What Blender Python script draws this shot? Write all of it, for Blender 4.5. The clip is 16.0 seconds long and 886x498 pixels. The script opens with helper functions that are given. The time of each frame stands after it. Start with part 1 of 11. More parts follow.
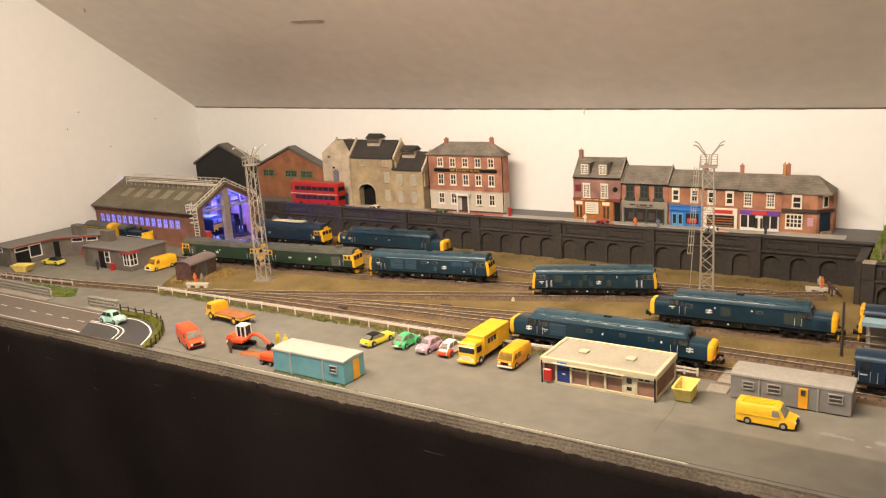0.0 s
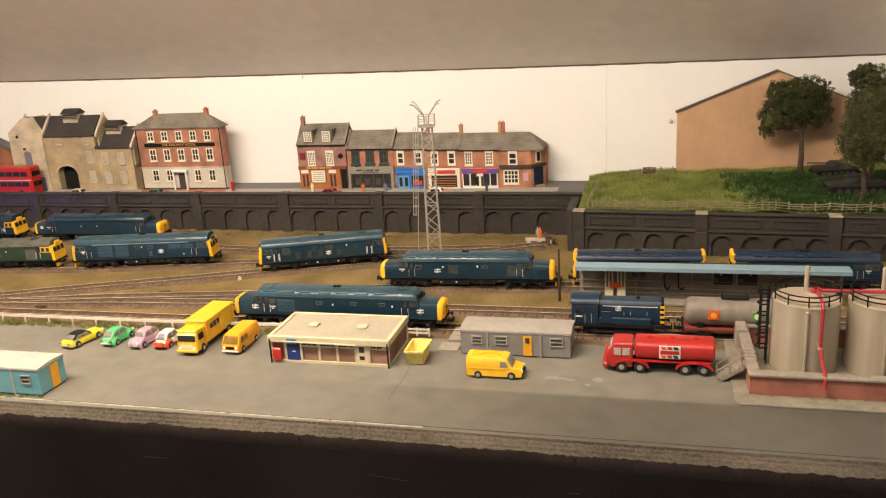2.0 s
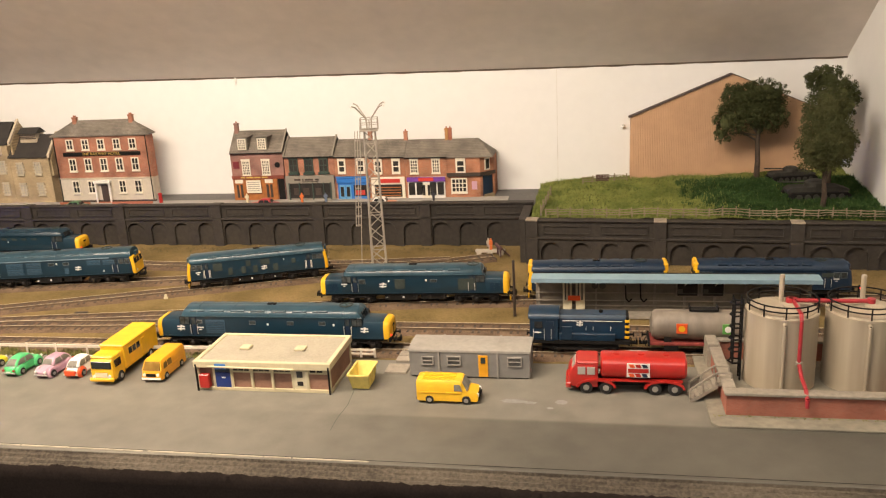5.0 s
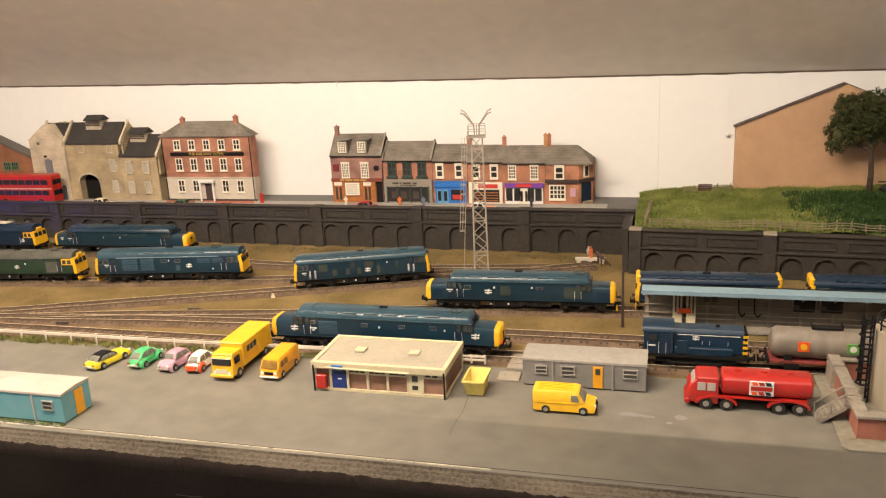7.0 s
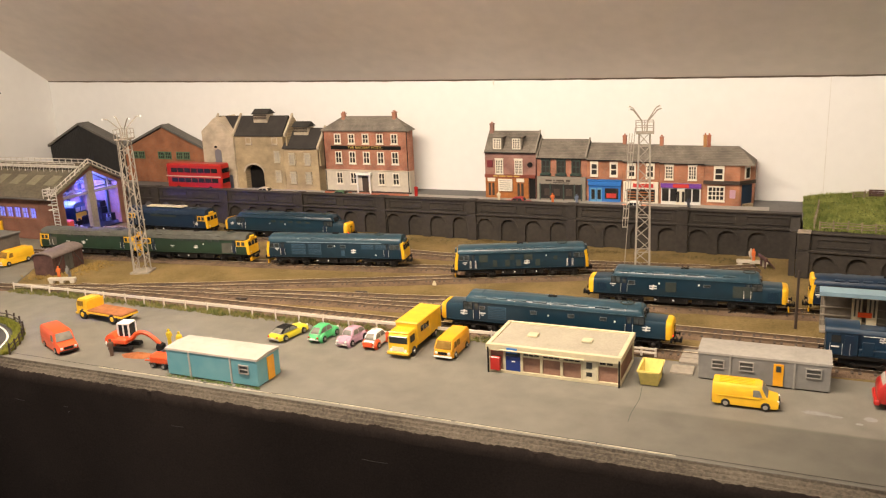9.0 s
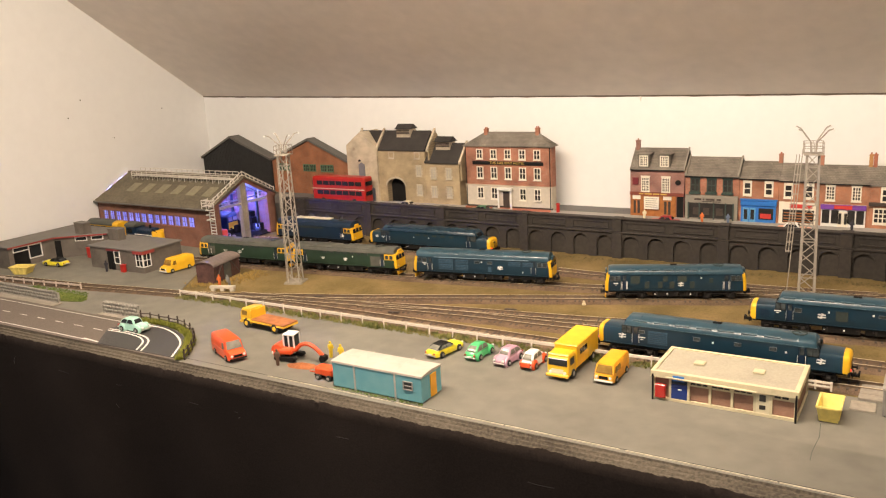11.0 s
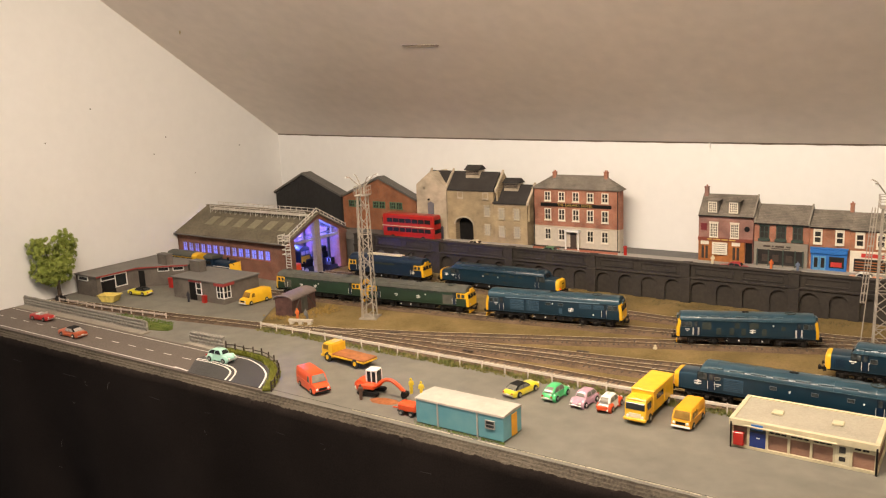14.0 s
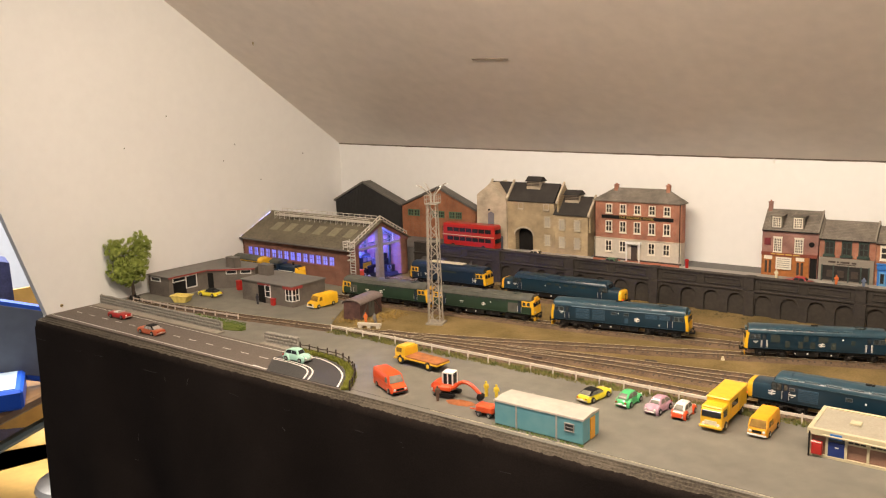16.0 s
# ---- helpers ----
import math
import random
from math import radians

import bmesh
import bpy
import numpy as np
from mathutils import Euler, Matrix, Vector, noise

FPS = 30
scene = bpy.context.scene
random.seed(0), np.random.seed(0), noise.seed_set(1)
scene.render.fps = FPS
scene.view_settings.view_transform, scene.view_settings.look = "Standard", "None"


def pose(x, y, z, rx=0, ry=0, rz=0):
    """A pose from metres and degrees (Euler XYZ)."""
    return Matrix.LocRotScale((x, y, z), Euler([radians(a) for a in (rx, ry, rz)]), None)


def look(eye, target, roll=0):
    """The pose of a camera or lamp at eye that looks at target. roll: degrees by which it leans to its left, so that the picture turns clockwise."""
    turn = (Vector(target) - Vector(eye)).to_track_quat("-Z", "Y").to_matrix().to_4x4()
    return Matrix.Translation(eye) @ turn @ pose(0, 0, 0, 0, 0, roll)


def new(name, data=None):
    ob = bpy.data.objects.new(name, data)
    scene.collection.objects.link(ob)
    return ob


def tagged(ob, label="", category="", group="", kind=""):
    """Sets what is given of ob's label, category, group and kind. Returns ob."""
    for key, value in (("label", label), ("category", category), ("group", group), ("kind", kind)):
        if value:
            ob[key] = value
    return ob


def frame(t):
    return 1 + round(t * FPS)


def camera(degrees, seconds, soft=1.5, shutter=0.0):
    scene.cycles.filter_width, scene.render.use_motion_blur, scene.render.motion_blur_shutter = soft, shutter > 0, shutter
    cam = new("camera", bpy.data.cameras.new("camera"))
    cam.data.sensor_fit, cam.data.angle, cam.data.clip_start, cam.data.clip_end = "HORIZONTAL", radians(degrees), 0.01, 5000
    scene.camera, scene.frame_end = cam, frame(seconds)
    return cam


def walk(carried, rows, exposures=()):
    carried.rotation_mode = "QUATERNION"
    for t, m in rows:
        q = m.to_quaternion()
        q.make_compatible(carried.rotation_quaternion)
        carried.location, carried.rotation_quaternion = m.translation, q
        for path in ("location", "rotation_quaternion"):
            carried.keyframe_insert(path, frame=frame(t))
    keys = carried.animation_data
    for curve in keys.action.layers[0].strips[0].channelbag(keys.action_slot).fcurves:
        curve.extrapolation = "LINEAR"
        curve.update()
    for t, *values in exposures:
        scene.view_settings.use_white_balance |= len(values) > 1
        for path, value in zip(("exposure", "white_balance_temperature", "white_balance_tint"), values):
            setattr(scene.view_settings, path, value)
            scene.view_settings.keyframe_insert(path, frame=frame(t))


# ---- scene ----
cam = camera(56.9, 16.0, 1.2)
METRES, EYE, TILT, LEAN, TURN = 0.39, 0.222, 0.0, 0.0, 33.3
ROWS = [
    (0.0, 0.0, 0.0, 0.0, -0.82, -13.72, 3.38),
    (0.5, 0.0158, 0.0197, -0.0091, -6.11, -14.43, 3.31),
    (1.0, -0.0042, 0.0654, -0.0213, -12.07, -15.41, 3.77),
    (1.5, -0.0277, 0.0889, -0.0334, -16.28, -16.22, 4.3),
    (2.0, 0.05, 0.0669, -0.0314, -19.17, -16.59, 3.41),
    (2.5, 0.1358, 0.0234, -0.0306, -20.6, -16.26, 2.67),
    (3.0, 0.1517, 0.0436, -0.0448, -22.5, -15.94, 3.39),
    (3.5, 0.1275, 0.0795, -0.0728, -24.08, -15.58, 3.23),
    (6.0, 0.0615, 0.2054, -0.0508, -21.07, -15.84, 2.91),
    (6.5, 0.0299, 0.2012, -0.0384, -19.54, -15.44, 2.92),
    (7.0, 0.0117, 0.1952, -0.0532, -18.31, -15.46, 2.76),
    (7.5, 0.0161, 0.1976, -0.0494, -17.33, -15.3, 2.53),
    (8.0, 0.0001, 0.196, -0.0586, -15.73, -14.96, 2.24),
    (8.5, -0.0571, 0.184, -0.0572, -13.03, -14.72, 2.32),
    (9.0, -0.0933, 0.183, -0.0696, -10.12, -14.59, 2.53),
    (9.5, -0.1269, 0.1924, -0.0601, -7.54, -14.59, 2.45),
    (10.0, -0.1531, 0.2058, -0.0572, -5.38, -14.68, 2.81),
    (12.5, -0.197, 0.1627, -0.0196, 0.32, -12.14, 3.09),
    (13.0, -0.2004, 0.1632, -0.0189, 0.81, -11.96, 3.09),
    (13.5, -0.2235, 0.1569, -0.0066, 1.01, -11.7, 2.8),
    (14.0, -0.235, 0.1398, -0.0069, 1.17, -11.32, 2.49),
    (14.5, -0.2539, 0.1232, -0.0122, 1.35, -11.28, 2.04),
    (15.0, -0.2758, 0.1095, -0.0035, 1.8, -10.96, 1.7),
    (15.5, -0.2917, 0.1021, -0.0079, 2.55, -10.56, 1.55),
    (16.0, -0.3168, 0.087, -0.0049, 3.72, -10.37, 1.72),
]
walk(cam, [(t, pose(0, 0, EYE, TILT, LEAN, TURN) @ pose(METRES * x, METRES * y, METRES * z, 90 + pitch, roll, yaw)) for t, x, y, z, yaw, pitch, roll in ROWS], [(0.0, 0.07), (10.2, 0.07), (12.4, 0.05), (13.0, -0.06), (14.2, -0.12), (16.0, -0.13)])

# ---- light ----
world = bpy.data.worlds.new("room_air")
scene.world = world
world.use_nodes = True
world.node_tree.nodes["Background"].inputs[0].default_value = (0.55, 0.5, 0.45, 1)
world.node_tree.nodes["Background"].inputs[1].default_value = 0.02


def area(name, eye, target, sx, sy, watts, colour):
    d = bpy.data.lights.new(name, "AREA")
    d.shape, d.size, d.size_y, d.energy, d.color = "RECTANGLE", sx, sy, watts, colour
    o = new(name, d)
    o.matrix_world = look(eye, target)
    return o


def bulb(name, p, watts, colour, r=0.003):
    d = bpy.data.lights.new(name, "POINT")
    d.energy, d.color, d.shadow_soft_size = watts, colour, r
    o = new(name, d)
    o.location = p
    return o


WARM = (1.0, 0.825, 0.64)
area("layout_strip_light", (-0.37, 0.27, 0.47), (-0.37, 0.72, 0.05), 0.62, 0.05, 6.75, WARM)
# unseen fill lamp, added to lift the curtain and the layout's front
area("room_fill_light", (-0.2, -1.0, 1.6), (-0.2, -1.0, 0), 1.2, 1.2, 17, (1.0, 0.88, 0.74))
# lamp added out of view, standing in for the daylight in the hall
area("hall_fill_light", (-2.7, 1.2, 1.66), (-2.7, 1.2, 0), 1.4, 1.4, 220, (1.0, 0.95, 0.9))
BLUE = (0.12, 0.16, 1.0)

# ---- materials ----


def mat(name, c, rough=0.6, metal=0.0, var=0.12, s1=600, s2=40, bump=0.0, bscale=900, c2=None, spec=0.5, alpha=1.0, emit=None, coat=0.0):
    """A painted or natural surface: grain at s1, stains at s2, fine relief."""
    m = bpy.data.materials.new(name)
    m.use_nodes = True
    nt = m.node_tree
    b = nt.nodes["Principled BSDF"]
    L = nt.links
    b.inputs["Roughness"].default_value = rough
    b.inputs["Metallic"].default_value = metal
    b.inputs["Specular IOR Level"].default_value = spec
    b.inputs["Coat Weight"].default_value = coat
    geo = nt.nodes.new("ShaderNodeTexCoord")
    n1 = nt.nodes.new("ShaderNodeTexNoise")
    n1.inputs["Scale"].default_value, n1.inputs["Detail"].default_value = s1, 3
    n2 = nt.nodes.new("ShaderNodeTexNoise")
    n2.inputs["Scale"].default_value, n2.inputs["Detail"].default_value = s2, 4
    L.new(geo.outputs["Object"], n1.inputs["Vector"])
    L.new(geo.outputs["Object"], n2.inputs["Vector"])
    add = nt.nodes.new("ShaderNodeMath")
    add.operation = "ADD"
    L.new(n1.outputs["Fac"], add.inputs[0])
    L.new(n2.outputs["Fac"], add.inputs[1])
    half = nt.nodes.new("ShaderNodeMath")
    half.operation = "MULTIPLY"
    half.inputs[1].default_value = 0.5
    L.new(add.outputs[0], half.inputs[0])
    ramp = nt.nodes.new("ShaderNodeValToRGB")
    e = ramp.color_ramp.elements
    e[0].position, e[1].position = 0.36, 0.64
    d = c2 or tuple(min(1, k * (1 + var)) for k in c)
    a = tuple(k * (1 - var) for k in c) if c2 is None else c
    e[0].color, e[1].color = (*a, 1), (*d, 1)
    L.new(half.outputs[0], ramp.inputs[0])
    L.new(ramp.outputs[0], b.inputs["Base Color"])
    if bump:
        n3 = nt.nodes.new("ShaderNodeTexNoise")
        n3.inputs["Scale"].default_value, n3.inputs["Detail"].default_value = bscale, 4
        L.new(geo.outputs["Object"], n3.inputs["Vector"])
        bp = nt.nodes.new("ShaderNodeBump")
        bp.inputs["Strength"].default_value, bp.inputs["Distance"].default_value = bump, 0.001
        L.new(n3.outputs["Fac"], bp.inputs["Height"])
        L.new(bp.outputs[0], b.inputs["Normal"])
    if emit:
        b.inputs["Emission Color"].default_value = (*emit[0], 1)
        b.inputs["Emission Strength"].default_value = emit[1]
    return m


def streaky(m, k=0.12):
    """Draw a material's stains out downwards, as rain does."""
    nt = m.node_tree
    tc = next(n for n in nt.nodes if n.type == "TEX_COORD")
    mp = nt.nodes.new("ShaderNodeMapping")
    mp.inputs["Scale"].default_value = (1, 1, k)
    for l in [l for l in nt.links if l.from_node == tc]:
        sock = l.to_socket
        nt.links.new(mp.outputs[0], sock)
    nt.links.new(tc.outputs["Object"], mp.inputs[0])
    return m


def brick_mat(name, c1, c2, mortar, w=0.0016, h=0.00055, rough=0.85, axis="xz", noise_amt=0.25, bump=0.3):
    """Courses of brick or stone, laid along the wall that faces along y (xz) or along x (yz)."""
    m = bpy.data.materials.new(name)
    m.use_nodes = True
    nt = m.node_tree
    b = nt.nodes["Principled BSDF"]
    b.inputs["Roughness"].default_value = rough
    L = nt.links
    tc = nt.nodes.new("ShaderNodeTexCoord")
    sep = nt.nodes.new("ShaderNodeSeparateXYZ")
    com = nt.nodes.new("ShaderNodeCombineXYZ")
    L.new(tc.outputs["Object"], sep.inputs[0])
    if axis == "both":
        ad = nt.nodes.new("ShaderNodeMath")
        L.new(sep.outputs["X"], ad.inputs[0])
        L.new(sep.outputs["Y"], ad.inputs[1])
        L.new(ad.outputs[0], com.inputs["X"])
    else:
        L.new(sep.outputs["X" if axis[0] == "x" else "Y"], com.inputs["X"])
    L.new(sep.outputs["Z" if axis != "xy" else "Y"], com.inputs["Y"])
    br = nt.nodes.new("ShaderNodeTexBrick")
    br.inputs["Scale"].default_value = 1
    br.inputs["Brick Width"].default_value, br.inputs["Row Height"].default_value = w, h
    br.inputs["Mortar Size"].default_value = h * 0.09
    br.inputs["Color1"].default_value, br.inputs["Color2"].default_value, br.inputs["Mortar"].default_value = (*c1, 1), (*c2, 1), (*mortar, 1)
    L.new(com.outputs[0], br.inputs["Vector"])
    n = nt.nodes.new("ShaderNodeTexNoise")
    n.inputs["Scale"].default_value, n.inputs["Detail"].default_value = 70, 5
    L.new(tc.outputs["Object"], n.inputs["Vector"])
    mr = nt.nodes.new("ShaderNodeMapRange")
    mr.inputs[1].default_value, mr.inputs[2].default_value = 0.3, 0.7
    mr.inputs[3].default_value, mr.inputs[4].default_value = 1 - noise_amt, 1 + noise_amt
    L.new(n.outputs["Fac"], mr.inputs[0])
    mix = nt.nodes.new("ShaderNodeVectorMath")
    mix.operation = "SCALE"
    L.new(br.outputs["Color"], mix.inputs[0])
    L.new(mr.outputs[0], mix.inputs["Scale"])
    L.new(mix.outputs[0], b.inputs["Base Color"])
    bp = nt.nodes.new("ShaderNodeBump")
    bp.invert = True
    bp.inputs["Strength"].default_value, bp.inputs["Distance"].default_value = bump, 0.0002
    L.new(br.outputs["Fac"], bp.inputs["Height"])
    L.new(bp.outputs[0], b.inputs["Normal"])
    return m


WHITE = mat("white_board_paint", (0.785, 0.775, 0.755), 0.55, var=0.02, s1=90, s2=6, bump=0.05, bscale=300)
CEIL = mat("grey_board", (0.77, 0.685, 0.61), 0.4, var=0.06, s1=60, s2=4, bump=0.04, bscale=200)
PLY = mat("stained_ply", (0.054, 0.045, 0.035), 0.9, s1=600, s2=14, bump=0.6, bscale=1600, c2=(0.140, 0.118, 0.090), spec=0.15)
VELVET = mat("black_velvet", (0.0210, 0.0162, 0.0142), 0.95, var=0.22, s1=900, s2=12, bump=0.15, bscale=1400, spec=0.02)
TARMAC = mat("grey_yard_paint", (0.164, 0.153, 0.126), 0.62, var=0.17, s1=70, s2=14, bump=0.15, bscale=2500)
ROAD = mat("brown_road", (0.125, 0.10, 0.082), 0.75, var=0.1, s1=500, s2=15, bump=0.3, bscale=3000)
DARKROAD = mat("dark_road", (0.045, 0.043, 0.042), 0.7, var=0.15, s1=500, s2=25, bump=0.3, bscale=3000)
SCRUB = mat("scrub_ground", (0.135, 0.098, 0.034), 0.95, var=0.4, s1=900, s2=28, bump=1.0, bscale=1800, c2=(0.285, 0.200, 0.085), spec=0.2)
BALLAST = mat("brown_ballast", (0.088, 0.058, 0.038), 0.95, s1=1500, s2=50, bump=1.0, bscale=1900, c2=(0.240, 0.163, 0.108), spec=0.2)
WALLGREY = mat("black_engineering_brick", (0.033, 0.0268, 0.0212), 0.8, var=0.3, s1=300, s2=30, bump=0.3, bscale=1500)
CAPGREY = mat("weathered_cap", (0.30, 0.25, 0.19), 0.85, var=0.2, s1=500)
PAVE = mat("street_grey", (0.13, 0.125, 0.12), 0.8, var=0.15, s1=400, s2=30, bump=0.2, bscale=2000)
WPAINT = mat("white_line_paint", (0.75, 0.72, 0.66), 0.6, var=0.08, s1=700, s2=80)

# ---- mesh tools ----


class M:
    """Vertices and faces of one mesh."""

    def __init__(self):
        self.v, self.f = [], []

    def add(self, vs, fs):
        o = len(self.v)
        self.v += [tuple(p) for p in vs]
        self.f += [tuple(i + o for i in q) for q in fs]
        return self

    def box(self, x0, x1, y0, y1, z0, z1, m=None):
        vs = [Vector((x, y, z)) for z in (z0, z1) for y in (y0, y1) for x in (x0, x1)]
        if m:
            vs = [m @ p for p in vs]
        return self.add(vs, [(0, 2, 3, 1), (4, 5, 7, 6), (0, 1, 5, 4), (2, 6, 7, 3), (0, 4, 6, 2), (1, 3, 7, 5)])

    def loft(self, rings, caps=True, closed=True):
        n = len(rings[0])
        vs = [p for r in rings for p in r]
        fs = []
        for k in range(len(rings) - 1):
            for i in range(n if closed else n - 1):
                j = (i + 1) % n
                fs.append((k * n + i, k * n + j, (k + 1) * n + j, (k + 1) * n + i))
        if caps:
            fs.append(tuple(reversed(range(n))))
            fs.append(tuple((len(rings) - 1) * n + i for i in range(n)))
        return self.add(vs, fs)

    def tube(self, p, q, r, n=6, r2=None):
        p, q = Vector(p), Vector(q)
        d = (q - p).normalized()
        u = d.orthogonal().normalized()
        w = d.cross(u)
        r2 = r if r2 is None else r2
        rings = []
        for c, rr in ((p, r), (q, r2)):
            rings.append([c + rr * (math.cos(2 * math.pi * k / n) * u + math.sin(2 * math.pi * k / n) * w) for k in range(n)])
        return self.loft(rings)

    def path(self, pts, r, n=6):
        for a, b in zip(pts, pts[1:]):
            self.tube(a, b, r, n)
        return self

    def lathe(self, c, prof, n=24, axis="z"):
        rings = []
        for r, h in prof:
            ring = []
            for k in range(n):
                a, b = r * math.cos(2 * math.pi * k / n), r * math.sin(2 * math.pi * k / n)
                ring.append((c[0] + a, c[1] + b, c[2] + h) if axis == "z" else (c[0] + b, c[1] + h, c[2] + a) if axis == "y" else (c[0] + h, c[1] + a, c[2] + b))
            rings.append(ring)
        return self.loft(rings)

    def prism(self, poly, y0, y1, plane="xz"):
        """A flat outline given thickness: in plane xz it runs from y0 to y1, in yz from x, in xy from z."""
        put = {"xz": lambda a, b, d: (a, d, b), "yz": lambda a, b, d: (d, a, b), "xy": lambda a, b, d: (a, b, d)}[plane]
        n = len(poly)
        vs = [put(a, b, y0) for a, b in poly] + [put(a, b, y1) for a, b in poly]
        fs = [tuple(range(n)), tuple(reversed(range(n, 2 * n)))] + [(i, n + i, n + (i + 1) % n, (i + 1) % n) for i in range(n)]
        return self.add(vs, fs)

    def mesh(self, name, smooth=0, bevel=0.0):
        me = bpy.data.meshes.new(name)
        me.from_pydata(self.v, [], self.f)
        bm = bmesh.new()
        bm.from_mesh(me)
        if bevel:
            es = [e for e in bm.edges if len(e.link_faces) == 2 and e.calc_face_angle(0) > 0.5]
            bmesh.ops.bevel(bm, geom=es, offset=bevel, segments=1, affect="EDGES", clamp_overlap=True)
        bmesh.ops.recalc_face_normals(bm, faces=bm.faces)
        bm.to_mesh(me)
        bm.free()
        if smooth:
            me.shade_smooth()
            me.set_sharp_from_angle(angle=radians(smooth))
        return me


def ring_frame(x0, x1, z0, z1, t, y0, y1, m=None):
    """A four-sided frame of width t round an opening."""
    o = [(x0 - t, z0 - t), (x1 + t, z0 - t), (x1 + t, z1 + t), (x0 - t, z1 + t)]
    i = [(x0, z0), (x1, z0), (x1, z1), (x0, z1)]
    rings = [[Vector((a, y, b)) for a, b in q] for q, y in ((o, y0), (i, y0), (i, y1), (o, y1), (o, y0))]
    if m is not None:
        rings = [[m @ p for p in r] for r in rings]
    return M().loft(rings, caps=False)


def part(name, g, material, parent=None, label="", smooth=0, bevel=0.0, m=None):
    me = g.mesh(name, smooth, bevel) if isinstance(g, M) else g
    if not me.materials:
        me.materials.append(material)
    ob = new(name, me)
    ob.parent = parent
    if m is not None:
        ob.matrix_basis = m
    if label:
        tagged(ob, label)
    return ob


def thing(name, label, category, m=None, group="", kind=""):
    ob = new(name)
    ob.empty_display_size = 0.005
    if m is not None:
        ob.matrix_basis = m
    return tagged(ob, label, category, group, kind)


def struct(name, g, material, label, smooth=0, bevel=0.0):
    return tagged(part(name, g, material, None, "", smooth, bevel), label, name.split("_")[0], kind="structure")


# ---- the box round the layout ----
XL, XR, YF, YB = -0.995, 0.206, 0.388, 0.856
YT = 0.3955  # where the yard stops and the grooved edge begins


def ceil_z(x, y):
    u = x - XL
    return 0.1597 - 0.02217 * u + 0.00806 * u * u + 0.655 * (YB - y)


def front_y(z):
    return 0.388 - 0.30 * z


YC = 0.262
struct("wall_back", M().box(XL - 0.01, XR + 0.01, YB, YB + 0.006, -0.06, 0.20), WHITE, "white painted back board of the layout box")
for nm, x0, x1 in (("wall_left", XL - 0.009, XL), ("wall_right", XR, XR + 0.009)):
    zt = ceil_z((x0 + x1) / 2, YC)
    g = M().prism([(YF - 0.001, -0.003), (YB, -0.003), (YB, ceil_z(x0, YB) + 0.02), (YC, zt + 0.02), (front_y(zt + 0.02) + 0.0, zt + 0.02), (front_y(0.0), 0.0)], x0, x1, "yz")
    struct(nm, g, WHITE, "white painted end board of the layout box, with a raw brown edge")
g = M().loft([[(x, YB, ceil_z(x, YB)), (x, YC - 0.05, ceil_z(x, YC - 0.05)), (x, YC - 0.05, ceil_z(x, YC - 0.05) + 0.007), (x, YB, ceil_z(x, YB) + 0.007)] for x in [XL + (XR - XL) * k / 24 for k in range(25)]])
struct("ceiling", g, CEIL, "sloping grey-white lid board over the layout")

# ---- baseboard ----
def front_edge(x):
    """The front edge runs slightly askew to the back board."""
    return min(YT - 0.0012, YT - 0.0015 + 0.0095 * (x + 0.2))


g = M().box(XL, XR, YT + 0.001, YB, -0.012, -0.0045)
struct("baseboard", g, PLY, "dark stained plywood baseboard")
g = M()
vs, fs = [], []
nx = 700
EDGE = [(YT + 0.0012, -0.0020), (YT + 0.0008, 0.0003), (YT, 0.0004), (YT - 0.0005, -0.0009), (YT - 0.0016, -0.0010), (YT - 0.0022, -0.0002), (YT - 0.0034, -0.0004), (YT - 0.0040, -0.0014), (YT - 0.0052, -0.0015), (YT - 0.0057, -0.0008), (YT - 0.0070, -0.0010), (YT - 0.0076, -0.0020), (YT - 0.0088, -0.0021), (YT - 0.0097, -0.0030), (YT - 0.0100, -0.0052), (YT - 0.0100, -0.0122)]
ne = len(EDGE)
for i in range(nx + 1):
    x = XL - 0.0015 + (XR - XL + 0.0105) * i / nx
    for k, (y, z) in enumerate(EDGE):
        w = 0.0005 * noise.noise((x * 14, k * 2.3, 0)) + 0.0004 * noise.noise((x * 160, k * 3.1, 4)) + 0.0003 * noise.noise((x * 420, k * 1.7, 8))
        vs.append((x, y + front_edge(x) - YT + 0.5 * w, z + w * (0.35 if k < 3 else 0.9)))
for i in range(nx):
    for k in range(ne - 1):
        a = i * ne + k
        fs.append((a, a + ne, a + ne + 1, a + 1))
g.add(vs, fs)
struct("trim_front_edge", g, PLY, "rough layered grey-brown plywood front edge of the layout", smooth=50)
struct("trim_batten", M().box(XL - 0.001, XR + 0.008, YF + 0.0012, YF + 0.020, -0.075, -0.0121), PLY, "plywood batten behind the curtain")
# hanging cloth
g = M()
nx, nz = 260, 34
vs, fs = [], []
for j in range(nz + 1):
    z = -0.0080 - 1.150 * (j / nz) ** 1.8
    for i in range(nx + 1):
        x = XL - 0.0015 + (XR - XL + 0.0105) * i / nx
        d = min(1, -z * 5)
        y = YF - 0.0052 + front_edge(x) - YT + d * (0.006 * math.sin(x * 23 + 1.3) + 0.004 * math.sin(x * 51 + z * 4)) + 0.0005 * noise.noise((x * 60, z * 60, 0)) + 0.004 * noise.noise((x * 9, z * 9, 3)) * d
        vs.append((x, y, z))
for j in range(nz):
    for i in range(nx):
        a = j * (nx + 1) + i
        fs.append((a, a + 1, a + nx + 2, a + nx + 1))
g.add(vs, fs)
cloth = thing("curtain", "black velvet curtain hung along the layout front, with lint", "curtain")
part("cloth", g, VELVET, cloth, smooth=60)
g = M()
vs, fs = [], []
nx = 1100
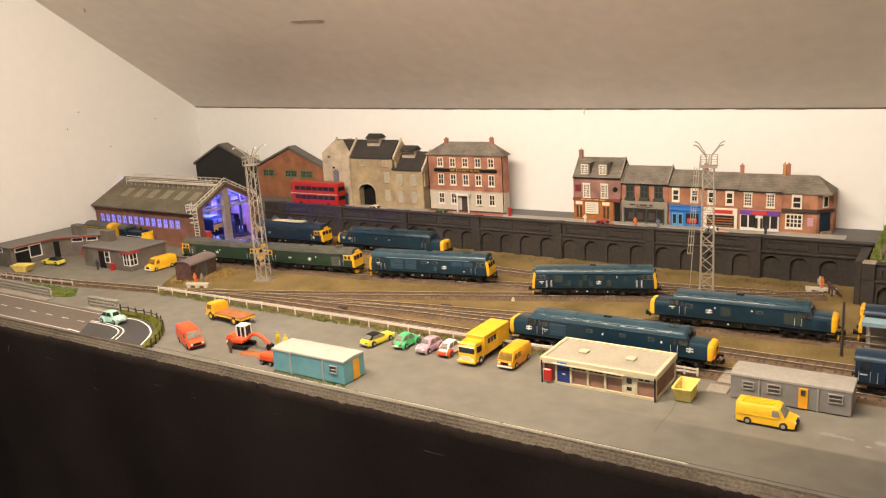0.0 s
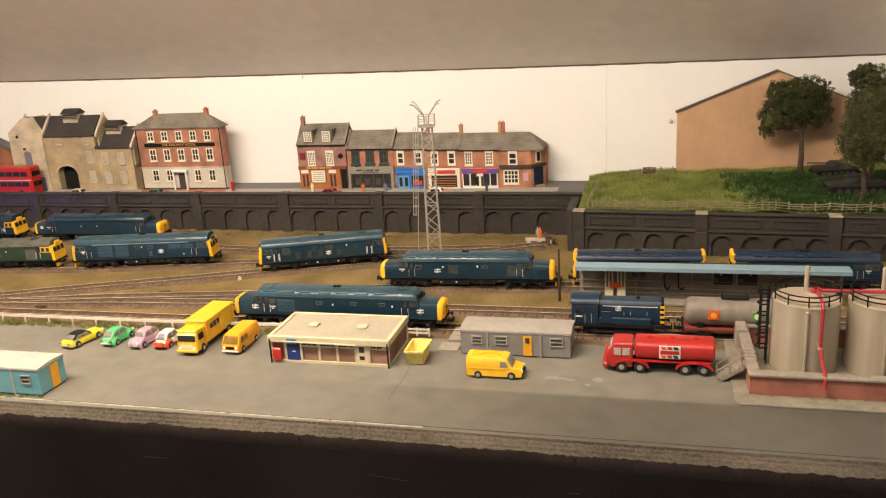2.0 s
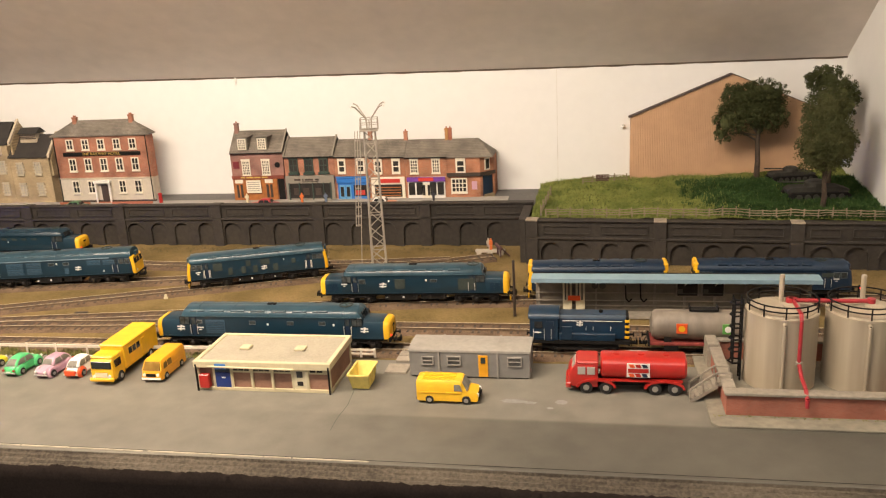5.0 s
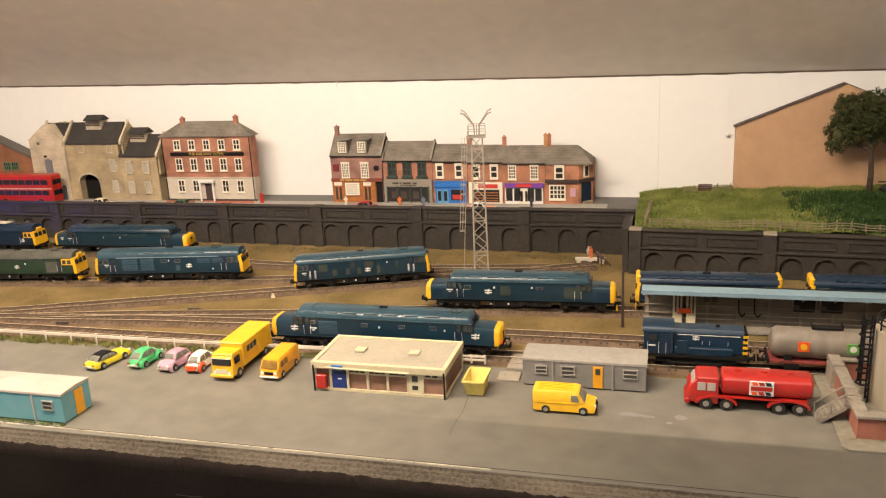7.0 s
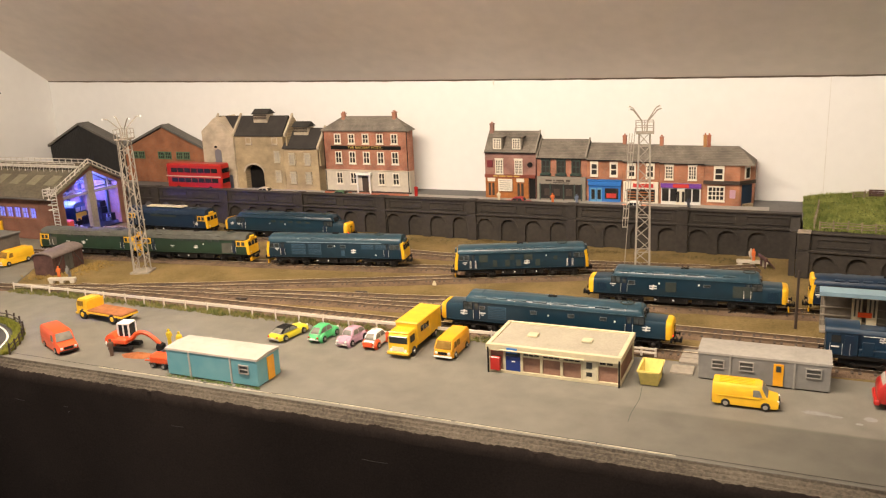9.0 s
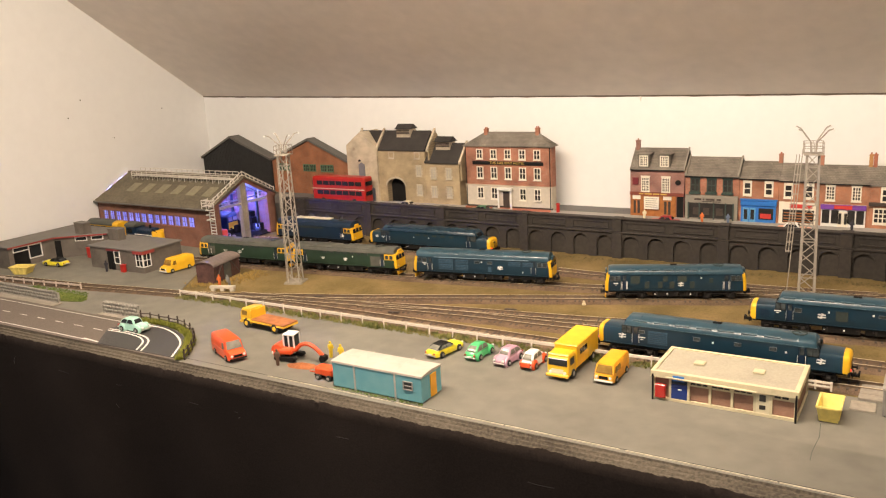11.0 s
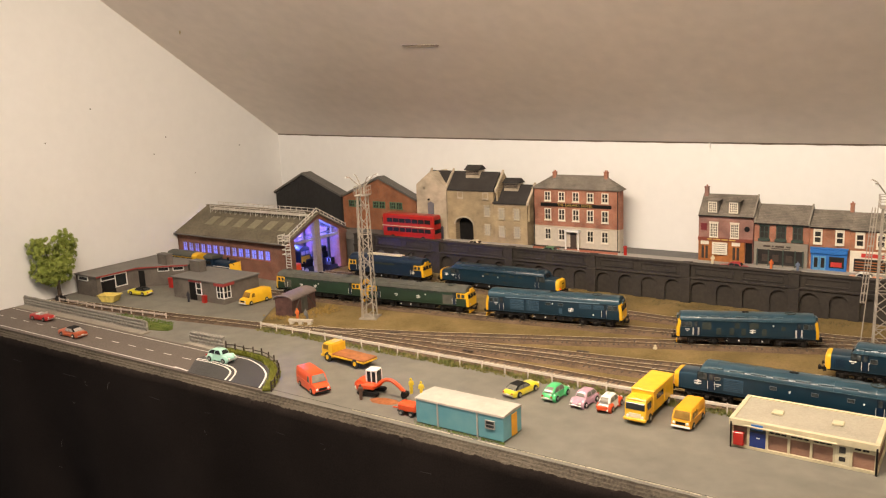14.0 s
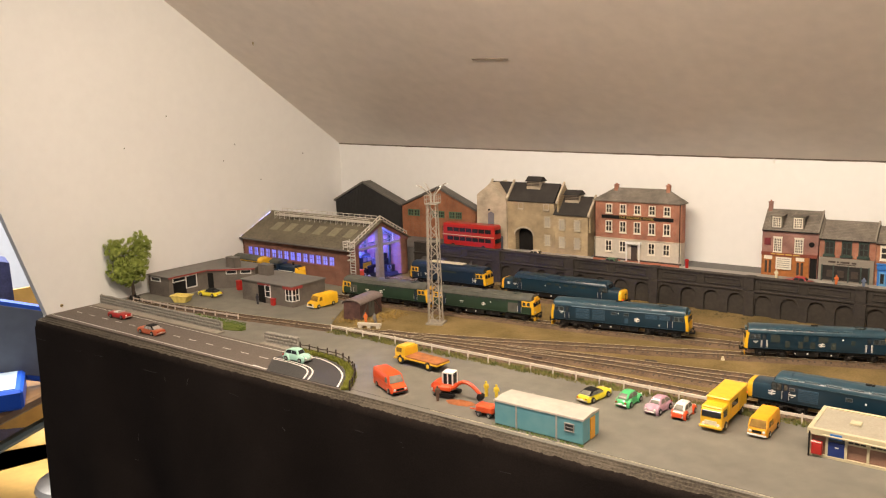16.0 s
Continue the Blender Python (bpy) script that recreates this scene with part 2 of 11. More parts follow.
for i in range(nx + 1):
    x = XL - 0.0015 + (XR - XL + 0.0105) * i / nx
    for k in range(7):
        a = math.pi * k / 6
        j1 = 0.0010 * noise.noise((x * 160, k * 2.1, 1)) + 0.0008 * noise.noise((x * 520, k * 3.1, 4))
        vs.append((x, YF - 0.0022 + front_edge(x) - YT - (0.0022 + 0.6 * j1) * math.sin(a), -0.0092 + (0.0070 + j1) * math.cos(a) + 0.0008 * noise.noise((x * 40, 0, 5))))
for i in range(nx):
    for k in range(6):
        a = i * 7 + k
        fs.append((a, a + 1, a + 8, a + 7))
g.add(vs, fs)
part("gathered_hem", g, VELVET, cloth, "frayed rolled top hem", smooth=60)
STITCH = mat("grey_stitching", (0.042, 0.037, 0.032), 0.9)
x = XL
while x < XR - 0.02:
    n = random.randint(2, 8)
    pts = [(x + 0.003 * k, YF - 0.0066 + front_edge(x + 0.003 * k) - YT, -0.0205 + 0.0030 * noise.noise(((x + 0.003 * k) * 30, 0, 2))) for k in range(n)]
    part("stitch", M().path(pts, 0.00011, 4), STITCH, cloth)
    x = pts[-1][0] + random.uniform(0.02, 0.12)

# ---- ground sheets ----
g = M()
nx, ny = 240, 110
vs, fs = [], []
for j in range(ny + 1):
    for i in range(nx + 1):
        x, y = XL + (XR - XL) * i / nx, YT + 0.003 + (YB - YT - 0.003) * j / ny
        vs.append((x, y, -0.0004 + 0.0006 * noise.noise((x * 45, y * 45, 0)) + 0.0003 * noise.noise((x * 170, y * 170, 0)) if y > 0.535 else -0.0006))
for j in range(ny):
    for i in range(nx):
        a = j * (nx + 1) + i
        fs.append((a, a + 1, a + nx + 2, a + nx + 1))
struct("ground", g.add(vs, fs), SCRUB, "brown and olive scrub ground of the yard", smooth=60)
# yard in front: grey sheet that follows the fence line, and the office yard
yard = [(XL, front_edge(XL)), (-0.17, front_edge(-0.17)), (XR, front_edge(XR)), (XR, 0.5125), (-0.25, 0.5110), (-0.40, 0.5070), (-0.55, 0.5060), (-0.655, 0.5070), (-0.685, 0.5125), (-0.70, 0.528), (-0.72, 0.56), (-0.745, 0.60), (-0.79, 0.655), (XL, 0.665)]
# the grey darkens in a band along the front, fading in towards +x
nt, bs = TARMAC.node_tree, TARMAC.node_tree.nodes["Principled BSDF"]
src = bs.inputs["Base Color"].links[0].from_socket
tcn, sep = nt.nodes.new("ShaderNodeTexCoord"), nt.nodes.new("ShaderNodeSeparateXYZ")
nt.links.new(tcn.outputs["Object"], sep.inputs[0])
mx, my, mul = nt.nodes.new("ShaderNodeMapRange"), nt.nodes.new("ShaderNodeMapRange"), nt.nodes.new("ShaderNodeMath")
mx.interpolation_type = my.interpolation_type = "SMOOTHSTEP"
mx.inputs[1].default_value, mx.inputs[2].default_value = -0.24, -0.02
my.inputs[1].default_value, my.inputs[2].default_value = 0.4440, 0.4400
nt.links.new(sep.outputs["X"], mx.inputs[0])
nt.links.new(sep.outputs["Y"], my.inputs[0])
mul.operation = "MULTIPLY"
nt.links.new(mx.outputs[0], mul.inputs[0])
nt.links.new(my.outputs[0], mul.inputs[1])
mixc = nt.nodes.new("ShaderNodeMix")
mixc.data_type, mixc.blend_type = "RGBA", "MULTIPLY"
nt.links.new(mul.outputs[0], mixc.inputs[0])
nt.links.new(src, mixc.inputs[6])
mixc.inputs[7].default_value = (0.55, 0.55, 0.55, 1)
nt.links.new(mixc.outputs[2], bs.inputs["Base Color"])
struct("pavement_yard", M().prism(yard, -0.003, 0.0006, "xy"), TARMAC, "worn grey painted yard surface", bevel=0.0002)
# ---- roads ----
def curve_pts(pts, step=0.004):
    """A smooth line through pts, at even steps."""
    P = [Vector((x, y)) for x, y in pts]
    P = [2 * P[0] - P[1]] + P + [2 * P[-1] - P[-2]]
    out = []
    for a, b, c, d in zip(P, P[1:], P[2:], P[3:]):
        n = max(2, int((c - b).length / step))
        for k in range(n):
            t = k / n
            out.append(0.5 * (2 * b + (c - a) * t + (2 * a - 5 * b + 4 * c - d) * t * t + (3 * b - 3 * c + d - a) * t ** 3))
    out.append(P[-2])
    return out




bend_out = [(p.x, p.y) for p in curve_pts([(-0.5545, front_edge(-0.5545)), (-0.5685, 0.4125), (-0.5790, 0.4235), (-0.5945, 0.4325), (-0.6150, 0.4385), (-0.6400, 0.4390)], 0.003)]
road = [(XL, front_edge(XL))] + bend_out + [(XL, 0.4385)]
struct("road", M().prism(road, 0.0002, 0.0012, "xy"), ROAD, "brown two-lane model road with white markings")
dark = [(-0.6395, front_edge(-0.6395) + 0.0006)] + [(x - 0.0008, y - 0.0003) for x, y in bend_out[1:]] + [(-0.6560, 0.4370), (-0.6620, 0.4170)]
struct("road_junction", M().prism(dark, 0.0007, 0.0016, "xy"), DARKROAD, "newer dark tarmac at the road junction")


def stripe(g, pts, w, z):
    """A flat painted line along pts."""
    for (x0, y0), (x1, y1) in zip(pts, pts[1:]):
        d = Vector((x1 - x0, y1 - y0)).normalized()
        n = Vector((-d.y, d.x)) * w / 2
        g.add([(x0 + n.x, y0 + n.y, z), (x1 + n.x, y1 + n.y, z), (x1 - n.x, y1 - n.y, z), (x0 - n.x, y0 - n.y, z)], [(3, 2, 1, 0)])


def arc(c, r, a0, a1, n=12, ry=None):
    return [(c[0] + r * math.cos(radians(a0 + (a1 - a0) * k / n)), c[1] + (ry or r) * math.sin(radians(a0 + (a1 - a0) * k / n))) for k in range(n + 1)]


lines = thing("road_markings", "worn white lines painted on the road", "road markings", kind="structure")
g = M()
stripe(g, [(XL + 0.004, 0.3915), (-0.655, 0.3928)], 0.0010, 0.0015)
part("edge_line", g, WPAINT, lines)
g = M()
stripe(g, [(XL + 0.004, 0.4345), (-0.66, 0.4340)], 0.0008, 0.0015)
part("edge_line", g, WPAINT, lines)
dash = M()
stripe(dash, [(-0.0055, 0), (0.0055, 0)], 0.0009, 0.0015)
dash_me = dash.mesh("dash")
dash_me.materials.append(WPAINT)
for k in range(13):
    part("dash", dash_me, WPAINT, lines, m=pose(-0.6690 - 0.0253 * k, 0.4128, 0))
for name, w, pts in (("give_way_line", 0.0015, [(-0.6600, 0.4168), (-0.6400, 0.4178), (-0.6205, 0.4163), (-0.6092, 0.4128), (-0.6005, 0.4058), (-0.5915, 0.3922)]), ("give_way_line", 0.0015, [(-0.6585, 0.4142), (-0.6390, 0.4148), (-0.6220, 0.4132), (-0.6117, 0.4097), (-0.6045, 0.4040), (-0.5965, 0.3920)]), ("edge_line", 0.0015, [(-0.6480, 0.4335), (-0.6320, 0.4354), (-0.6170, 0.4352), (-0.5980, 0.4294), (-0.5825, 0.4208), (-0.5722, 0.4115), (-0.5590, 0.3926)]), ("edge_line", 0.0016, [(-0.6600, 0.3934), (-0.6410, 0.3920)])):
    g = M()
    stripe(g, [(p.x, p.y) for p in curve_pts(pts, 0.0018)], w, 0.0019)
    part(name, g, WPAINT, lines)

# ---- railway tracks ----
RAILTOP = mat("worn_rail", (0.78, 0.65, 0.46), 0.45, metal=0.2, var=0.07, s1=300, s2=20)
RAILSIDE = mat("rusty_rail_side", (0.135, 0.092, 0.056), 0.7, var=0.3, s1=500, s2=80)
SLEEPER = mat("dark_sleeper", (0.066, 0.047, 0.034), 0.85, var=0.4, s1=900, s2=90, bump=0.4, bscale=1500)
GAUGE, SPACING = 0.0090, 0.0062
sleeper_me = M().box(-0.0008, 0.0008, -0.0086, 0.0086, -0.0006, 0.0006).mesh("sleeper", bevel=0.0002)
sleeper_me.materials.append(SLEEPER)


def track(name, pts, label, skip=None, sleepers=True):
    line = curve_pts(pts)
    lift = 0.00006 * list(TRACKS).index(name)
    base = thing("railway_track", label, "railway track", pose(0, 0, lift), "tracks of the yard")
    # ballast shoulder
    rings = []
    for k, p in enumerate(line):
        d = (line[min(k + 1, len(line) - 1)] - line[max(k - 1, 0)]).normalized()
        n = Vector((-d.y, d.x))
        wob = 0.0010 * noise.noise((p.x * 90, p.y * 90, 2))
        rings.append([(p.x + n.x * o, p.y + n.y * o, z + 0.0002 * noise.noise((p.x * 400, o * 900, 0))) for o, z in ((-0.0125 - wob, -0.0004), (-0.0094, 0.0007), (-0.005, 0.00085), (0, 0.0009), (0.005, 0.00085), (0.0094, 0.0007), (0.0125 + wob, -0.0004))])
    part("ballast", M().loft(rings, caps=False, closed=False), BALLAST, base, smooth=50)
    for s in (-1, 1):
        rr = []
        for k, p in enumerate(line):
            d = (line[min(k + 1, len(line) - 1)] - line[max(k - 1, 0)]).normalized()
            n = Vector((-d.y, d.x)) * s
            rr.append([(p.x + n.x * o, p.y + n.y * o, z) for o, z in ((0.0047, 0.0004), (0.0049, 0.0004), (0.0049, 0.0012), (0.0049, 0.0019), (0.0051, 0.0020), (0.0051, 0.0025), (0.0045, 0.0025), (0.0045, 0.0020), (0.0047, 0.0019), (0.0047, 0.0012))])
        me = M().loft(rr).mesh("rail")
        me.materials.append(RAILSIDE)
        me.materials.append(RAILTOP)
        for f in me.polygons:
            f.material_index = 1 if abs(f.normal.z) > 0.7 and f.center.z > 0.0022 else 0
        part("rail", me, RAILSIDE, base)
    acc, last = 0.0, line[0]
    for k, p in enumerate(line[1:], 1):
        acc += (p - last).length
        if acc >= SPACING:
            acc -= SPACING
            d = (p - last).normalized()
            part("sleeper", sleeper_me, SLEEPER, base, m=pose(p.x, p.y, 0.0006 + 0.0001 * random.random(), 0, 0, math.degrees(math.atan2(d.y, d.x)) + random.uniform(-1, 1)))
        last = p
    return base


TRACKS = {
    "front": [(-0.73, 0.5065), (-0.67, 0.5145), (-0.61, 0.5205), (-0.55, 0.5240), (-0.48, 0.5255), (-0.39, 0.5260), (-0.30, 0.5265), (-0.1, 0.5285), (0.19, 0.5310)],
    "second": [(-0.505, 0.5455), (-0.465, 0.5500), (-0.434, 0.5530), (-0.40, 0.5562), (-0.35, 0.5585), (-0.31, 0.5610), (-0.20, 0.5640), (0.19, 0.5650)],
    "third": [(-0.63, 0.5300), (-0.57, 0.5370), (-0.52, 0.5445), (-0.464, 0.5555), (-0.44, 0.5605), (-0.40, 0.5672), (-0.36, 0.5728), (-0.32, 0.5790), (-0.27, 0.5885), (-0.21, 0.6015), (-0.137, 0.6135), (-0.06, 0.6200), (0.06, 0.6270), (0.19, 0.6280)],
    "running": [(XL + 0.01, 0.4745), (-0.93, 0.4815), (-0.885, 0.4870), (-0.84, 0.4910), (-0.798, 0.4955), (-0.741, 0.5045), (-0.679, 0.5140), (-0.64, 0.5225), (-0.604, 0.5340), (-0.565, 0.5470), (-0.517, 0.5630), (-0.487, 0.5745), (-0.43, 0.5960), (-0.388, 0.6110), (-0.345, 0.6270), (-0.28, 0.6510), (-0.225, 0.6715), (-0.15, 0.7030), (-0.095, 0.7270)],
    "green": [(-0.82, 0.6080), (-0.7065, 0.6180), (-0.5845, 0.6290), (-0.50, 0.6375), (-0.44, 0.6455), (-0.377, 0.6550), (-0.31, 0.6670), (-0.24, 0.6830), (-0.19, 0.6960)],
    "back": [(-0.79, 0.7130), (-0.70, 0.7170), (-0.62, 0.7205), (-0.54, 0.7210), (-0.475, 0.7150), (-0.42, 0.7050), (-0.36, 0.6995), (-0.29, 0.7015), (-0.24, 0.7045), (-0.20, 0.7075), (-0.13, 0.7160)],
    "bay": [(-0.99, 0.640), (-0.86, 0.640)],
}
for k, pts in TRACKS.items():
    track(k, pts, "weathered rusty railway track on brown ballast")

# ---- retaining walls ----
ARCHW, ARCHTOP = 0.0160, 0.0215


def wall_section(parent, L, H, pil, arches, cap):
    """One length of arcaded wall along +x from 0 to L, its face at y = 0, looking to -y. pil: places of pilasters; arches: centres."""
    th, rec = 0.010, 0.0022
    body = M()
    body.box(0, L, rec, th, -0.012, H)  # recessed ground
    z0, zs = -0.012, ARCHTOP - ARCHW / 2
    zt = 0.0243
    face = M()
    xs = sorted(arches)
    edges = [0.0]
    for c in xs:
        edges += [c - ARCHW / 2, c + ARCHW / 2]
    edges.append(L)
    for a, b in zip(edges[0::2], edges[1::2]):
        if b > a:
            face.box(a, b, 0, rec + 0.0005, z0, zt)
    n = 10
    for c in xs:
        cur = [(c + ARCHW / 2 * math.cos(math.pi * k / n), zs + ARCHW / 2 * math.sin(math.pi * k / n)) for k in range(n + 1)]
        for (xa, za), (xb, zb) in zip(cur, cur[1:]):
            face.add([(xa, 0, za), (xb, 0, zb), (xb, 0, zt), (xa, 0, zt), (xa, rec + 0.0005, za), (xb, rec + 0.0005, zb)], [(0, 1, 2, 3), (0, 4, 5, 1)])
    part("wall_core", body, WALLGREY, parent)
    part("arcade", face, WALLGREY, parent)
    for c in xs:
        ring = M()
        cur = [(math.cos(math.pi * k / n), math.sin(math.pi * k / n)) for k in range(n + 1)]
        rr = []
        for a, b in cur:
            i, o = ARCHW / 2, ARCHW / 2 + 0.0012
            rr.append([(c + i * a, -0.0004, zs + i * b), (c + o * a, -0.0004, zs + o * b), (c + o * a, 0.0006, zs + o * b), (c + i * a, 0.0006, zs + i * b)])
        part("arch_ring", ring.loft(rr), WALLGREY, parent)
    part("string_course", M().box(0, L, -0.0016, 0.002, 0.0243, 0.0260), WALLGREY, parent, bevel=0.0003)
    part("parapet", M().box(0, L, 0.0008, 0.006, 0.0260, H), WALLGREY, parent)
    part("coping", M().box(0, L, -0.0008, 0.0075, H, H + 0.0014), WALLGREY, parent, bevel=0.0003)
    stops = [0.0] + sorted(pil) + [L]
    for a, b in zip(stops, stops[1:]):
        if b - a < 0.03:
            continue
        mid = (a + b) / 2
        for p, q in ((a + 0.009, mid - 0.004), (mid + 0.004, b - 0.009)):
            fr = M()
            fr.box(p, q, -0.0002, 0.001, 0.0345, 0.0353).box(p, q, -0.0002, 0.001, 0.0283, 0.0291)
            fr.box(p, p + 0.0008, -0.0002, 0.001, 0.0291, 0.0345).box(q - 0.0008, q, -0.0002, 0.001, 0.0291, 0.0345)
            part("panel_frame", fr, WALLGREY, parent)
    for p in pil:
        part("pilaster", M().box(p - 0.0048, p + 0.0048, -0.0018, 0.001, -0.012, 0.0243).box(p - 0.0048, p + 0.0048, -0.0020, 0.001, 0.0260, H + 0.0002), WALLGREY, parent, bevel=0.0003)
        part("pilaster_cap", M().box(p - 0.0049, p + 0.0049, -0.0026, 0.0076, H + 0.0006, H + 0.0020), CAPGREY if cap else WALLGREY, parent, bevel=0.0004)


WY = 0.768
wall = thing("wall_retaining", "black arcaded brick retaining wall behind the tracks", "wall", pose(-0.79, WY + 0.006, 0, 0, 0, -0.75), kind="structure")
Lw = 0.727
wall_section(wall, Lw, 0.0375, [k for k in (0.031, 0.131, 0.231, 0.331, 0.431, 0.531, 0.631)], [0.0445 + 0.1 * j + 0.0245 * i for j in range(-1, 7) for i in range(4) if 0.012 < 0.0445 + 0.1 * j + 0.0245 * i < 0.715], False)
# the wall under the hill, which stands forward
wall2 = thing("wall_hill", "black arcaded brick wall under the grassy hill, with pale pier caps", "wall", pose(-0.066, 0.713, -0.004, 0, 0, -4.2), kind="structure")
wall_section(wall2, 0.272, 0.0385, [0.005, 0.105, 0.2040], [0.0202 + 0.0237 * k + (0.006 if k > 3 else 0) + (0.006 if k > 7 else 0) for k in range(11)], True)
wall3 = thing("wall_hill_return", "short black brick return wall beside the hill", "wall", kind="structure")
part("wall_core", M().box(-0.071, -0.0665, 0.7145, 0.77, -0.012, 0.0345), WALLGREY, wall3)
part("coping", M().box(-0.0715, -0.064, 0.7145, 0.775, 0.0345, 0.0360), WALLGREY, wall3, bevel=0.0003)
# street behind the wall
struct("pavement_street", M().box(XL, -0.06, WY + 0.007, YB, 0.0, 0.0310), PAVE, "grey street on top of the retaining wall")
struct("pavement_kerb", M().box(-0.72, -0.09, 0.807, 0.8215, 0.0310, 0.0320), mat("pale_pavement", (0.34, 0.32, 0.29), 0.8, var=0.12, s1=500), "pale pavement in front of the terrace", bevel=0.0002)

# ---- hill ----
GRASS = mat("hill_turf", (0.080, 0.105, 0.020), 0.95, s1=700, s2=40, bump=0.8, bscale=2000, c2=(0.20, 0.225, 0.055), spec=0.2)
HX0, HX1 = -0.062, XR - 0.0005


def hill_y0(x):
    return 0.7215 - 0.0734 * (x + 0.066)


def hill_z(x, y):
    u = (x - HX0) / (HX1 - HX0)
    w = max(0, min(1, (y - hill_y0(x)) / (YB - hill_y0(x))))
    rise = 0.0362 + 0.0035 * min(1, u * 6) * w + 0.010 * u * w
    return rise + 0.0016 * noise.noise((x * 38, y * 38, 7)) + 0.0008 * noise.noise((x * 110, y * 110, 1))


g, vs, fs = M(), [], []
nx, ny = 110, 60
for j in range(ny + 1):
    for i in range(nx + 1):
        x = HX0 + (HX1 - HX0) * i / nx
        y = hill_y0(x) + (YB - hill_y0(x)) * j / ny
        vs.append((x, y, hill_z(x, y)))
for j in range(ny):
    for i in range(nx):
        a = j * (nx + 1) + i
        fs.append((a, a + 1, a + nx + 2, a + nx + 1))
g.add(vs, fs)
struct("ground_hill", g, GRASS, "grassy hill above the black wall", smooth=60)
struct("ground_hill_core", M().prism([(HX0, 0.728), (HX1, 0.71), (HX1, YB - 0.001), (HX0, YB - 0.001)], 0.0, 0.0335, "xy"), WALLGREY, "dark earth core under the hill")
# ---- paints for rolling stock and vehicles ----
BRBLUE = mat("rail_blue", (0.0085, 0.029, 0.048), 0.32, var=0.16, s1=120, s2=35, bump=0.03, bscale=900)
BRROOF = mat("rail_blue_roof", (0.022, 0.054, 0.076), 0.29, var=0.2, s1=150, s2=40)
DKBLUE = mat("dark_rail_blue", (0.006, 0.020, 0.045), 0.4, var=0.15, s1=120, s2=35)
NAVY = mat("shunter_blue", (0.006, 0.024, 0.050), 0.4, var=0.2, s1=120, s2=35)
PALEBLUELINE = mat("pale_blue_line", (0.20, 0.27, 0.33), 0.45, var=0.15)
GREEN = mat("loco_green", (0.016, 0.038, 0.022), 0.5, var=0.2, s1=120, s2=35)
GREYROOF = mat("weathered_grey_roof", (0.075, 0.075, 0.062), 0.7, var=0.2, s1=200, s2=40)
YEL = mat("warning_yellow", (0.75, 0.42, 0.015), 0.45, var=0.08, s1=200, s2=60)
CARYEL = mat("van_yellow", (0.78, 0.45, 0.02), 0.42, var=0.08, s1=200, s2=80, coat=0.12)
ORYEL = mat("orange_yellow", (0.78, 0.36, 0.015), 0.40, var=0.08, s1=200, s2=80, coat=0.15)
BLACK = mat("frame_black", (0.0075, 0.0065, 0.006), 0.8, var=0.4, s1=300, s2=90, spec=0.25)
WHEEL = mat("wheel_steel", (0.028, 0.023, 0.02), 0.55, metal=0.5, var=0.3)
TYRE = mat("tyre_rubber", (0.018, 0.017, 0.016), 0.8, var=0.2)
HUB = mat("hub_silver", (0.45, 0.43, 0.40), 0.35, metal=0.7, var=0.1)
GLASS = mat("tinted_glass", (0.020, 0.022, 0.024), 0.12, var=0.2, s1=100, s2=30)
LOCOGLASS = mat("loco_cab_glass", (0.050, 0.058, 0.060), 0.1, var=0.5, s1=300, s2=150)
MIDGLASS = mat("clear_model_glazing", (0.21, 0.20, 0.17), 0.1, var=0.25, s1=200, s2=90)
AMBERGLASS = mat("amber_lit_glazing", (0.26, 0.15, 0.035), 0.12, var=0.3, s1=200, s2=90)
PALEGLASS = mat("pale_glazing", (0.42, 0.38, 0.34), 0.15, var=0.1, s1=100, s2=60)
WHT = mat("white_marking", (0.72, 0.70, 0.66), 0.5, var=0.05)
GRILLE = mat("dusty_grille", (0.030, 0.040, 0.036), 0.6, var=0.25, s1=900, s2=60)
LTGRILLE = mat("pale_blue_grille", (0.035, 0.075, 0.115), 0.55, var=0.2, s1=900, s2=60)
REDP = mat("red_paint", (0.40, 0.018, 0.013), 0.32, var=0.08, s1=200, s2=80, coat=0.3)
ORANGE = mat("orange_paint", (0.72, 0.085, 0.018), 0.35, var=0.08, s1=200, s2=80, coat=0.3)
MINT = mat("mint_paint", (0.36, 0.60, 0.50), 0.35, var=0.06, coat=0.3)
LIME = mat("lime_yellow_paint", (0.72, 0.60, 0.03), 0.3, var=0.06, coat=0.3)
GREENCAR = mat("bright_green_paint", (0.08, 0.48, 0.17), 0.3, var=0.06, coat=0.3)
LILAC = mat("lilac_paint", (0.50, 0.30, 0.38), 0.35, var=0.06, coat=0.3)
CREAM = mat("cream_paint", (0.62, 0.55, 0.38), 0.6, var=0.1, s1=300, s2=60)
RUST = mat("rusty_deck", (0.33, 0.12, 0.035), 0.85, var=0.25, s1=300, s2=120)
REDLAMP = mat("red_tail_lamp", (0.6, 0.01, 0.008), 0.3, emit=((1, 0.03, 0.02), 3.0))
GRIME = mat("underframe_grime", (0.018, 0.015, 0.013), 0.7, var=0.5, s1=400, s2=120, spec=0.3)
BRIGHT = mat("window_alloy", (0.16, 0.18, 0.19), 0.4, metal=0.5, var=0.12)
ZR = 0.0028


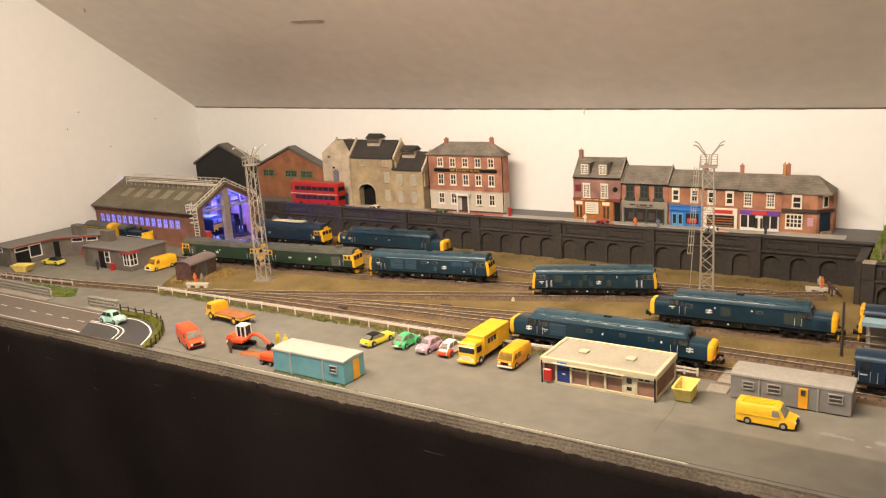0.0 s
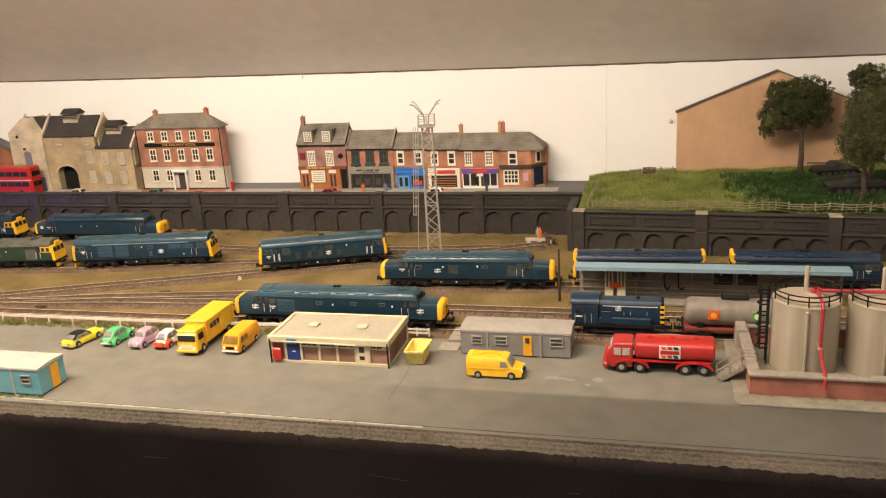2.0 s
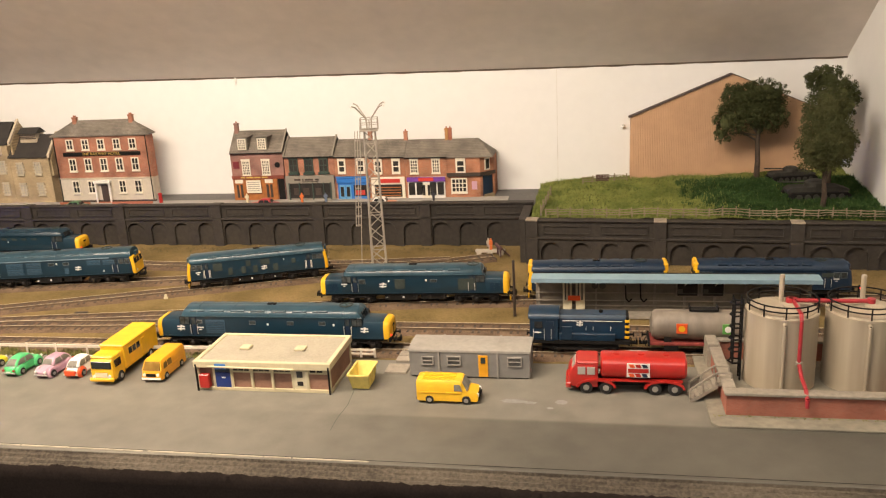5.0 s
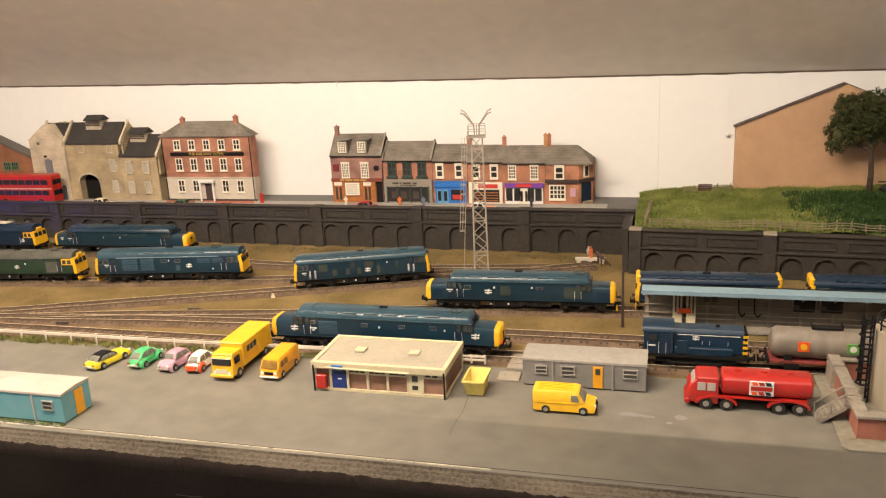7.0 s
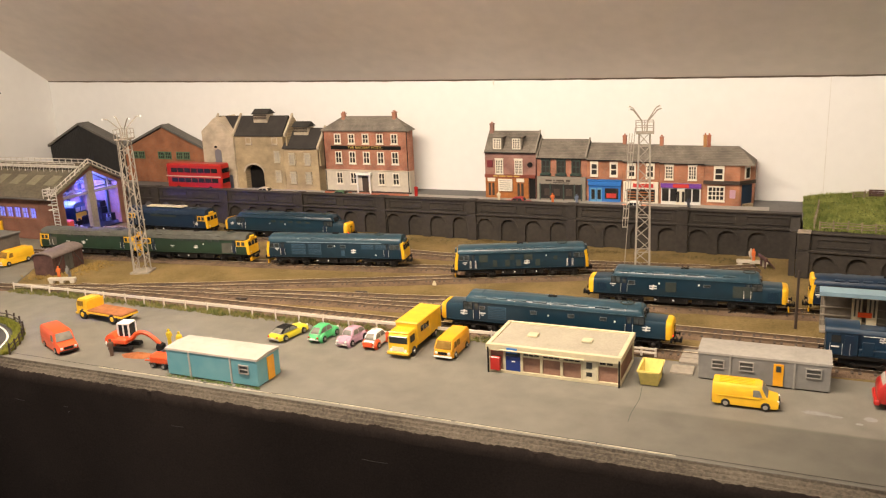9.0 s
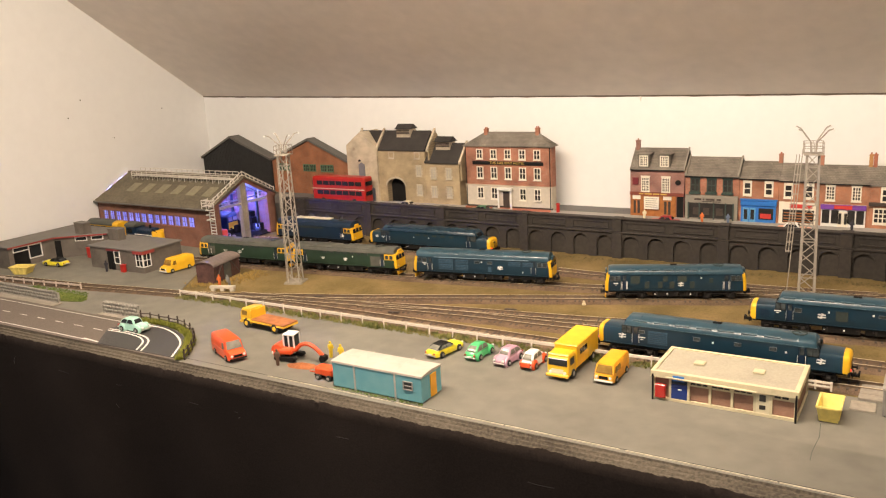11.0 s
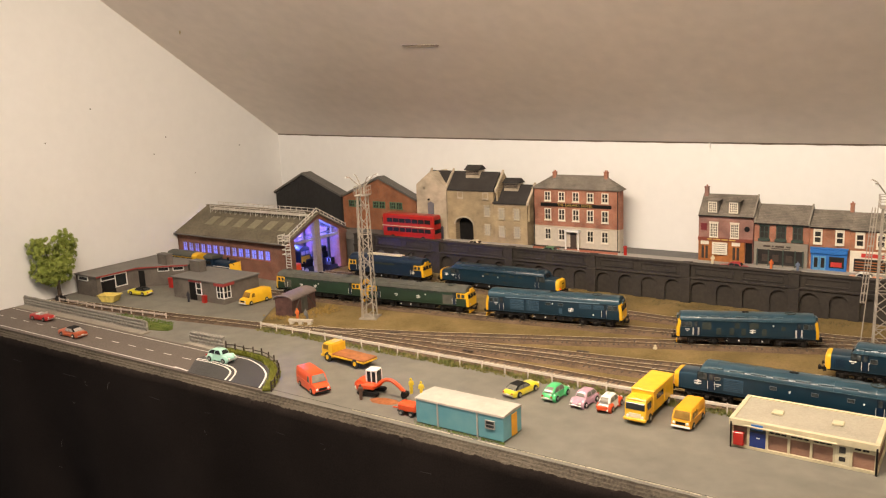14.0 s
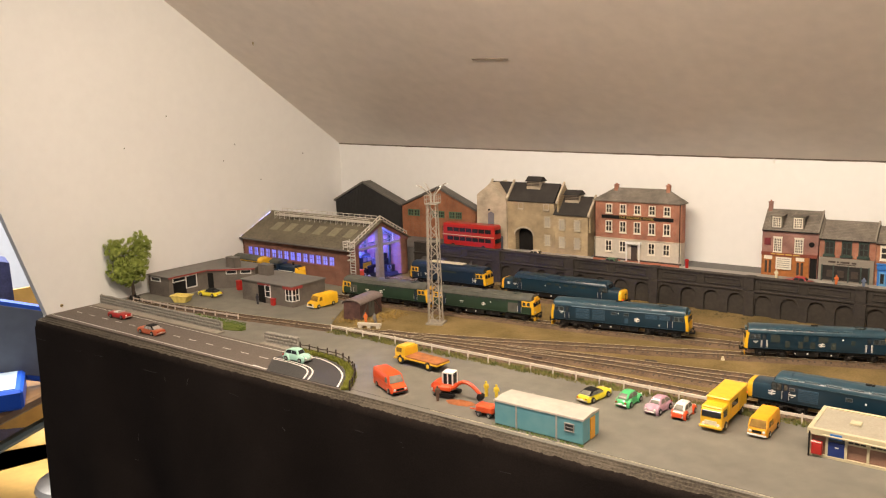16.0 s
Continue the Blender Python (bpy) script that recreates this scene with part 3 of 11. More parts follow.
def hull(x, hw, zb, zg, slope=0.0, zn=0.02):
    """Cross-section of a loco side, up to the gutter."""
    pts = [(-hw * 0.94, zb), (-hw, zb + 0.002), (-hw, (zb + zg) / 2), (-hw * 0.97, zg), (hw * 0.97, zg), (hw, (zb + zg) / 2), (hw, zb + 0.002), (hw * 0.94, zb)]
    return [(x - slope * max(0, z - zn), y, z) for y, z in pts]


def vault(x, hw, zg, zt, n=10, slope=0.0):
    pts = [(-hw * math.cos(math.pi * k / n), zg + (zt - zg) * math.sin(math.pi * k / n) ** 0.75) for k in range(n + 1)]
    return [(x - slope * (z - zg), y, z) for y, z in pts]


def bogie(lo, x, axles, ln):
    """A bogie with plate frames, axle boxes, springs, brake gear and footsteps."""
    b = part("bogie", M().box(x - ln / 2 + 0.001, x + ln / 2 - 0.001, -0.0066, 0.0066, 0.0034, 0.0050), BLACK, lo, bevel=0.0002)
    ax = [x + ln * 0.78 * (k / (axles - 1) - 0.5) for k in range(axles)]
    for s in (-1, 1):
        top = [(x - ln / 2, 0.0052), (x - ln / 2, 0.0040)]
        for xa in ax:
            top += [(xa - 0.0034, 0.0038), (xa - 0.0020, 0.0026), (xa + 0.0020, 0.0026), (xa + 0.0034, 0.0038)]
        top += [(x + ln / 2, 0.0040), (x + ln / 2, 0.0052)]
        part("side_frame", M().prism(top, *sorted((s * 0.0072, s * 0.0080))), BLACK, b, bevel=0.0001)
        for k, xa in enumerate(ax):
            part("axle_box", M().box(xa - 0.0012, xa + 0.0012, *sorted((s * 0.0080, s * 0.0090)), 0.0020, 0.0040).lathe((xa, s * 0.0091, 0.0030), [(0.0008, -0.0002), (0.0008, 0.0002)], 8, "y"), GRIME, b, bevel=0.0002)
            for d in (-1, 1):
                coil = [(xa + d * 0.0023 + 0.0005 * math.cos(1.05 * q), s * 0.0084 + 0.0004 * math.sin(1.05 * q), 0.0040 + 0.0001 * q) for q in range(20)]
                part("coil_spring", M().path(coil, 0.00016, 3), GRIME, b)
            part("brake_block", M().box(xa + 0.0036, xa + 0.0043, *sorted((s * 0.0050, s * 0.0072)), 0.0014, 0.0042), BLACK, b)
        for xe in (x - ln / 2 + 0.0012, x + ln / 2 - 0.0012):
            part("footstep", M().box(xe - 0.0012, xe + 0.0012, *sorted((s * 0.0078, s * 0.0094)), 0.0016, 0.0019).box(xe - 0.0012, xe - 0.0009, *sorted((s * 0.0080, s * 0.0086)), 0.0016, 0.0046).box(xe + 0.0009, xe + 0.0012, *sorted((s * 0.0080, s * 0.0086)), 0.0016, 0.0046), GRIME, b)
        part("brake_pipe", M().path([(x - ln * 0.44, s * 0.0084, 0.0047), (x, s * 0.0086, 0.0049), (x + ln * 0.44, s * 0.0084, 0.0047)], 0.00018, 4), GRIME, b)
    for xa in ax:
        g = M()
        for s in (-1, 1):
            g.lathe((xa, s * 0.0050, 0.0034), [(0.0038, -0.0007), (0.0038, -0.0005), (0.0034, -0.0004), (0.0034, 0.0006)] if s < 0 else [(0.0034, -0.0006), (0.0034, 0.0004), (0.0038, 0.0005), (0.0038, 0.0007)], 16, "y")
        g.tube((xa, -0.005, 0.0034), (xa, 0.005, 0.0034), 0.0006)
        part("wheelset", g, WHEEL, b)


def framed_window(lo, name, x0, x1, z0, z1, hw=0.0091, bars=0, frame=None):
    """A glazed opening with a thin metal frame, on both flanks."""
    for s in (-1, 1):
        w = part(name, M().box(x0, x1, *sorted((s * (hw - 0.0003), s * (hw + 0.00012))), z0, z1), LOCOGLASS, lo)
        part("window_frame", ring_frame(x0, x1, z0, z1, 0.00022, *sorted((s * (hw - 0.0002), s * (hw + 0.00032)))), frame or BRIGHT, w)
        for k in range(bars):
            xb = x0 + (x1 - x0) * (k + 1) / (bars + 1)
            part("window_bar", M().box(xb - 0.00014, xb + 0.00014, *sorted((s * hw, s * (hw + 0.0003))), z0, z1), frame or BRIGHT, w)


def cab_doorway(lo, x0, x1, z0, z1, hw=0.0091):
    """A recessed cab door with its drop-light, handrails and step."""
    for s in (-1, 1):
        d = part("cab_door", M().box(x0, x1, *sorted((s * (hw - 0.0004), s * (hw + 0.00006))), z0, z1), DKBLUE, lo)
        part("door_gap", ring_frame(x0, x1, z0, z1, 0.00016, *sorted((s * (hw - 0.0003), s * (hw + 0.00016)))), BLACK, d)
        part("drop_light", M().box(x0 + 0.0004, x1 - 0.0004, *sorted((s * hw, s * (hw + 0.00014))), z1 - 0.0046, z1 - 0.0005), LOCOGLASS, d)
        for x in (x0 - 0.0006, x1 + 0.0006):
            part("handrail", M().path([(x, s * (hw + 0.0001), z0 + 0.0010), (x, s * (hw + 0.0006), z0 + 0.0013), (x, s * (hw + 0.0006), z1 - 0.0054), (x, s * (hw + 0.0001), z1 - 0.0050)], 0.00014, 5), WHT, d)


def side_panel(lo, name, x0, x1, z0, z1, material, hw=0.0091, t=0.00025, label=""):
    """The same panel on both flanks."""
    for s in (-1, 1):
        part(name, M().box(x0, x1, s * hw - t, s * hw + t, z0, z1), material, lo, label)


def rail_logo(lo, x, z, s=1.0, hw=0.0091):
    s = s * 1.2
    """Two pale bars joined by slanted ones."""
    for d in (-1, 1):
        y0, y1 = d * (hw + 0.0001), d * (hw + 0.0004)
        g = M()
        ya, yb = min(y0, y1), max(y0, y1)
        for e in (-1, 1):
            g.box(x - 0.0017 * s, x + 0.0017 * s, ya, yb, z + e * 0.00062 * s - 0.00026 * s, z + e * 0.00062 * s + 0.00026 * s)
        g.prism([(x + 0.0008 * s, z + 0.0006 * s), (x + 0.0001 * s, z + 0.0006 * s), (x - 0.0008 * s, z - 0.0006 * s), (x - 0.0001 * s, z - 0.0006 * s)], ya, yb)
        g.prism([(x + 0.0003 * s, z + 0.0014 * s), (x - 0.0003 * s, z + 0.0014 * s), (x + 0.0006 * s, z + 0.0006 * s), (x + 0.0012 * s, z + 0.0006 * s)], ya, yb)
        g.prism([(x - 0.0012 * s, z - 0.0006 * s), (x - 0.0006 * s, z - 0.0006 * s), (x + 0.0003 * s, z - 0.0014 * s), (x - 0.0003 * s, z - 0.0014 * s)], ya, yb)
        part("emblem", g, WHT, lo, "white emblem")


def coupler(lo, xe, sgn, plough=None):
    part("buffer_beam", M().box(min(xe, xe - sgn * 0.0012), max(xe, xe - sgn * 0.0012), -0.0086, 0.0086, 0.0052, 0.0082), BLACK, lo, bevel=0.0002)
    for y in (-0.0058, 0.0058):
        part("buffer", M().tube((xe, y, 0.0068), (xe + sgn * 0.0022, y, 0.0068), 0.0006, 8).tube((xe + sgn * 0.0022, y, 0.0068), (xe + sgn * 0.0028, y, 0.0068), 0.0014, 10), BLACK, lo)
    part("coupling", M().box(min(xe, xe + sgn * 0.0045), max(xe, xe + sgn * 0.0045), -0.0016, 0.0016, 0.0036, 0.0046).box(min(xe + sgn * 0.0036, xe + sgn * 0.0045), max(xe + sgn * 0.0036, xe + sgn * 0.0045), -0.0020, 0.0020, 0.0036, 0.0064), BLACK, lo)
    g = M()
    for y in (-0.003, 0.003, -0.0042):
        g.path([(xe + sgn * 0.0004, y, 0.0066), (xe + sgn * 0.0012, y, 0.005), (xe + sgn * 0.0008, y, 0.0032)], 0.00025, 5)
    part("brake_hoses", g, BLACK, lo)
    if plough:
        for s in (-1, 1):
            part("snow_plough", M().prism([(s * 0.0008, 0.0012), (s * 0.0074, 0.0012), (s * 0.0078, 0.0044), (s * 0.0008, 0.0038)], xe + sgn * 0.0002, xe + sgn * 0.0010, "yz"), plough, lo, "yellow snow plough" if plough is YEL else "")


def loco(name, label, m, L, body, roofm, style, zt=0.0262, axles=3, panels=(), logos=(), numbers=(), windows=(), plough=(None, None), surround=False, rails=True, roofbits=True, redbeam=False, zg=0.0208, stripe_m=None, plain_end=False, louvres=False):
    lo = thing(name, label, "locomotive", m, "locomotives in the yard")
    hw, zb = 0.0091, 0.0072
    E = L / 2 - 0.0028
    if style == "nose":
        xb = E - 0.0150
        rs = [hull(-xb, hw, zb, zg, -0.25, 0.0165), hull(xb, hw, zb, zg, 0.25, 0.0165)]
        part("body", M().loft(rs), body, lo, smooth=25, bevel=0.0002)
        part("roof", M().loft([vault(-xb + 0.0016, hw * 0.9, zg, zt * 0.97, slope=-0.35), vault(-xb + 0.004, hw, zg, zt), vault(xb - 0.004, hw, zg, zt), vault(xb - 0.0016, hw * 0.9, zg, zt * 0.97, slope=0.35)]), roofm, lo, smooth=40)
        for s in (-1, 1):
            nm = "nose"
            r = []
            for f, w, tp in ((0, 1, 0.0188), (0.55, 0.98, 0.0186), (0.76, 0.97, 0.0184)):
                r.append([(s * (xb - 0.0005 + f * 0.0155), y * w, z) for y, z in ((-hw, zb), (-hw, 0.0155), (-hw * 0.86, tp - 0.0008), (-hw * 0.6, tp), (hw * 0.6, tp), (hw * 0.86, tp - 0.0008), (hw, 0.0155), (hw, zb))])
            part(nm, M().loft(r), body, lo, smooth=35)
            r = []
            for f, w, tp, zz in ((0.76, 0.985, 0.0186, zb), (0.90, 0.96, 0.0183, zb), (0.97, 0.88, 0.0176, zb + 0.0002), (1.0, 0.74, 0.0164, zb + 0.0008)):
                r.append([(s * (xb - 0.0005 + f * 0.0155), y * w, z) for y, z in ((-hw, zz), (-hw, tp - 0.0031), (-hw * 0.86, tp - 0.0008), (-hw * 0.6, tp), (hw * 0.6, tp), (hw * 0.86, tp - 0.0008), (hw, tp - 0.0031), (hw, zz))])
            part("nose_end", M().loft(r), YEL, lo, "yellow warning panel", smooth=40)
            xf = s * (xb - 0.0005 + 0.0157)
            part("headcode_box", M().box(min(xf, xf - s * 0.0012), max(xf, xf - s * 0.0012), -0.0024, 0.0024, 0.0128, 0.0152), YEL, lo, bevel=0.0003)
            part("headcode_glass", M().box(min(xf, xf + s * 0.0002), max(xf, xf + s * 0.0002), -0.0019, 0.0019, 0.0133, 0.0147), BLACK, lo)
            for y in (-0.0044, 0.0002):
                g = M()
                q = [(s * (xb - 0.25 * (z - 0.0165) + 0.0003), yy, z) for yy, z in ((y, 0.0192), (y + 0.0042, 0.0192), (y + 0.0040, 0.0228), (y + 0.0002, 0.0228))]
                q2 = [(p[0] - s * 0.0012, p[1], p[2]) for p in q]
                part("windscreen", g.loft([q, q2]), GLASS, lo)
            framed_window(lo, "cab_window", *sorted((s * (xb - 0.0008), s * (xb - 0.0066))), 0.0156, 0.0203, bars=1, frame=BLACK)
            cab_doorway(lo, *sorted((s * (xb - 0.0078), s * (xb - 0.0108))), 0.0084, 0.0202)
            if louvres:
                for k in range(6):
                    side_panel(lo, "nose_louvre", *sorted((s * (xb + 0.0028 + 0.0011 * k), s * (xb + 0.0034 + 0.0011 * k))), 0.0095, 0.0150, DKBLUE, hw=0.0090, t=0.00022)
            part("nose_door_seam", M().box(*sorted((s * (xb + 0.0146), s * (xb + 0.01535))), -0.0001, 0.0001, 0.0084, 0.0128), BLACK, lo)
            for y in (-0.0046, 0.0046):
                part("marker_lamp", M().lathe((s * (xb + 0.0143), y, 0.0150), [(0.0007, -0.0004), (0.0007, 0.0004)], 8, "x"), CREAM, lo)
            part("tail_lamp", M().lathe((s * (xb + 0.0148), -0.0064, 0.0092), [(0.0006, -0.0003), (0.0006, 0.0006)], 8, "x"), REDLAMP if redbeam else WHT, lo)
    else:
        rake = 0.16
        rs = [hull(-E + 0.0010, hw, zb, zg, -rake, 0.013), hull(-E + 0.006, hw, zb, zg), hull(E - 0.006, hw, zb, zg), hull(E - 0.0010, hw, zb, zg, rake, 0.013)]
        part("body", M().loft(rs), body, lo, smooth=25)
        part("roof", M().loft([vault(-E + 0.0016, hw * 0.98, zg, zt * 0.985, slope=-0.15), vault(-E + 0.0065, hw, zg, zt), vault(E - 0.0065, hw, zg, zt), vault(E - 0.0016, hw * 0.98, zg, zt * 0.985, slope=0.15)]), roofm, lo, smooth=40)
        for s in (-1, 1):
            a = hull(0, hw * 1.01, zb, zg + 0.0002, rake, 0.013)
            b = hull(0, hw * 0.93, zb, zg - 0.0002, rake, 0.013)
            ring = lambda q, x: [(s * (x + p[0]), p[1], p[2]) for p in q]
            part("cab_front", M().loft([ring(a, E - 0.0016), ring(a, E - 0.0002), ring(b, E + 0.0008)]), body if plain_end and s > 0 else YEL, lo, "" if plain_end and s > 0 else "yellow warning end", smooth=40)
            for y in (-0.0078, -0.0022, 0.0034):
                q = [(s * (E + 0.0010 - rake * (z - 0.013)), yy, z) for yy, z in ((y, 0.0152), (y + 0.0044, 0.0152), (y + 0.0042, 0.0192), (y + 0.0002, 0.0192))]
                part("windscreen", M().loft([q, [(p[0] - s * 0.0008, p[1], p[2]) for p in q]]), GLASS, lo)
            part("headcode_box", M().box(*sorted((s * (E - 0.0012), s * (E + 0.0004))), -0.0034, 0.0034, 0.0206, 0.0238), YEL if surround else roofm, lo, bevel=0.0003)
            if surround:
                side_panel(lo, "window_surround", *sorted((s * (E - 0.0015), s * (E - 0.0118))), 0.0150, 0.0203, YEL, t=0.0002)
            for o in (0.0030, 0.0075):
                framed_window(lo, "cab_window", *sorted((s * (E - o), s * (E - o - 0.0034))), 0.0158, 0.0194, hw=0.00925, frame=YEL if surround else BRIGHT)
            cab_doorway(lo, *sorted((s * (E - 0.0129), s * (E - 0.0156))), 0.0084, 0.0200)
            part("wiper", M().tube((s * (E + 0.0009), -0.004, 0.0150), (s * (E + 0.0004), -0.0030, 0.0185), 0.00012, 4), BLACK, lo)
            part("lamp", M().lathe((s * (E + 0.0006), -0.0056, 0.0098), [(0.0006, -0.0004), (0.0006, 0.0005)], 8, "x"), REDLAMP if redbeam else WHT, lo)
            if rails:
                for d in (-1, 1):
                    for o in (0.0117, 0.0126, 0.0159, 0.0168):
                        part("handrail", M().tube((s * (E - o), d * 0.0096, 0.0086), (s * (E - o), d * 0.0096, 0.0150), 0.00016, 5), WHT, lo)
    for s in (-1, 1):
        coupler(lo, s * E, s, plough[0] if s < 0 else plough[1])
    ln = 0.0285 if axles == 3 else 0.0215
    bx = E - 0.0215 if axles == 3 else E - 0.0195
    for s in (-1, 1):
        bogie(lo, s * bx, axles, ln)
    span = bx - ln / 2 - 0.003
    part("fuel_tank", M().box(-span * 0.8, span * 0.1, -0.0080, 0.0080, 0.0020, 0.0070), BLACK, lo, bevel=0.0006)
    part("battery_box", M().box(span * 0.2, span * 0.85, -0.0078, 0.0078, 0.0026, 0.0070), BLACK, lo, bevel=0.0004)
    for s in (-1, 1):
        for k in range(5):
            xq = -span * 0.75 + span * 0.38 * k
            part("underframe_cock", M().lathe((xq, s * 0.0082, 0.0050), [(0.0005, -0.0003), (0.0005, 0.0003)], 8, "y").box(xq + 0.0010, xq + 0.0022, *sorted((s * 0.0078, s * 0.0083)), 0.0028, 0.0060), GRIME, lo)
        part("air_pipe", M().path([(-span * 0.95, s * 0.0083, 0.0064), (0, s * 0.0084, 0.0061), (span * 0.95, s * 0.0083, 0.0064)], 0.0002, 4), GRIME, lo)
        part("valance", M().box(-E + 0.0035, E - 0.0035, *sorted((s * 0.0090, s * 0.00935)), 0.0076, 0.0081), body, lo)
    for k, x in enumerate((-span * 0.75, -span * 0.28)):
        side_panel(lo, "axle_mark", x - 0.0006, x + 0.0006, 0.0040, 0.0052, WHT, hw=0.0081)
    part("solebar", M().box(-E + 0.002, E - 0.002, -0.0086, 0.0086, 0.0062, 0.0078), BLACK, lo)
    side_panel(lo, "gutter", -E + 0.018, E - 0.018, zg - 0.0003, zg + 0.0003, stripe_m or roofm, t=0.0003)
    for x0, x1, z0, z1, pm in panels:
        if pm is GLASS:
            framed_window(lo, "body_window", x0, x1, z0, z1)
            continue
        side_panel(lo, "grille", x0, x1, z0, z1, pm)
        n = int((z1 - z0) / 0.0011)
        if pm is LTGRILLE and x1 - x0 > 0.006:
            for k in range(1, n):
                z = z0 + (z1 - z0) * k / n
                side_panel(lo, "grille_slat", x0 + 0.0003, x1 - 0.0003, z - 0.00015, z + 0.00015, BRBLUE, t=0.00045)
    for x, z, sc in logos:
        rail_logo(lo, x, z, sc)
    for x, z, w in numbers:
        side_panel(lo, "number_bar", x - w / 2, x + w / 2, z - 0.00035, z + 0.00035, WHT, t=0.0003)
        side_panel(lo, "number_bar", x - w / 5, x + w / 5, z - 0.0016, z - 0.0011, WHT, t=0.0003)
    for x, z in windows:
        side_panel(lo, "warning_plate", x - 0.0005, x + 0.0005, z - 0.0006, z + 0.0006, WHT, t=0.0003)
    if roofbits:
        r = L * 0.30
        part("roof_fan", M().lathe((r, 0, zt - 0.0004), [(0.0042, 0), (0.0042, 0.0006), (0.0034, 0.0007), (0.0034, 0.0003), (0.0008, 0.0003), (0.0006, 0.0007)], 18), GRILLE, lo)
        for k in range(7):
            x = -L * 0.33 + k * L * 0.085
            for s in (-1, 1):
                part("roof_hatch", M().box(x, x + L * 0.06, s * 0.0072 - 0.0012, s * 0.0072 + 0.0012, zg + 0.0028, zg + 0.0039), roofm, lo, bevel=0.0003)
        for k in range(5):
            x = -L * 0.30 + L * 0.15 * k
            part("roof_rib", M().loft([[(p[0], p[1] * 1.012, p[2] + 0.00018) for p in vault(x + o, 0.0091, zg, zt)] for o in (-0.0003, 0.0003)]), roofm, lo)
        part("exhaust", M().box(-0.003, 0.002, -0.0012, 0.0012, zt - 0.0003, zt + 0.0006), BLACK, lo)
    return lo


def at_track(x, y, deg):
    return pose(x, y, ZR, 0, 0, deg)


D = 0.0001
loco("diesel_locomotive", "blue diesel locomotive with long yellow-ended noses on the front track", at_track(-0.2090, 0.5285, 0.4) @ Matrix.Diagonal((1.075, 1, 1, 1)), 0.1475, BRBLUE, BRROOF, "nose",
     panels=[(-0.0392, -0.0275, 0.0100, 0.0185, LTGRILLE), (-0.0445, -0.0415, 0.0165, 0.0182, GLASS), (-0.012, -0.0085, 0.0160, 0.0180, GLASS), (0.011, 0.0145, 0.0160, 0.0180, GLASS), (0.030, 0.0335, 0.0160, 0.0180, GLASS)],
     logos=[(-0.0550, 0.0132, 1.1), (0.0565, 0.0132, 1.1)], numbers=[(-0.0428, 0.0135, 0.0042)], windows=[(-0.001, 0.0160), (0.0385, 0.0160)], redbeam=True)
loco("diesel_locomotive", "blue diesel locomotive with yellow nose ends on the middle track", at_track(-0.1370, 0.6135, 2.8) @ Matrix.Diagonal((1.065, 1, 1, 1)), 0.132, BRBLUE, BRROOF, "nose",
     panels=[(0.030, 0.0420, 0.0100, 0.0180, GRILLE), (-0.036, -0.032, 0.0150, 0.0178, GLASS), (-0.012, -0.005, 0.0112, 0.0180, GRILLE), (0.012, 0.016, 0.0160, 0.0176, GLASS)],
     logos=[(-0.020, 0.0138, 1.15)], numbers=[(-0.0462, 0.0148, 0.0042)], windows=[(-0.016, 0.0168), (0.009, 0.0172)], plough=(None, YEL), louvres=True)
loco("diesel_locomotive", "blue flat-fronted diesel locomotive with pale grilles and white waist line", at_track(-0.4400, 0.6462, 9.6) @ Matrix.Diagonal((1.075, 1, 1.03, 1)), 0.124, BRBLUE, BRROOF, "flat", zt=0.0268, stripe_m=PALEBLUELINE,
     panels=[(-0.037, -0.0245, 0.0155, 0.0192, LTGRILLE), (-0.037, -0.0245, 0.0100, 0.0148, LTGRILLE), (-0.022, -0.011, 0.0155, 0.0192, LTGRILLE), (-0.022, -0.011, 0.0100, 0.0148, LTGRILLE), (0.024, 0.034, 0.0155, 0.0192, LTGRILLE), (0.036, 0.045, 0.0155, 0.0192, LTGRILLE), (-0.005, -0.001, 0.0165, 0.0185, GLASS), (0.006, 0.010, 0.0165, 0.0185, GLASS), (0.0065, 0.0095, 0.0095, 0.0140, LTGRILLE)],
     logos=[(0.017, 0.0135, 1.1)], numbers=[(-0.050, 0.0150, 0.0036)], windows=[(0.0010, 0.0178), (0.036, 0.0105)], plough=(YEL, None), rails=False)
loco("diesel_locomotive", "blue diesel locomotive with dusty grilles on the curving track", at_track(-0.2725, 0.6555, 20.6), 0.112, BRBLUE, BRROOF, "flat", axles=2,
     panels=[(-0.034, -0.027, 0.0135, 0.0195, GRILLE), (-0.023, -0.0195, 0.0095, 0.0150, GRILLE), (-0.013, -0.0095, 0.0095, 0.0150, GRILLE), (-0.004, -0.0005, 0.0095, 0.0150, GRILLE), (0.0115, 0.0150, 0.0095, 0.0150, GRILLE), (-0.009, -0.0055, 0.0150, 0.0195, GRILLE), (0.002, 0.009, 0.0150, 0.0195, GRILLE), (0.026, 0.029, 0.0140, 0.0175, GRILLE)],
     logos=[(0.0045, 0.0128, 1.1)], numbers=[(-0.0455, 0.0135, 0.0038)], windows=[(0.020, 0.0178), (0.012, 0.0046)], plough=(YEL, None))
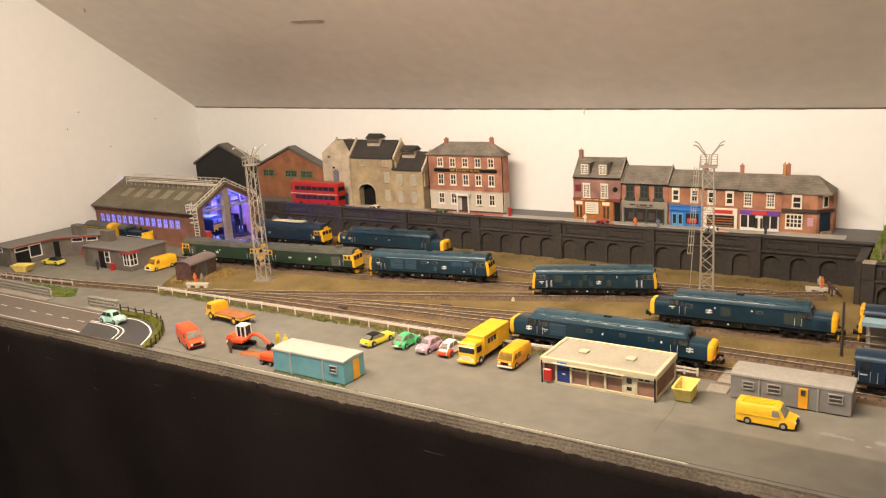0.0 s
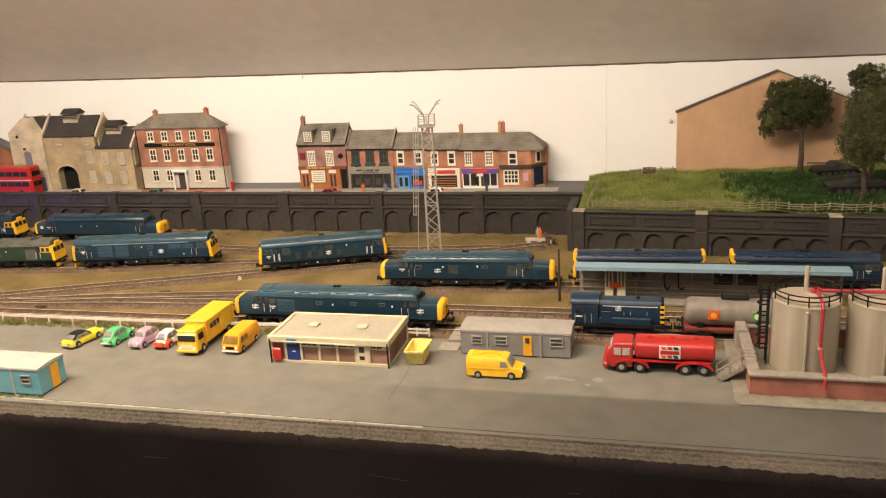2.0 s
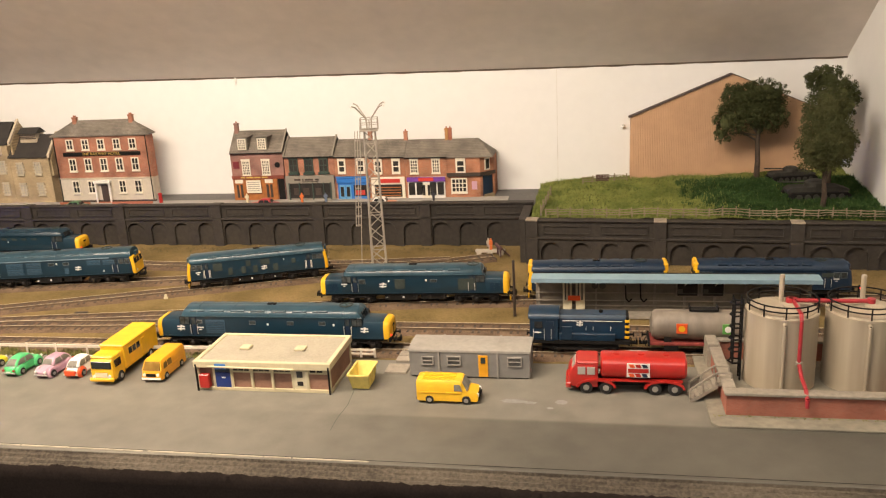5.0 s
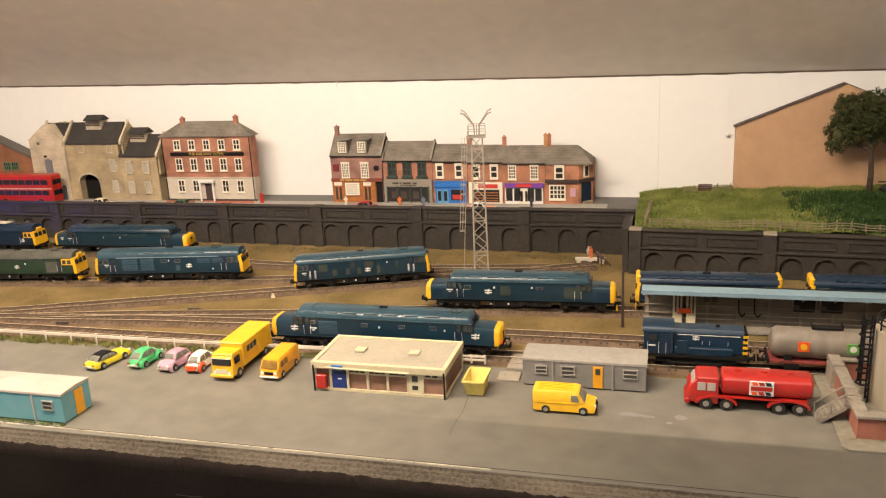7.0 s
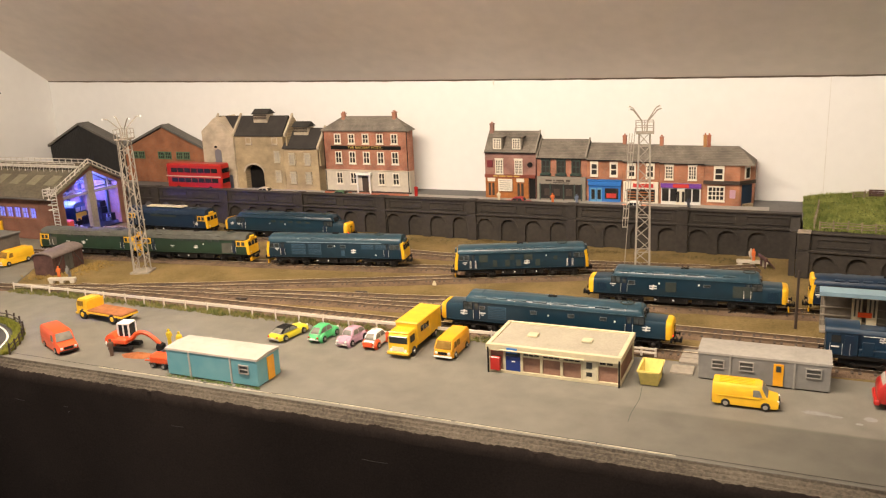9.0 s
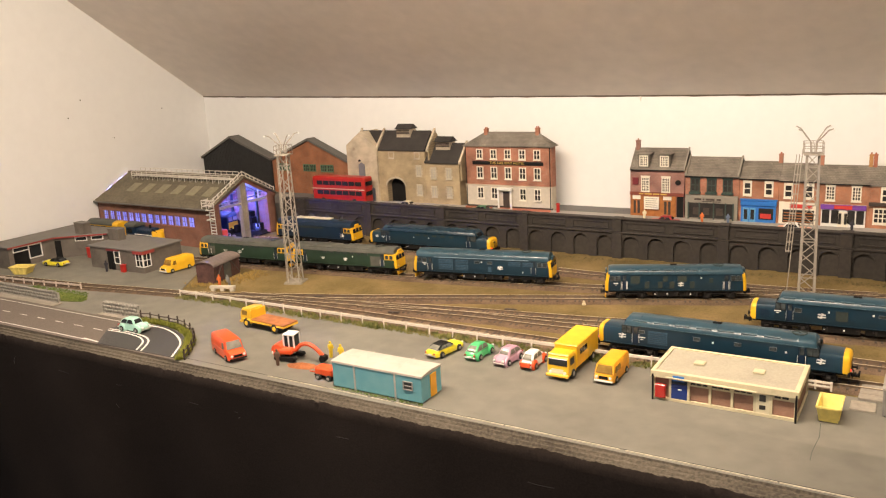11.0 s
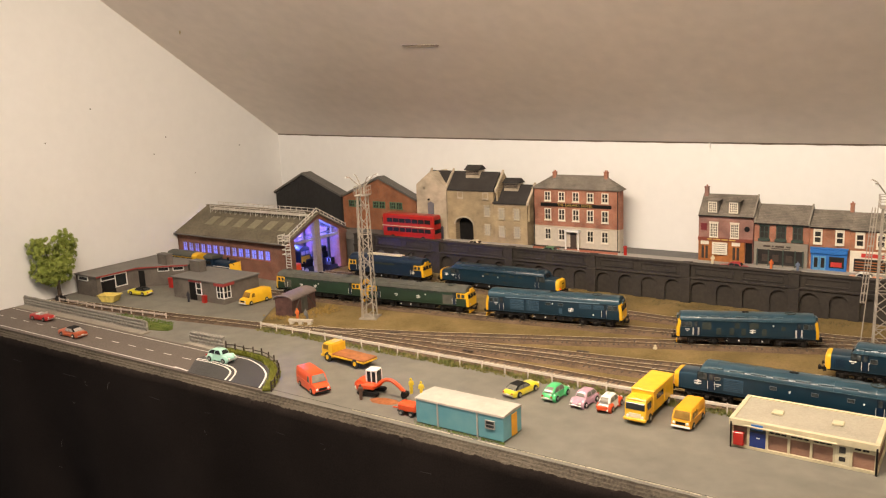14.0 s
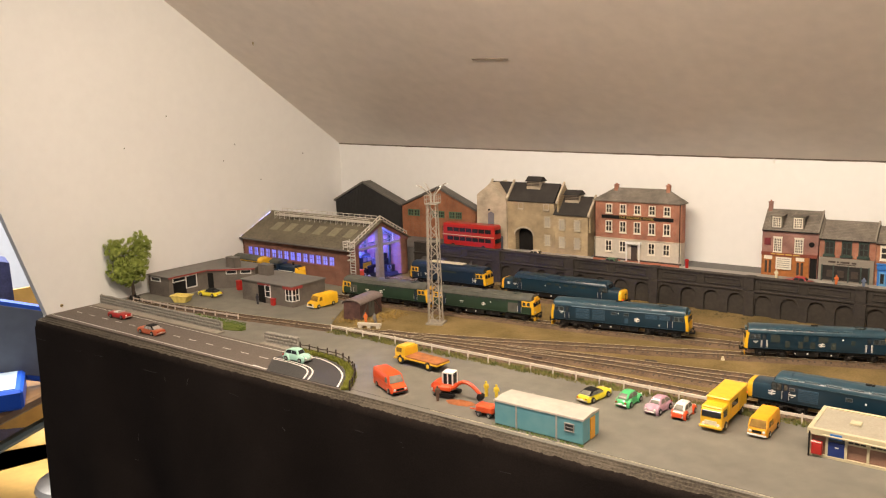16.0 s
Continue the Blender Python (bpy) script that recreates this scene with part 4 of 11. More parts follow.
loco("diesel_locomotive", "dark green diesel locomotive with yellow cab surrounds and grey roof", at_track(-0.7010, 0.6185, 5.0), 0.119, GREEN, GREYROOF, "flat", axles=2, surround=True, rails=False,
     panels=[(-0.045, -0.036, 0.0095, 0.0175, GREYROOF)] + [(-0.022 + 0.0075 * k, -0.0175 + 0.0075 * k, 0.0185, 0.0203, GRILLE) for k in range(7)],
     logos=[(-0.003, 0.0135, 1.0)], numbers=[(-0.022, 0.0140, 0.0040)], windows=[(0.001, 0.0162)], plough=(None, YEL))
loco("diesel_locomotive", "dark green diesel locomotive with yellow ends, coupled to its twin", at_track(-0.5805, 0.6298, 6.6) @ Matrix.Diagonal((1.01, 1, 1, 1)), 0.119, GREEN, GREYROOF, "flat", axles=2, surround=True, rails=False,
     panels=[(0.030, 0.041, 0.0085, 0.0178, GREYROOF)] + [(-0.022 + 0.0075 * k, -0.0175 + 0.0075 * k, 0.0185, 0.0203, GRILLE) for k in range(7)],
     logos=[(0.003, 0.0135, 1.0)], numbers=[(-0.022, 0.0140, 0.0040)], windows=[(0.011, 0.0162)], plough=(None, YEL))
lb = loco("diesel_locomotive", "dark blue diesel locomotive with a cream roof panel", at_track(-0.6880, 0.7165, 1.5), 0.112, DKBLUE, DKBLUE, "flat", axles=2, surround=True, rails=False, zt=0.0275,
          panels=[(-0.020, 0.014, 0.0180, 0.0200, GRILLE)], logos=[(0.040, 0.0120, 0.9)], numbers=[(-0.030, 0.0140, 0.0036)])
part("roof_panel", M().box(-0.028, 0.020, -0.0048, 0.0048, 0.0272, 0.0284), CREAM, lb, "cream roof panel", bevel=0.0008)
loco("diesel_locomotive", "long blue diesel locomotive with yellow nose on the back track", at_track(-0.5430, 0.7235, 1.5), 0.150, BRBLUE, BRBLUE, "nose", zt=0.0262,
     panels=[(-0.014 + 0.010 * k, -0.009 + 0.010 * k, 0.0170, 0.0190, GRILLE) for k in range(5)], logos=[(-0.062, 0.0140, 0.9)], numbers=[(-0.054, 0.0140, 0.004)], windows=[(-0.016, 0.0155), (0.002, 0.0155)], redbeam=True)
lc = loco("diesel_locomotive", "dark blue diesel locomotive with yellow ends behind the canopy", at_track(-0.0095, 0.6245, 2.2), 0.099, DKBLUE, DKBLUE, "flat", zt=0.0258, panels=[(-0.033 + 0.016 * k, -0.021 + 0.016 * k, 0.0165, 0.0190, GRILLE) for k in range(5)], numbers=[(-0.042, 0.0140, 0.0036)], axles=2, plough=(YEL, None), rails=False)
for s in (-1, 1):
    part("end_door", M().box(*sorted((s * (0.099 / 2 - 0.0056), s * (0.099 / 2 - 0.0022))), -0.0074, 0.0074, 0.0188, 0.0254), YEL, lc, "yellow cab end", bevel=0.0010)
lc = loco("diesel_locomotive", "dark blue diesel locomotive with one yellow end and red lamps", at_track(0.1045, 0.628, 0), 0.104, DKBLUE, DKBLUE, "flat", zt=0.0258, panels=[(-0.033 + 0.016 * k, -0.021 + 0.016 * k, 0.0165, 0.0190, GRILLE) for k in range(5)], logos=[(0.028, 0.0150, 0.8)], numbers=[(0.040, 0.0150, 0.0036)], axles=2, rails=False, redbeam=True, plain_end=True)
for s in (-1,):
    part("end_door", M().box(*sorted((s * (0.104 / 2 - 0.0056), s * (0.104 / 2 - 0.0022))), -0.0074, 0.0074, 0.0188, 0.0254), YEL, lc, "yellow cab end", bevel=0.0010)


def shunter(m):
    lo = thing("shunting_locomotive", "small navy shunting locomotive with striped end and outside rods", "locomotive", m, "locomotives in the yard")
    hw = 0.0088
    part("cab", M().loft([hull(-0.0290, hw, 0.0072, 0.0215), hull(-0.0125, hw, 0.0072, 0.0215)]), NAVY, lo, bevel=0.0002)
    part("cab_roof", M().loft([vault(-0.0298, hw * 1.03, 0.0213, 0.0256), vault(-0.0120, hw * 1.03, 0.0213, 0.0256)]), NAVY, lo, smooth=40)
    part("bonnet", M().loft([[(x, y, z) for y, z in ((-0.0062, 0.0085), (-0.0062, 0.0205), (-0.0045, 0.0228), (0.0045, 0.0228), (0.0062, 0.0205), (0.0062, 0.0085))] for x in (-0.0125, 0.0262)]), NAVY, lo, smooth=20, bevel=0.0003)
    part("radiator", M().box(0.0262, 0.0278, -0.0066, 0.0066, 0.0080, 0.0222), BLACK, lo, bevel=0.0003)
    for k in range(4):
        for s in (-1, 1):
            part("stripe", M().box(0.0255, 0.0281, s * 0.0066 - 0.0004, s * 0.0066 + 0.0004, 0.0092 + 0.0033 * k, 0.0106 + 0.0033 * k), YEL, lo, "yellow hazard stripe")
    for s in (-1, 1):
        part("side_locker", M().box(-0.0120, 0.020, s * 0.0076 - 0.0013, s * 0.0076 + 0.0013, 0.0082, 0.0125), NAVY, lo, bevel=0.0003)
        part("locker_door", M().box(-0.0105, -0.0045, s * 0.0090 - 0.0004, s * 0.0090 + 0.0004, 0.0088, 0.0170), NAVY, lo, bevel=0.0002)
        part("grab_rail", M().tube((-0.010, s * 0.0066, 0.0196), (0.024, s * 0.0066, 0.0196), 0.0002, 5), WHT, lo)
        for x in (-0.0268, -0.0205, -0.0165):
            part("handrail", M().tube((x, s * 0.0093, 0.0086), (x, s * 0.0093, 0.0152), 0.00012, 5), WHT, lo)
        for x in (0.0035, 0.0075, 0.0175):
            part("handrail", M().tube((x, s * 0.0068, 0.0140), (x, s * 0.0068, 0.0162), 0.00015, 5), WHT, lo)
        part("cab_window", M().box(-0.0262, -0.0215, s * 0.0090 - 0.0003, s * 0.0090 + 0.0003, 0.0158, 0.0198), GLASS, lo)
        part("cab_door", M().box(-0.0195, -0.0150, s * 0.0089 - 0.0003, s * 0.0089 + 0.0003, 0.0080, 0.0200), DKBLUE, lo)
        part("number_bar", M().box(-0.0262, -0.0222, s * 0.0092 - 0.0002, s * 0.0092 + 0.0002, 0.0128, 0.0135), WHT, lo)
        part("outside_frame", M().box(-0.022, 0.022, s * 0.0072 - 0.0004, s * 0.0072 + 0.0004, 0.0030, 0.0068), BLACK, lo)
        part("coupling_rod", M().box(-0.015, 0.015, s * 0.0086 - 0.0003, s * 0.0086 + 0.0003, 0.0026, 0.0034), WHEEL, lo, "steel coupling rod")
        for x in (-0.0145, 0.0005, 0.0145):
            part("wheel", M().lathe((x, s * 0.0055, 0.0040), [(0.0044, -0.0006), (0.0044, 0.0006)], 16, "y"), WHEEL, lo)
            part("crank", M().lathe((x, s * 0.0084, 0.0030), [(0.0012, -0.0004), (0.0012, 0.0005)], 10, "y"), BLACK, lo)
    rail_logo(lo, 0.0000, 0.0178, 0.9, 0.0064)
    part("running_plate", M().box(-0.0292, 0.0285, -0.0090, 0.0090, 0.0062, 0.0082), BLACK, lo)
    part("exhaust", M().lathe((0.012, 0, 0.0224), [(0.0011, 0), (0.0011, 0.0018)], 10), BLACK, lo)
    for s, x in ((-1, -0.0292), (1, 0.0285)):
        coupler(lo, x, s)
    return lo


shunter(at_track(-0.0195, 0.5305, 0))

# tank wagon
TANKGREY = streaky(mat("stained_tank_grey", (0.15, 0.125, 0.10), 0.6, s1=140, s2=60, c2=(0.25, 0.215, 0.172), metal=0.1), 0.3)
wg = thing("tank_wagon", "dirty grey railway tank wagon with red frame and square badges", "tank wagon", at_track(0.050, 0.5310, 0))
part("barrel", M().lathe((0, 0, 0.0158), [(0.0040, -0.0295), (0.0072, -0.0285), (0.0088, -0.026), (0.0088, 0.026), (0.0072, 0.0285), (0.0040, 0.0295)], 28, "x"), TANKGREY, wg, smooth=40)
part("frame", M().box(-0.031, 0.031, -0.0080, 0.0080, 0.0056, 0.0072), mat("red_oxide", (0.22, 0.035, 0.028), 0.7, var=0.3, s1=300), wg, bevel=0.0002)
for s in (-1, 1):
    part("saddle", M().box(s * 0.020 - 0.002, s * 0.020 + 0.002, -0.0070, 0.0070, 0.0070, 0.0105), BLACK, wg)
    g = M()
    for d in (-1, 1):
        g.lathe((s * 0.018, d * 0.005, 0.0034), [(0.0034, -0.0006), (0.0034, 0.0006)], 14, "y").box(s * 0.018 - 0.004, s * 0.018 + 0.004, d * 0.0074 - 0.0004, d * 0.0074 + 0.0004, 0.0026, 0.0056)
    part("axle", g, BLACK, wg)
    coupler(wg, s * 0.031, s)
part("walkway", M().box(-0.008, 0.008, -0.0030, 0.0030, 0.0248, 0.0256).box(-0.008, -0.0074, -0.003, 0.003, 0.0256, 0.0275).box(0.0074, 0.008, -0.003, 0.003, 0.0256, 0.0275), BLACK, wg)
ORBADGE = mat("orange_badge", (0.75, 0.10, 0.02), 0.5)
GRBADGE = mat("green_badge", (0.10, 0.30, 0.06), 0.5)
for x, mt in ((-0.0125, ORBADGE), (0.0125, GRBADGE)):
    b = part("badge", M().box(x - 0.0030, x + 0.0030, -0.0092, -0.0080, 0.0136, 0.0192), mt, wg, "square coloured badge")
    part("badge_centre", M().lathe((x, -0.0092, 0.0164), [(0.0018, -0.0002), (0.0018, 0.0004)], 14, "y"), YEL if mt is ORBADGE else WHT, b)
# ---- road vehicles ----


def panel4(name, q, inset, off, material, parent, cuts=1):
    """Panes set just proud of a four-cornered face q (in order round it), parted into cuts along its first edge."""
    q = [Vector(p) for p in q]
    n = (q[1] - q[0]).cross(q[3] - q[0]).normalized()
    c = sum(q, Vector()) / 4
    for k in range(cuts):
        a, b = k / cuts, (k + 1) / cuts
        r = [q[0].lerp(q[1], a), q[0].lerp(q[1], b), q[3].lerp(q[2], b), q[3].lerp(q[2], a)]
        cc = sum(r, Vector()) / 4
        r = [cc + (p - cc) * (1 - 2 * inset / max((p - cc).length * 2, 1e-6)) for p in r]
        part(name, M().loft([[p + n * off for p in r], [p - n * off for p in r]]), material, parent)


def wheels(v, xs, hw, r, w=0.0022, hub=HUB, tyre=TYRE):
    for x in xs:
        for s in (-1, 1):
            t = part("wheel", M().lathe((x, s * hw, r), [(r * 0.85, -w / 2), (r, -w / 4), (r, w / 4), (r * 0.85, w / 2)], 16, "y"), tyre, v, smooth=40)
            part("hubcap", M().lathe((x, s * (hw + w / 2), r), [(r * 0.52, -0.0003), (r * 0.42, 0.0003)], 12, "y"), hub, t)


def soft_ring(x, hw, z0, z1, n=12):
    """A cross-section with a flat sill and well rounded shoulders."""
    out = []
    for k in range(n + 1):
        a = math.pi * k / n
        c, s = math.cos(a), math.sin(a)
        out.append((x, -hw * math.copysign(abs(c) ** 0.42, c), z0 + (z1 - z0) * s ** 0.62))
    return out


def glide(st, n=5):
    """Stations along a body, joined smoothly."""
    P = [st[0]] + list(st) + [st[-1]]
    out = []
    for a, b, c, d in zip(P, P[1:], P[2:], P[3:]):
        for k in range(n):
            t = k / n
            out.append([0.5 * (2 * q + (r - p) * t + (2 * p - 5 * q + 4 * r - s) * t * t + (3 * q - 3 * r + s - p) * t ** 3) for p, q, r, s in zip(a, b, c, d)])
    return out + [list(st[-1])]


def round_rect(x0, x1, y0, y1, z, r):
    pts = []
    for cx, cy, a0 in ((x0 + r, y0 + r, 180), (x1 - r, y0 + r, 270), (x1 - r, y1 - r, 0), (x0 + r, y1 - r, 90)):
        for k in range(4):
            a = radians(a0 + 30 * k)
            pts.append((cx + r * math.cos(a), cy + r * math.sin(a), z))
    return pts


def cabin(v, base, top, zb, zt, hb, ht, paint, roof=None, cuts=2, glass=GLASS, p=1.5):
    """A rounded glasshouse; base and top are (rear x, front x). Panes lie just over its curved flanks."""
    def at(h):
        q = h ** p
        return base[0] + (top[0] - base[0]) * q, base[1] + (top[1] - base[1]) * q, hb + (ht - hb) * h ** 1.5, zb + (zt - zb) * h
    rings = []
    for h, k in ((0, 0), (0.2, 0), (0.4, 0), (0.6, 0), (0.76, 0), (0.87, 0.0002), (0.95, 0.0006), (0.99, 0.0013), (1.0, 0.0022)):
        xr, xf, w, z = at(h)
        rings.append(round_rect(xr + k, xf - k, -w + k, w - k, z, 0.0013))
    part("cabin", M().loft(rings), roof or paint, v, smooth=60)
    hs, off, pil = (0.10, 0.26, 0.42, 0.58, 0.74), 0.00012, 0.0011

    def pane(name, rows):
        g = M()
        for a, c in zip(rows, rows[1:]):
            g.add([a[0], a[1], c[1], c[0]], [(0, 1, 2, 3)])
        part(name, g, glass, v, smooth=60)
    for s in (-1, 1):
        for k in range(cuts):
            rows = []
            for h in hs:
                xr, xf, w, z = at(h)
                a, c = xr + pil, xf - pil
                rows.append([(a + (c - a) * (k + 0.05) / cuts, s * (w + off), z), (a + (c - a) * (k + 0.95) / cuts, s * (w + off), z)])
            pane("side_window", rows)
    for nm, e in (("windscreen", 1), ("rear_window", 0)):
        rows = []
        for h in hs:
            q = at(h)
            x, w = q[e] + (off if e else -off), q[2] - pil * 0.9
            rows.append([(x, -w, q[3]), (x, w, q[3])])
        pane(nm, rows)
    part("window_trim", M().loft([round_rect(at(h)[0] - 0.00016, at(h)[1] + 0.00016, -at(h)[2] - 0.00016, at(h)[2] + 0.00016, at(h)[3], 0.0013) for h in (0.015, 0.06)]), HUB, v)


def ringbox(x, hw, z0, z1, k=0.72):
    return [(x, -hw, z0), (x, -hw, z0 + (z1 - z0) * 0.62), (x, -hw * k, z1), (x, hw * k, z1), (x, hw, z0 + (z1 - z0) * 0.62), (x, hw, z0)]


def car(name, label, m, paint, L=0.028, W=0.0112, roof=None, style="saloon", glass=GLASS, wing=None):
    v = thing(name, label, "car", m, "model cars")
    h, hw = L / 2, W / 2
    p = 1.5
    if style == "coupe":
        st = [(-h, 0.80, 0.0020, 0.0050), (-h + 0.002, 0.95, 0.0015, 0.0058), (-0.003, 1, 0.0014, 0.0060), (h - 0.006, 0.98, 0.0014, 0.0058), (h - 0.002, 0.94, 0.0015, 0.0054), (h, 0.80, 0.0020, 0.0046)]
        cab, p = ((-h + 0.0030, 0.0048), (-0.0062, 0.0002), 0.0057, 0.0090, hw * 0.88, hw * 0.68), 1.2
    elif style == "beetle":
        st = [(-h, 0.40, 0.0022, 0.0034), (-h + 0.0012, 0.62, 0.0016, 0.0054), (-h + 0.004, 0.84, 0.0014, 0.0068), (-0.001, 0.92, 0.0014, 0.0070), (h - 0.008, 0.84, 0.0014, 0.0067), (h - 0.003, 0.62, 0.0015, 0.0060), (h - 0.0008, 0.42, 0.0018, 0.0046), (h, 0.30, 0.0022, 0.0036)]
        cab, p = ((-h + 0.0022, 0.0058), (-0.0030, 0.0016), 0.0060, 0.0106, hw * 0.80, hw * 0.58), 2.1
    elif style == "minor":
        st = [(-h, 0.46, 0.0022, 0.0038), (-h + 0.0016, 0.74, 0.0016, 0.0056), (-h + 0.005, 0.92, 0.0014, 0.0067), (0.003, 0.94, 0.0014, 0.0068), (h - 0.004, 0.72, 0.0014, 0.0064), (h - 0.001, 0.50, 0.0016, 0.0054), (h, 0.36, 0.0022, 0.0042)]
        cab, p = ((-h + 0.0024, 0.0056), (-0.0046, 0.0024), 0.0062, 0.0107, hw * 0.82, hw * 0.60), 1.8
    else:
        st = [(-h, 0.84, 0.0018, 0.0053), (-h + 0.0015, 0.96, 0.0014, 0.0060), (0.0, 1, 0.0014, 0.0062), (h - 0.002, 0.96, 0.0014, 0.0058), (h, 0.84, 0.0018, 0.0050)]
        cab = ((-h + 0.0050, 0.0050), (-0.0055, 0.0020), 0.0060, 0.0096, hw * 0.86, hw * 0.68)
    part("body", M().loft([soft_ring(x, hw * f, z0, z1) for x, f, z0, z1 in glide(st)]), paint, v, smooth=70)
    if style != "open":
        cabin(v, *cab, paint, roof, glass=glass, p=p)
    else:
        part("seats", M().box(-0.006, 0.001, -hw * 0.7, hw * 0.7, 0.0058, 0.0070), WHT, v, bevel=0.0004)
        part("windscreen", M().box(0.0030, 0.0034, -hw * 0.75, hw * 0.75, 0.0060, 0.0083), PALEGLASS, v)
    if style in ("beetle", "minor"):
        for x in (-L * 0.29, L * 0.30):
            for s in (-1, 1):
                part("wing", M().lathe((x, s * hw * 0.78, 0.0026), [(0.0010, -0.0016), (0.0034, -0.0012), (0.0038, 0.0), (0.0036, 0.0008), (0.0028, 0.0014), (0.0024, 0.0012)], 18, "y"), wing or paint, v, smooth=70)
        part("running_board", M().box(-L * 0.20, L * 0.20, -hw * 0.98, hw * 0.98, 0.0016, 0.0021), wing or paint, v)
    for s in (-1, 1):
        part("side_trim", M().box(-h + 0.003, h - 0.003, *sorted((s * hw * 0.93, s * hw * 1.008)), 0.0021, 0.0023), HUB if style == "coupe" else paint, v)
    part("grille", M().box(h - 0.0010, h + 0.0001, -hw * 0.34, hw * 0.34, 0.0030, 0.0044), BLACK if style in ("coupe", "saloon") else paint, v, bevel=0.0001)
    for x in (-h, h):
        part("bumper", M().box(x - 0.0005, x + 0.0005, -hw * 0.86, hw * 0.86, 0.0022, 0.0031), HUB, v, bevel=0.0002)
    for s in (-1, 1):
        part("headlamp", M().lathe((h - 0.0006, s * hw * 0.62, 0.0043), [(0.0008, -0.0003), (0.0008, 0.0008), (0.0004, 0.0010)], 10, "x"), WHT, v)
        part("tail_lamp", M().box(-h - 0.0002, -h + 0.0006, s * hw * 0.66 - 0.0006, s * hw * 0.66 + 0.0006, 0.0038, 0.0048), REDP, v)
    part("number_plate", M().box(-h - 0.0006, -h + 0.0002, -0.0014, 0.0014, 0.0030, 0.0037), WHT, v)
    wheels(v, (-L * 0.29, L * 0.30), hw * 0.90, 0.0023, hub=HUB)
    return v


def put(x, y, deg, z=0.0007):
    return pose(x, y, z, 0, 0, deg)


car("car", "bright yellow coupe with a black vinyl roof, parked by the fence", put(-0.3823, 0.4797, 79), LIME, 0.0296, 0.0116, roof=BLACK, style="coupe", glass=MIDGLASS)
car("car", "bright green rounded beetle-backed car parked by the fence", put(-0.3572, 0.4842, 87), GREENCAR, 0.0250, 0.0106, style="beetle", glass=MIDGLASS)
car("car", "lilac pink rounded saloon parked by the fence", put(-0.3343, 0.4826, 264), LILAC, 0.0246, 0.0106, style="minor", glass=MIDGLASS)
c = car("car", "small red and white car parked by the fence", put(-0.3166, 0.4840, 89), WHT, 0.0240, 0.0102, style="minor", wing=ORANGE, glass=MIDGLASS)
part("tailgate", M().box(-0.0128, -0.0116, -0.0036, 0.0036, 0.0022, 0.0058), ORANGE, c, "orange-red tailgate", bevel=0.0004)
car("car", "red open sports car on the road", put(-0.9120, 0.4246, 5, 0.0013), REDP, 0.0290, 0.0108, style="open")
car("car", "orange saloon with a black roof on the road", put(-0.8270, 0.4058, 181, 0.0013), mat("dull_orange_paint", (0.46, 0.10, 0.035), 0.35, var=0.08), 0.0315, 0.0120, roof=BLACK, style="saloon", glass=PALEGLASS)
car("car", "pale mint rounded saloon at the junction", put(-0.6370, 0.4232, 2, 0.0017) @ Matrix.Diagonal((1.05, 1.04, 1.03, 1)), MINT, 0.0262, 0.0106, style="minor", glass=GLASS)
car("car", "yellow convertible with a black top beside the offices", put(-0.9110, 0.5403, 187), LIME, 0.0310, 0.0116, roof=BLACK, style="coupe")
# on the street above the wall
car("car", "dark green car on the street before the hotel", put(-0.517, 0.785, 180, 0.0312), mat("dark_green_paint", (0.05, 0.13, 0.06), 0.35), 0.0280, 0.0108)
car("car", "cream car on the street beside the stone mill", put(-0.612, 0.787, 0, 0.0312), mat("ivory_paint", (0.62, 0.52, 0.36), 0.35), 0.0280, 0.0108)
car("car", "dark red car on the street before the public house", put(-0.318, 0.785, 180, 0.0312), mat("maroon_paint", (0.30, 0.015, 0.02), 0.3), 0.0270, 0.0108)
car("car", "orange and white car on the street before the bakery", put(-0.203, 0.785, 0, 0.0312), mat("salmon_paint", (0.72, 0.30, 0.16), 0.35), 0.0270, 0.0108, roof=WHT)


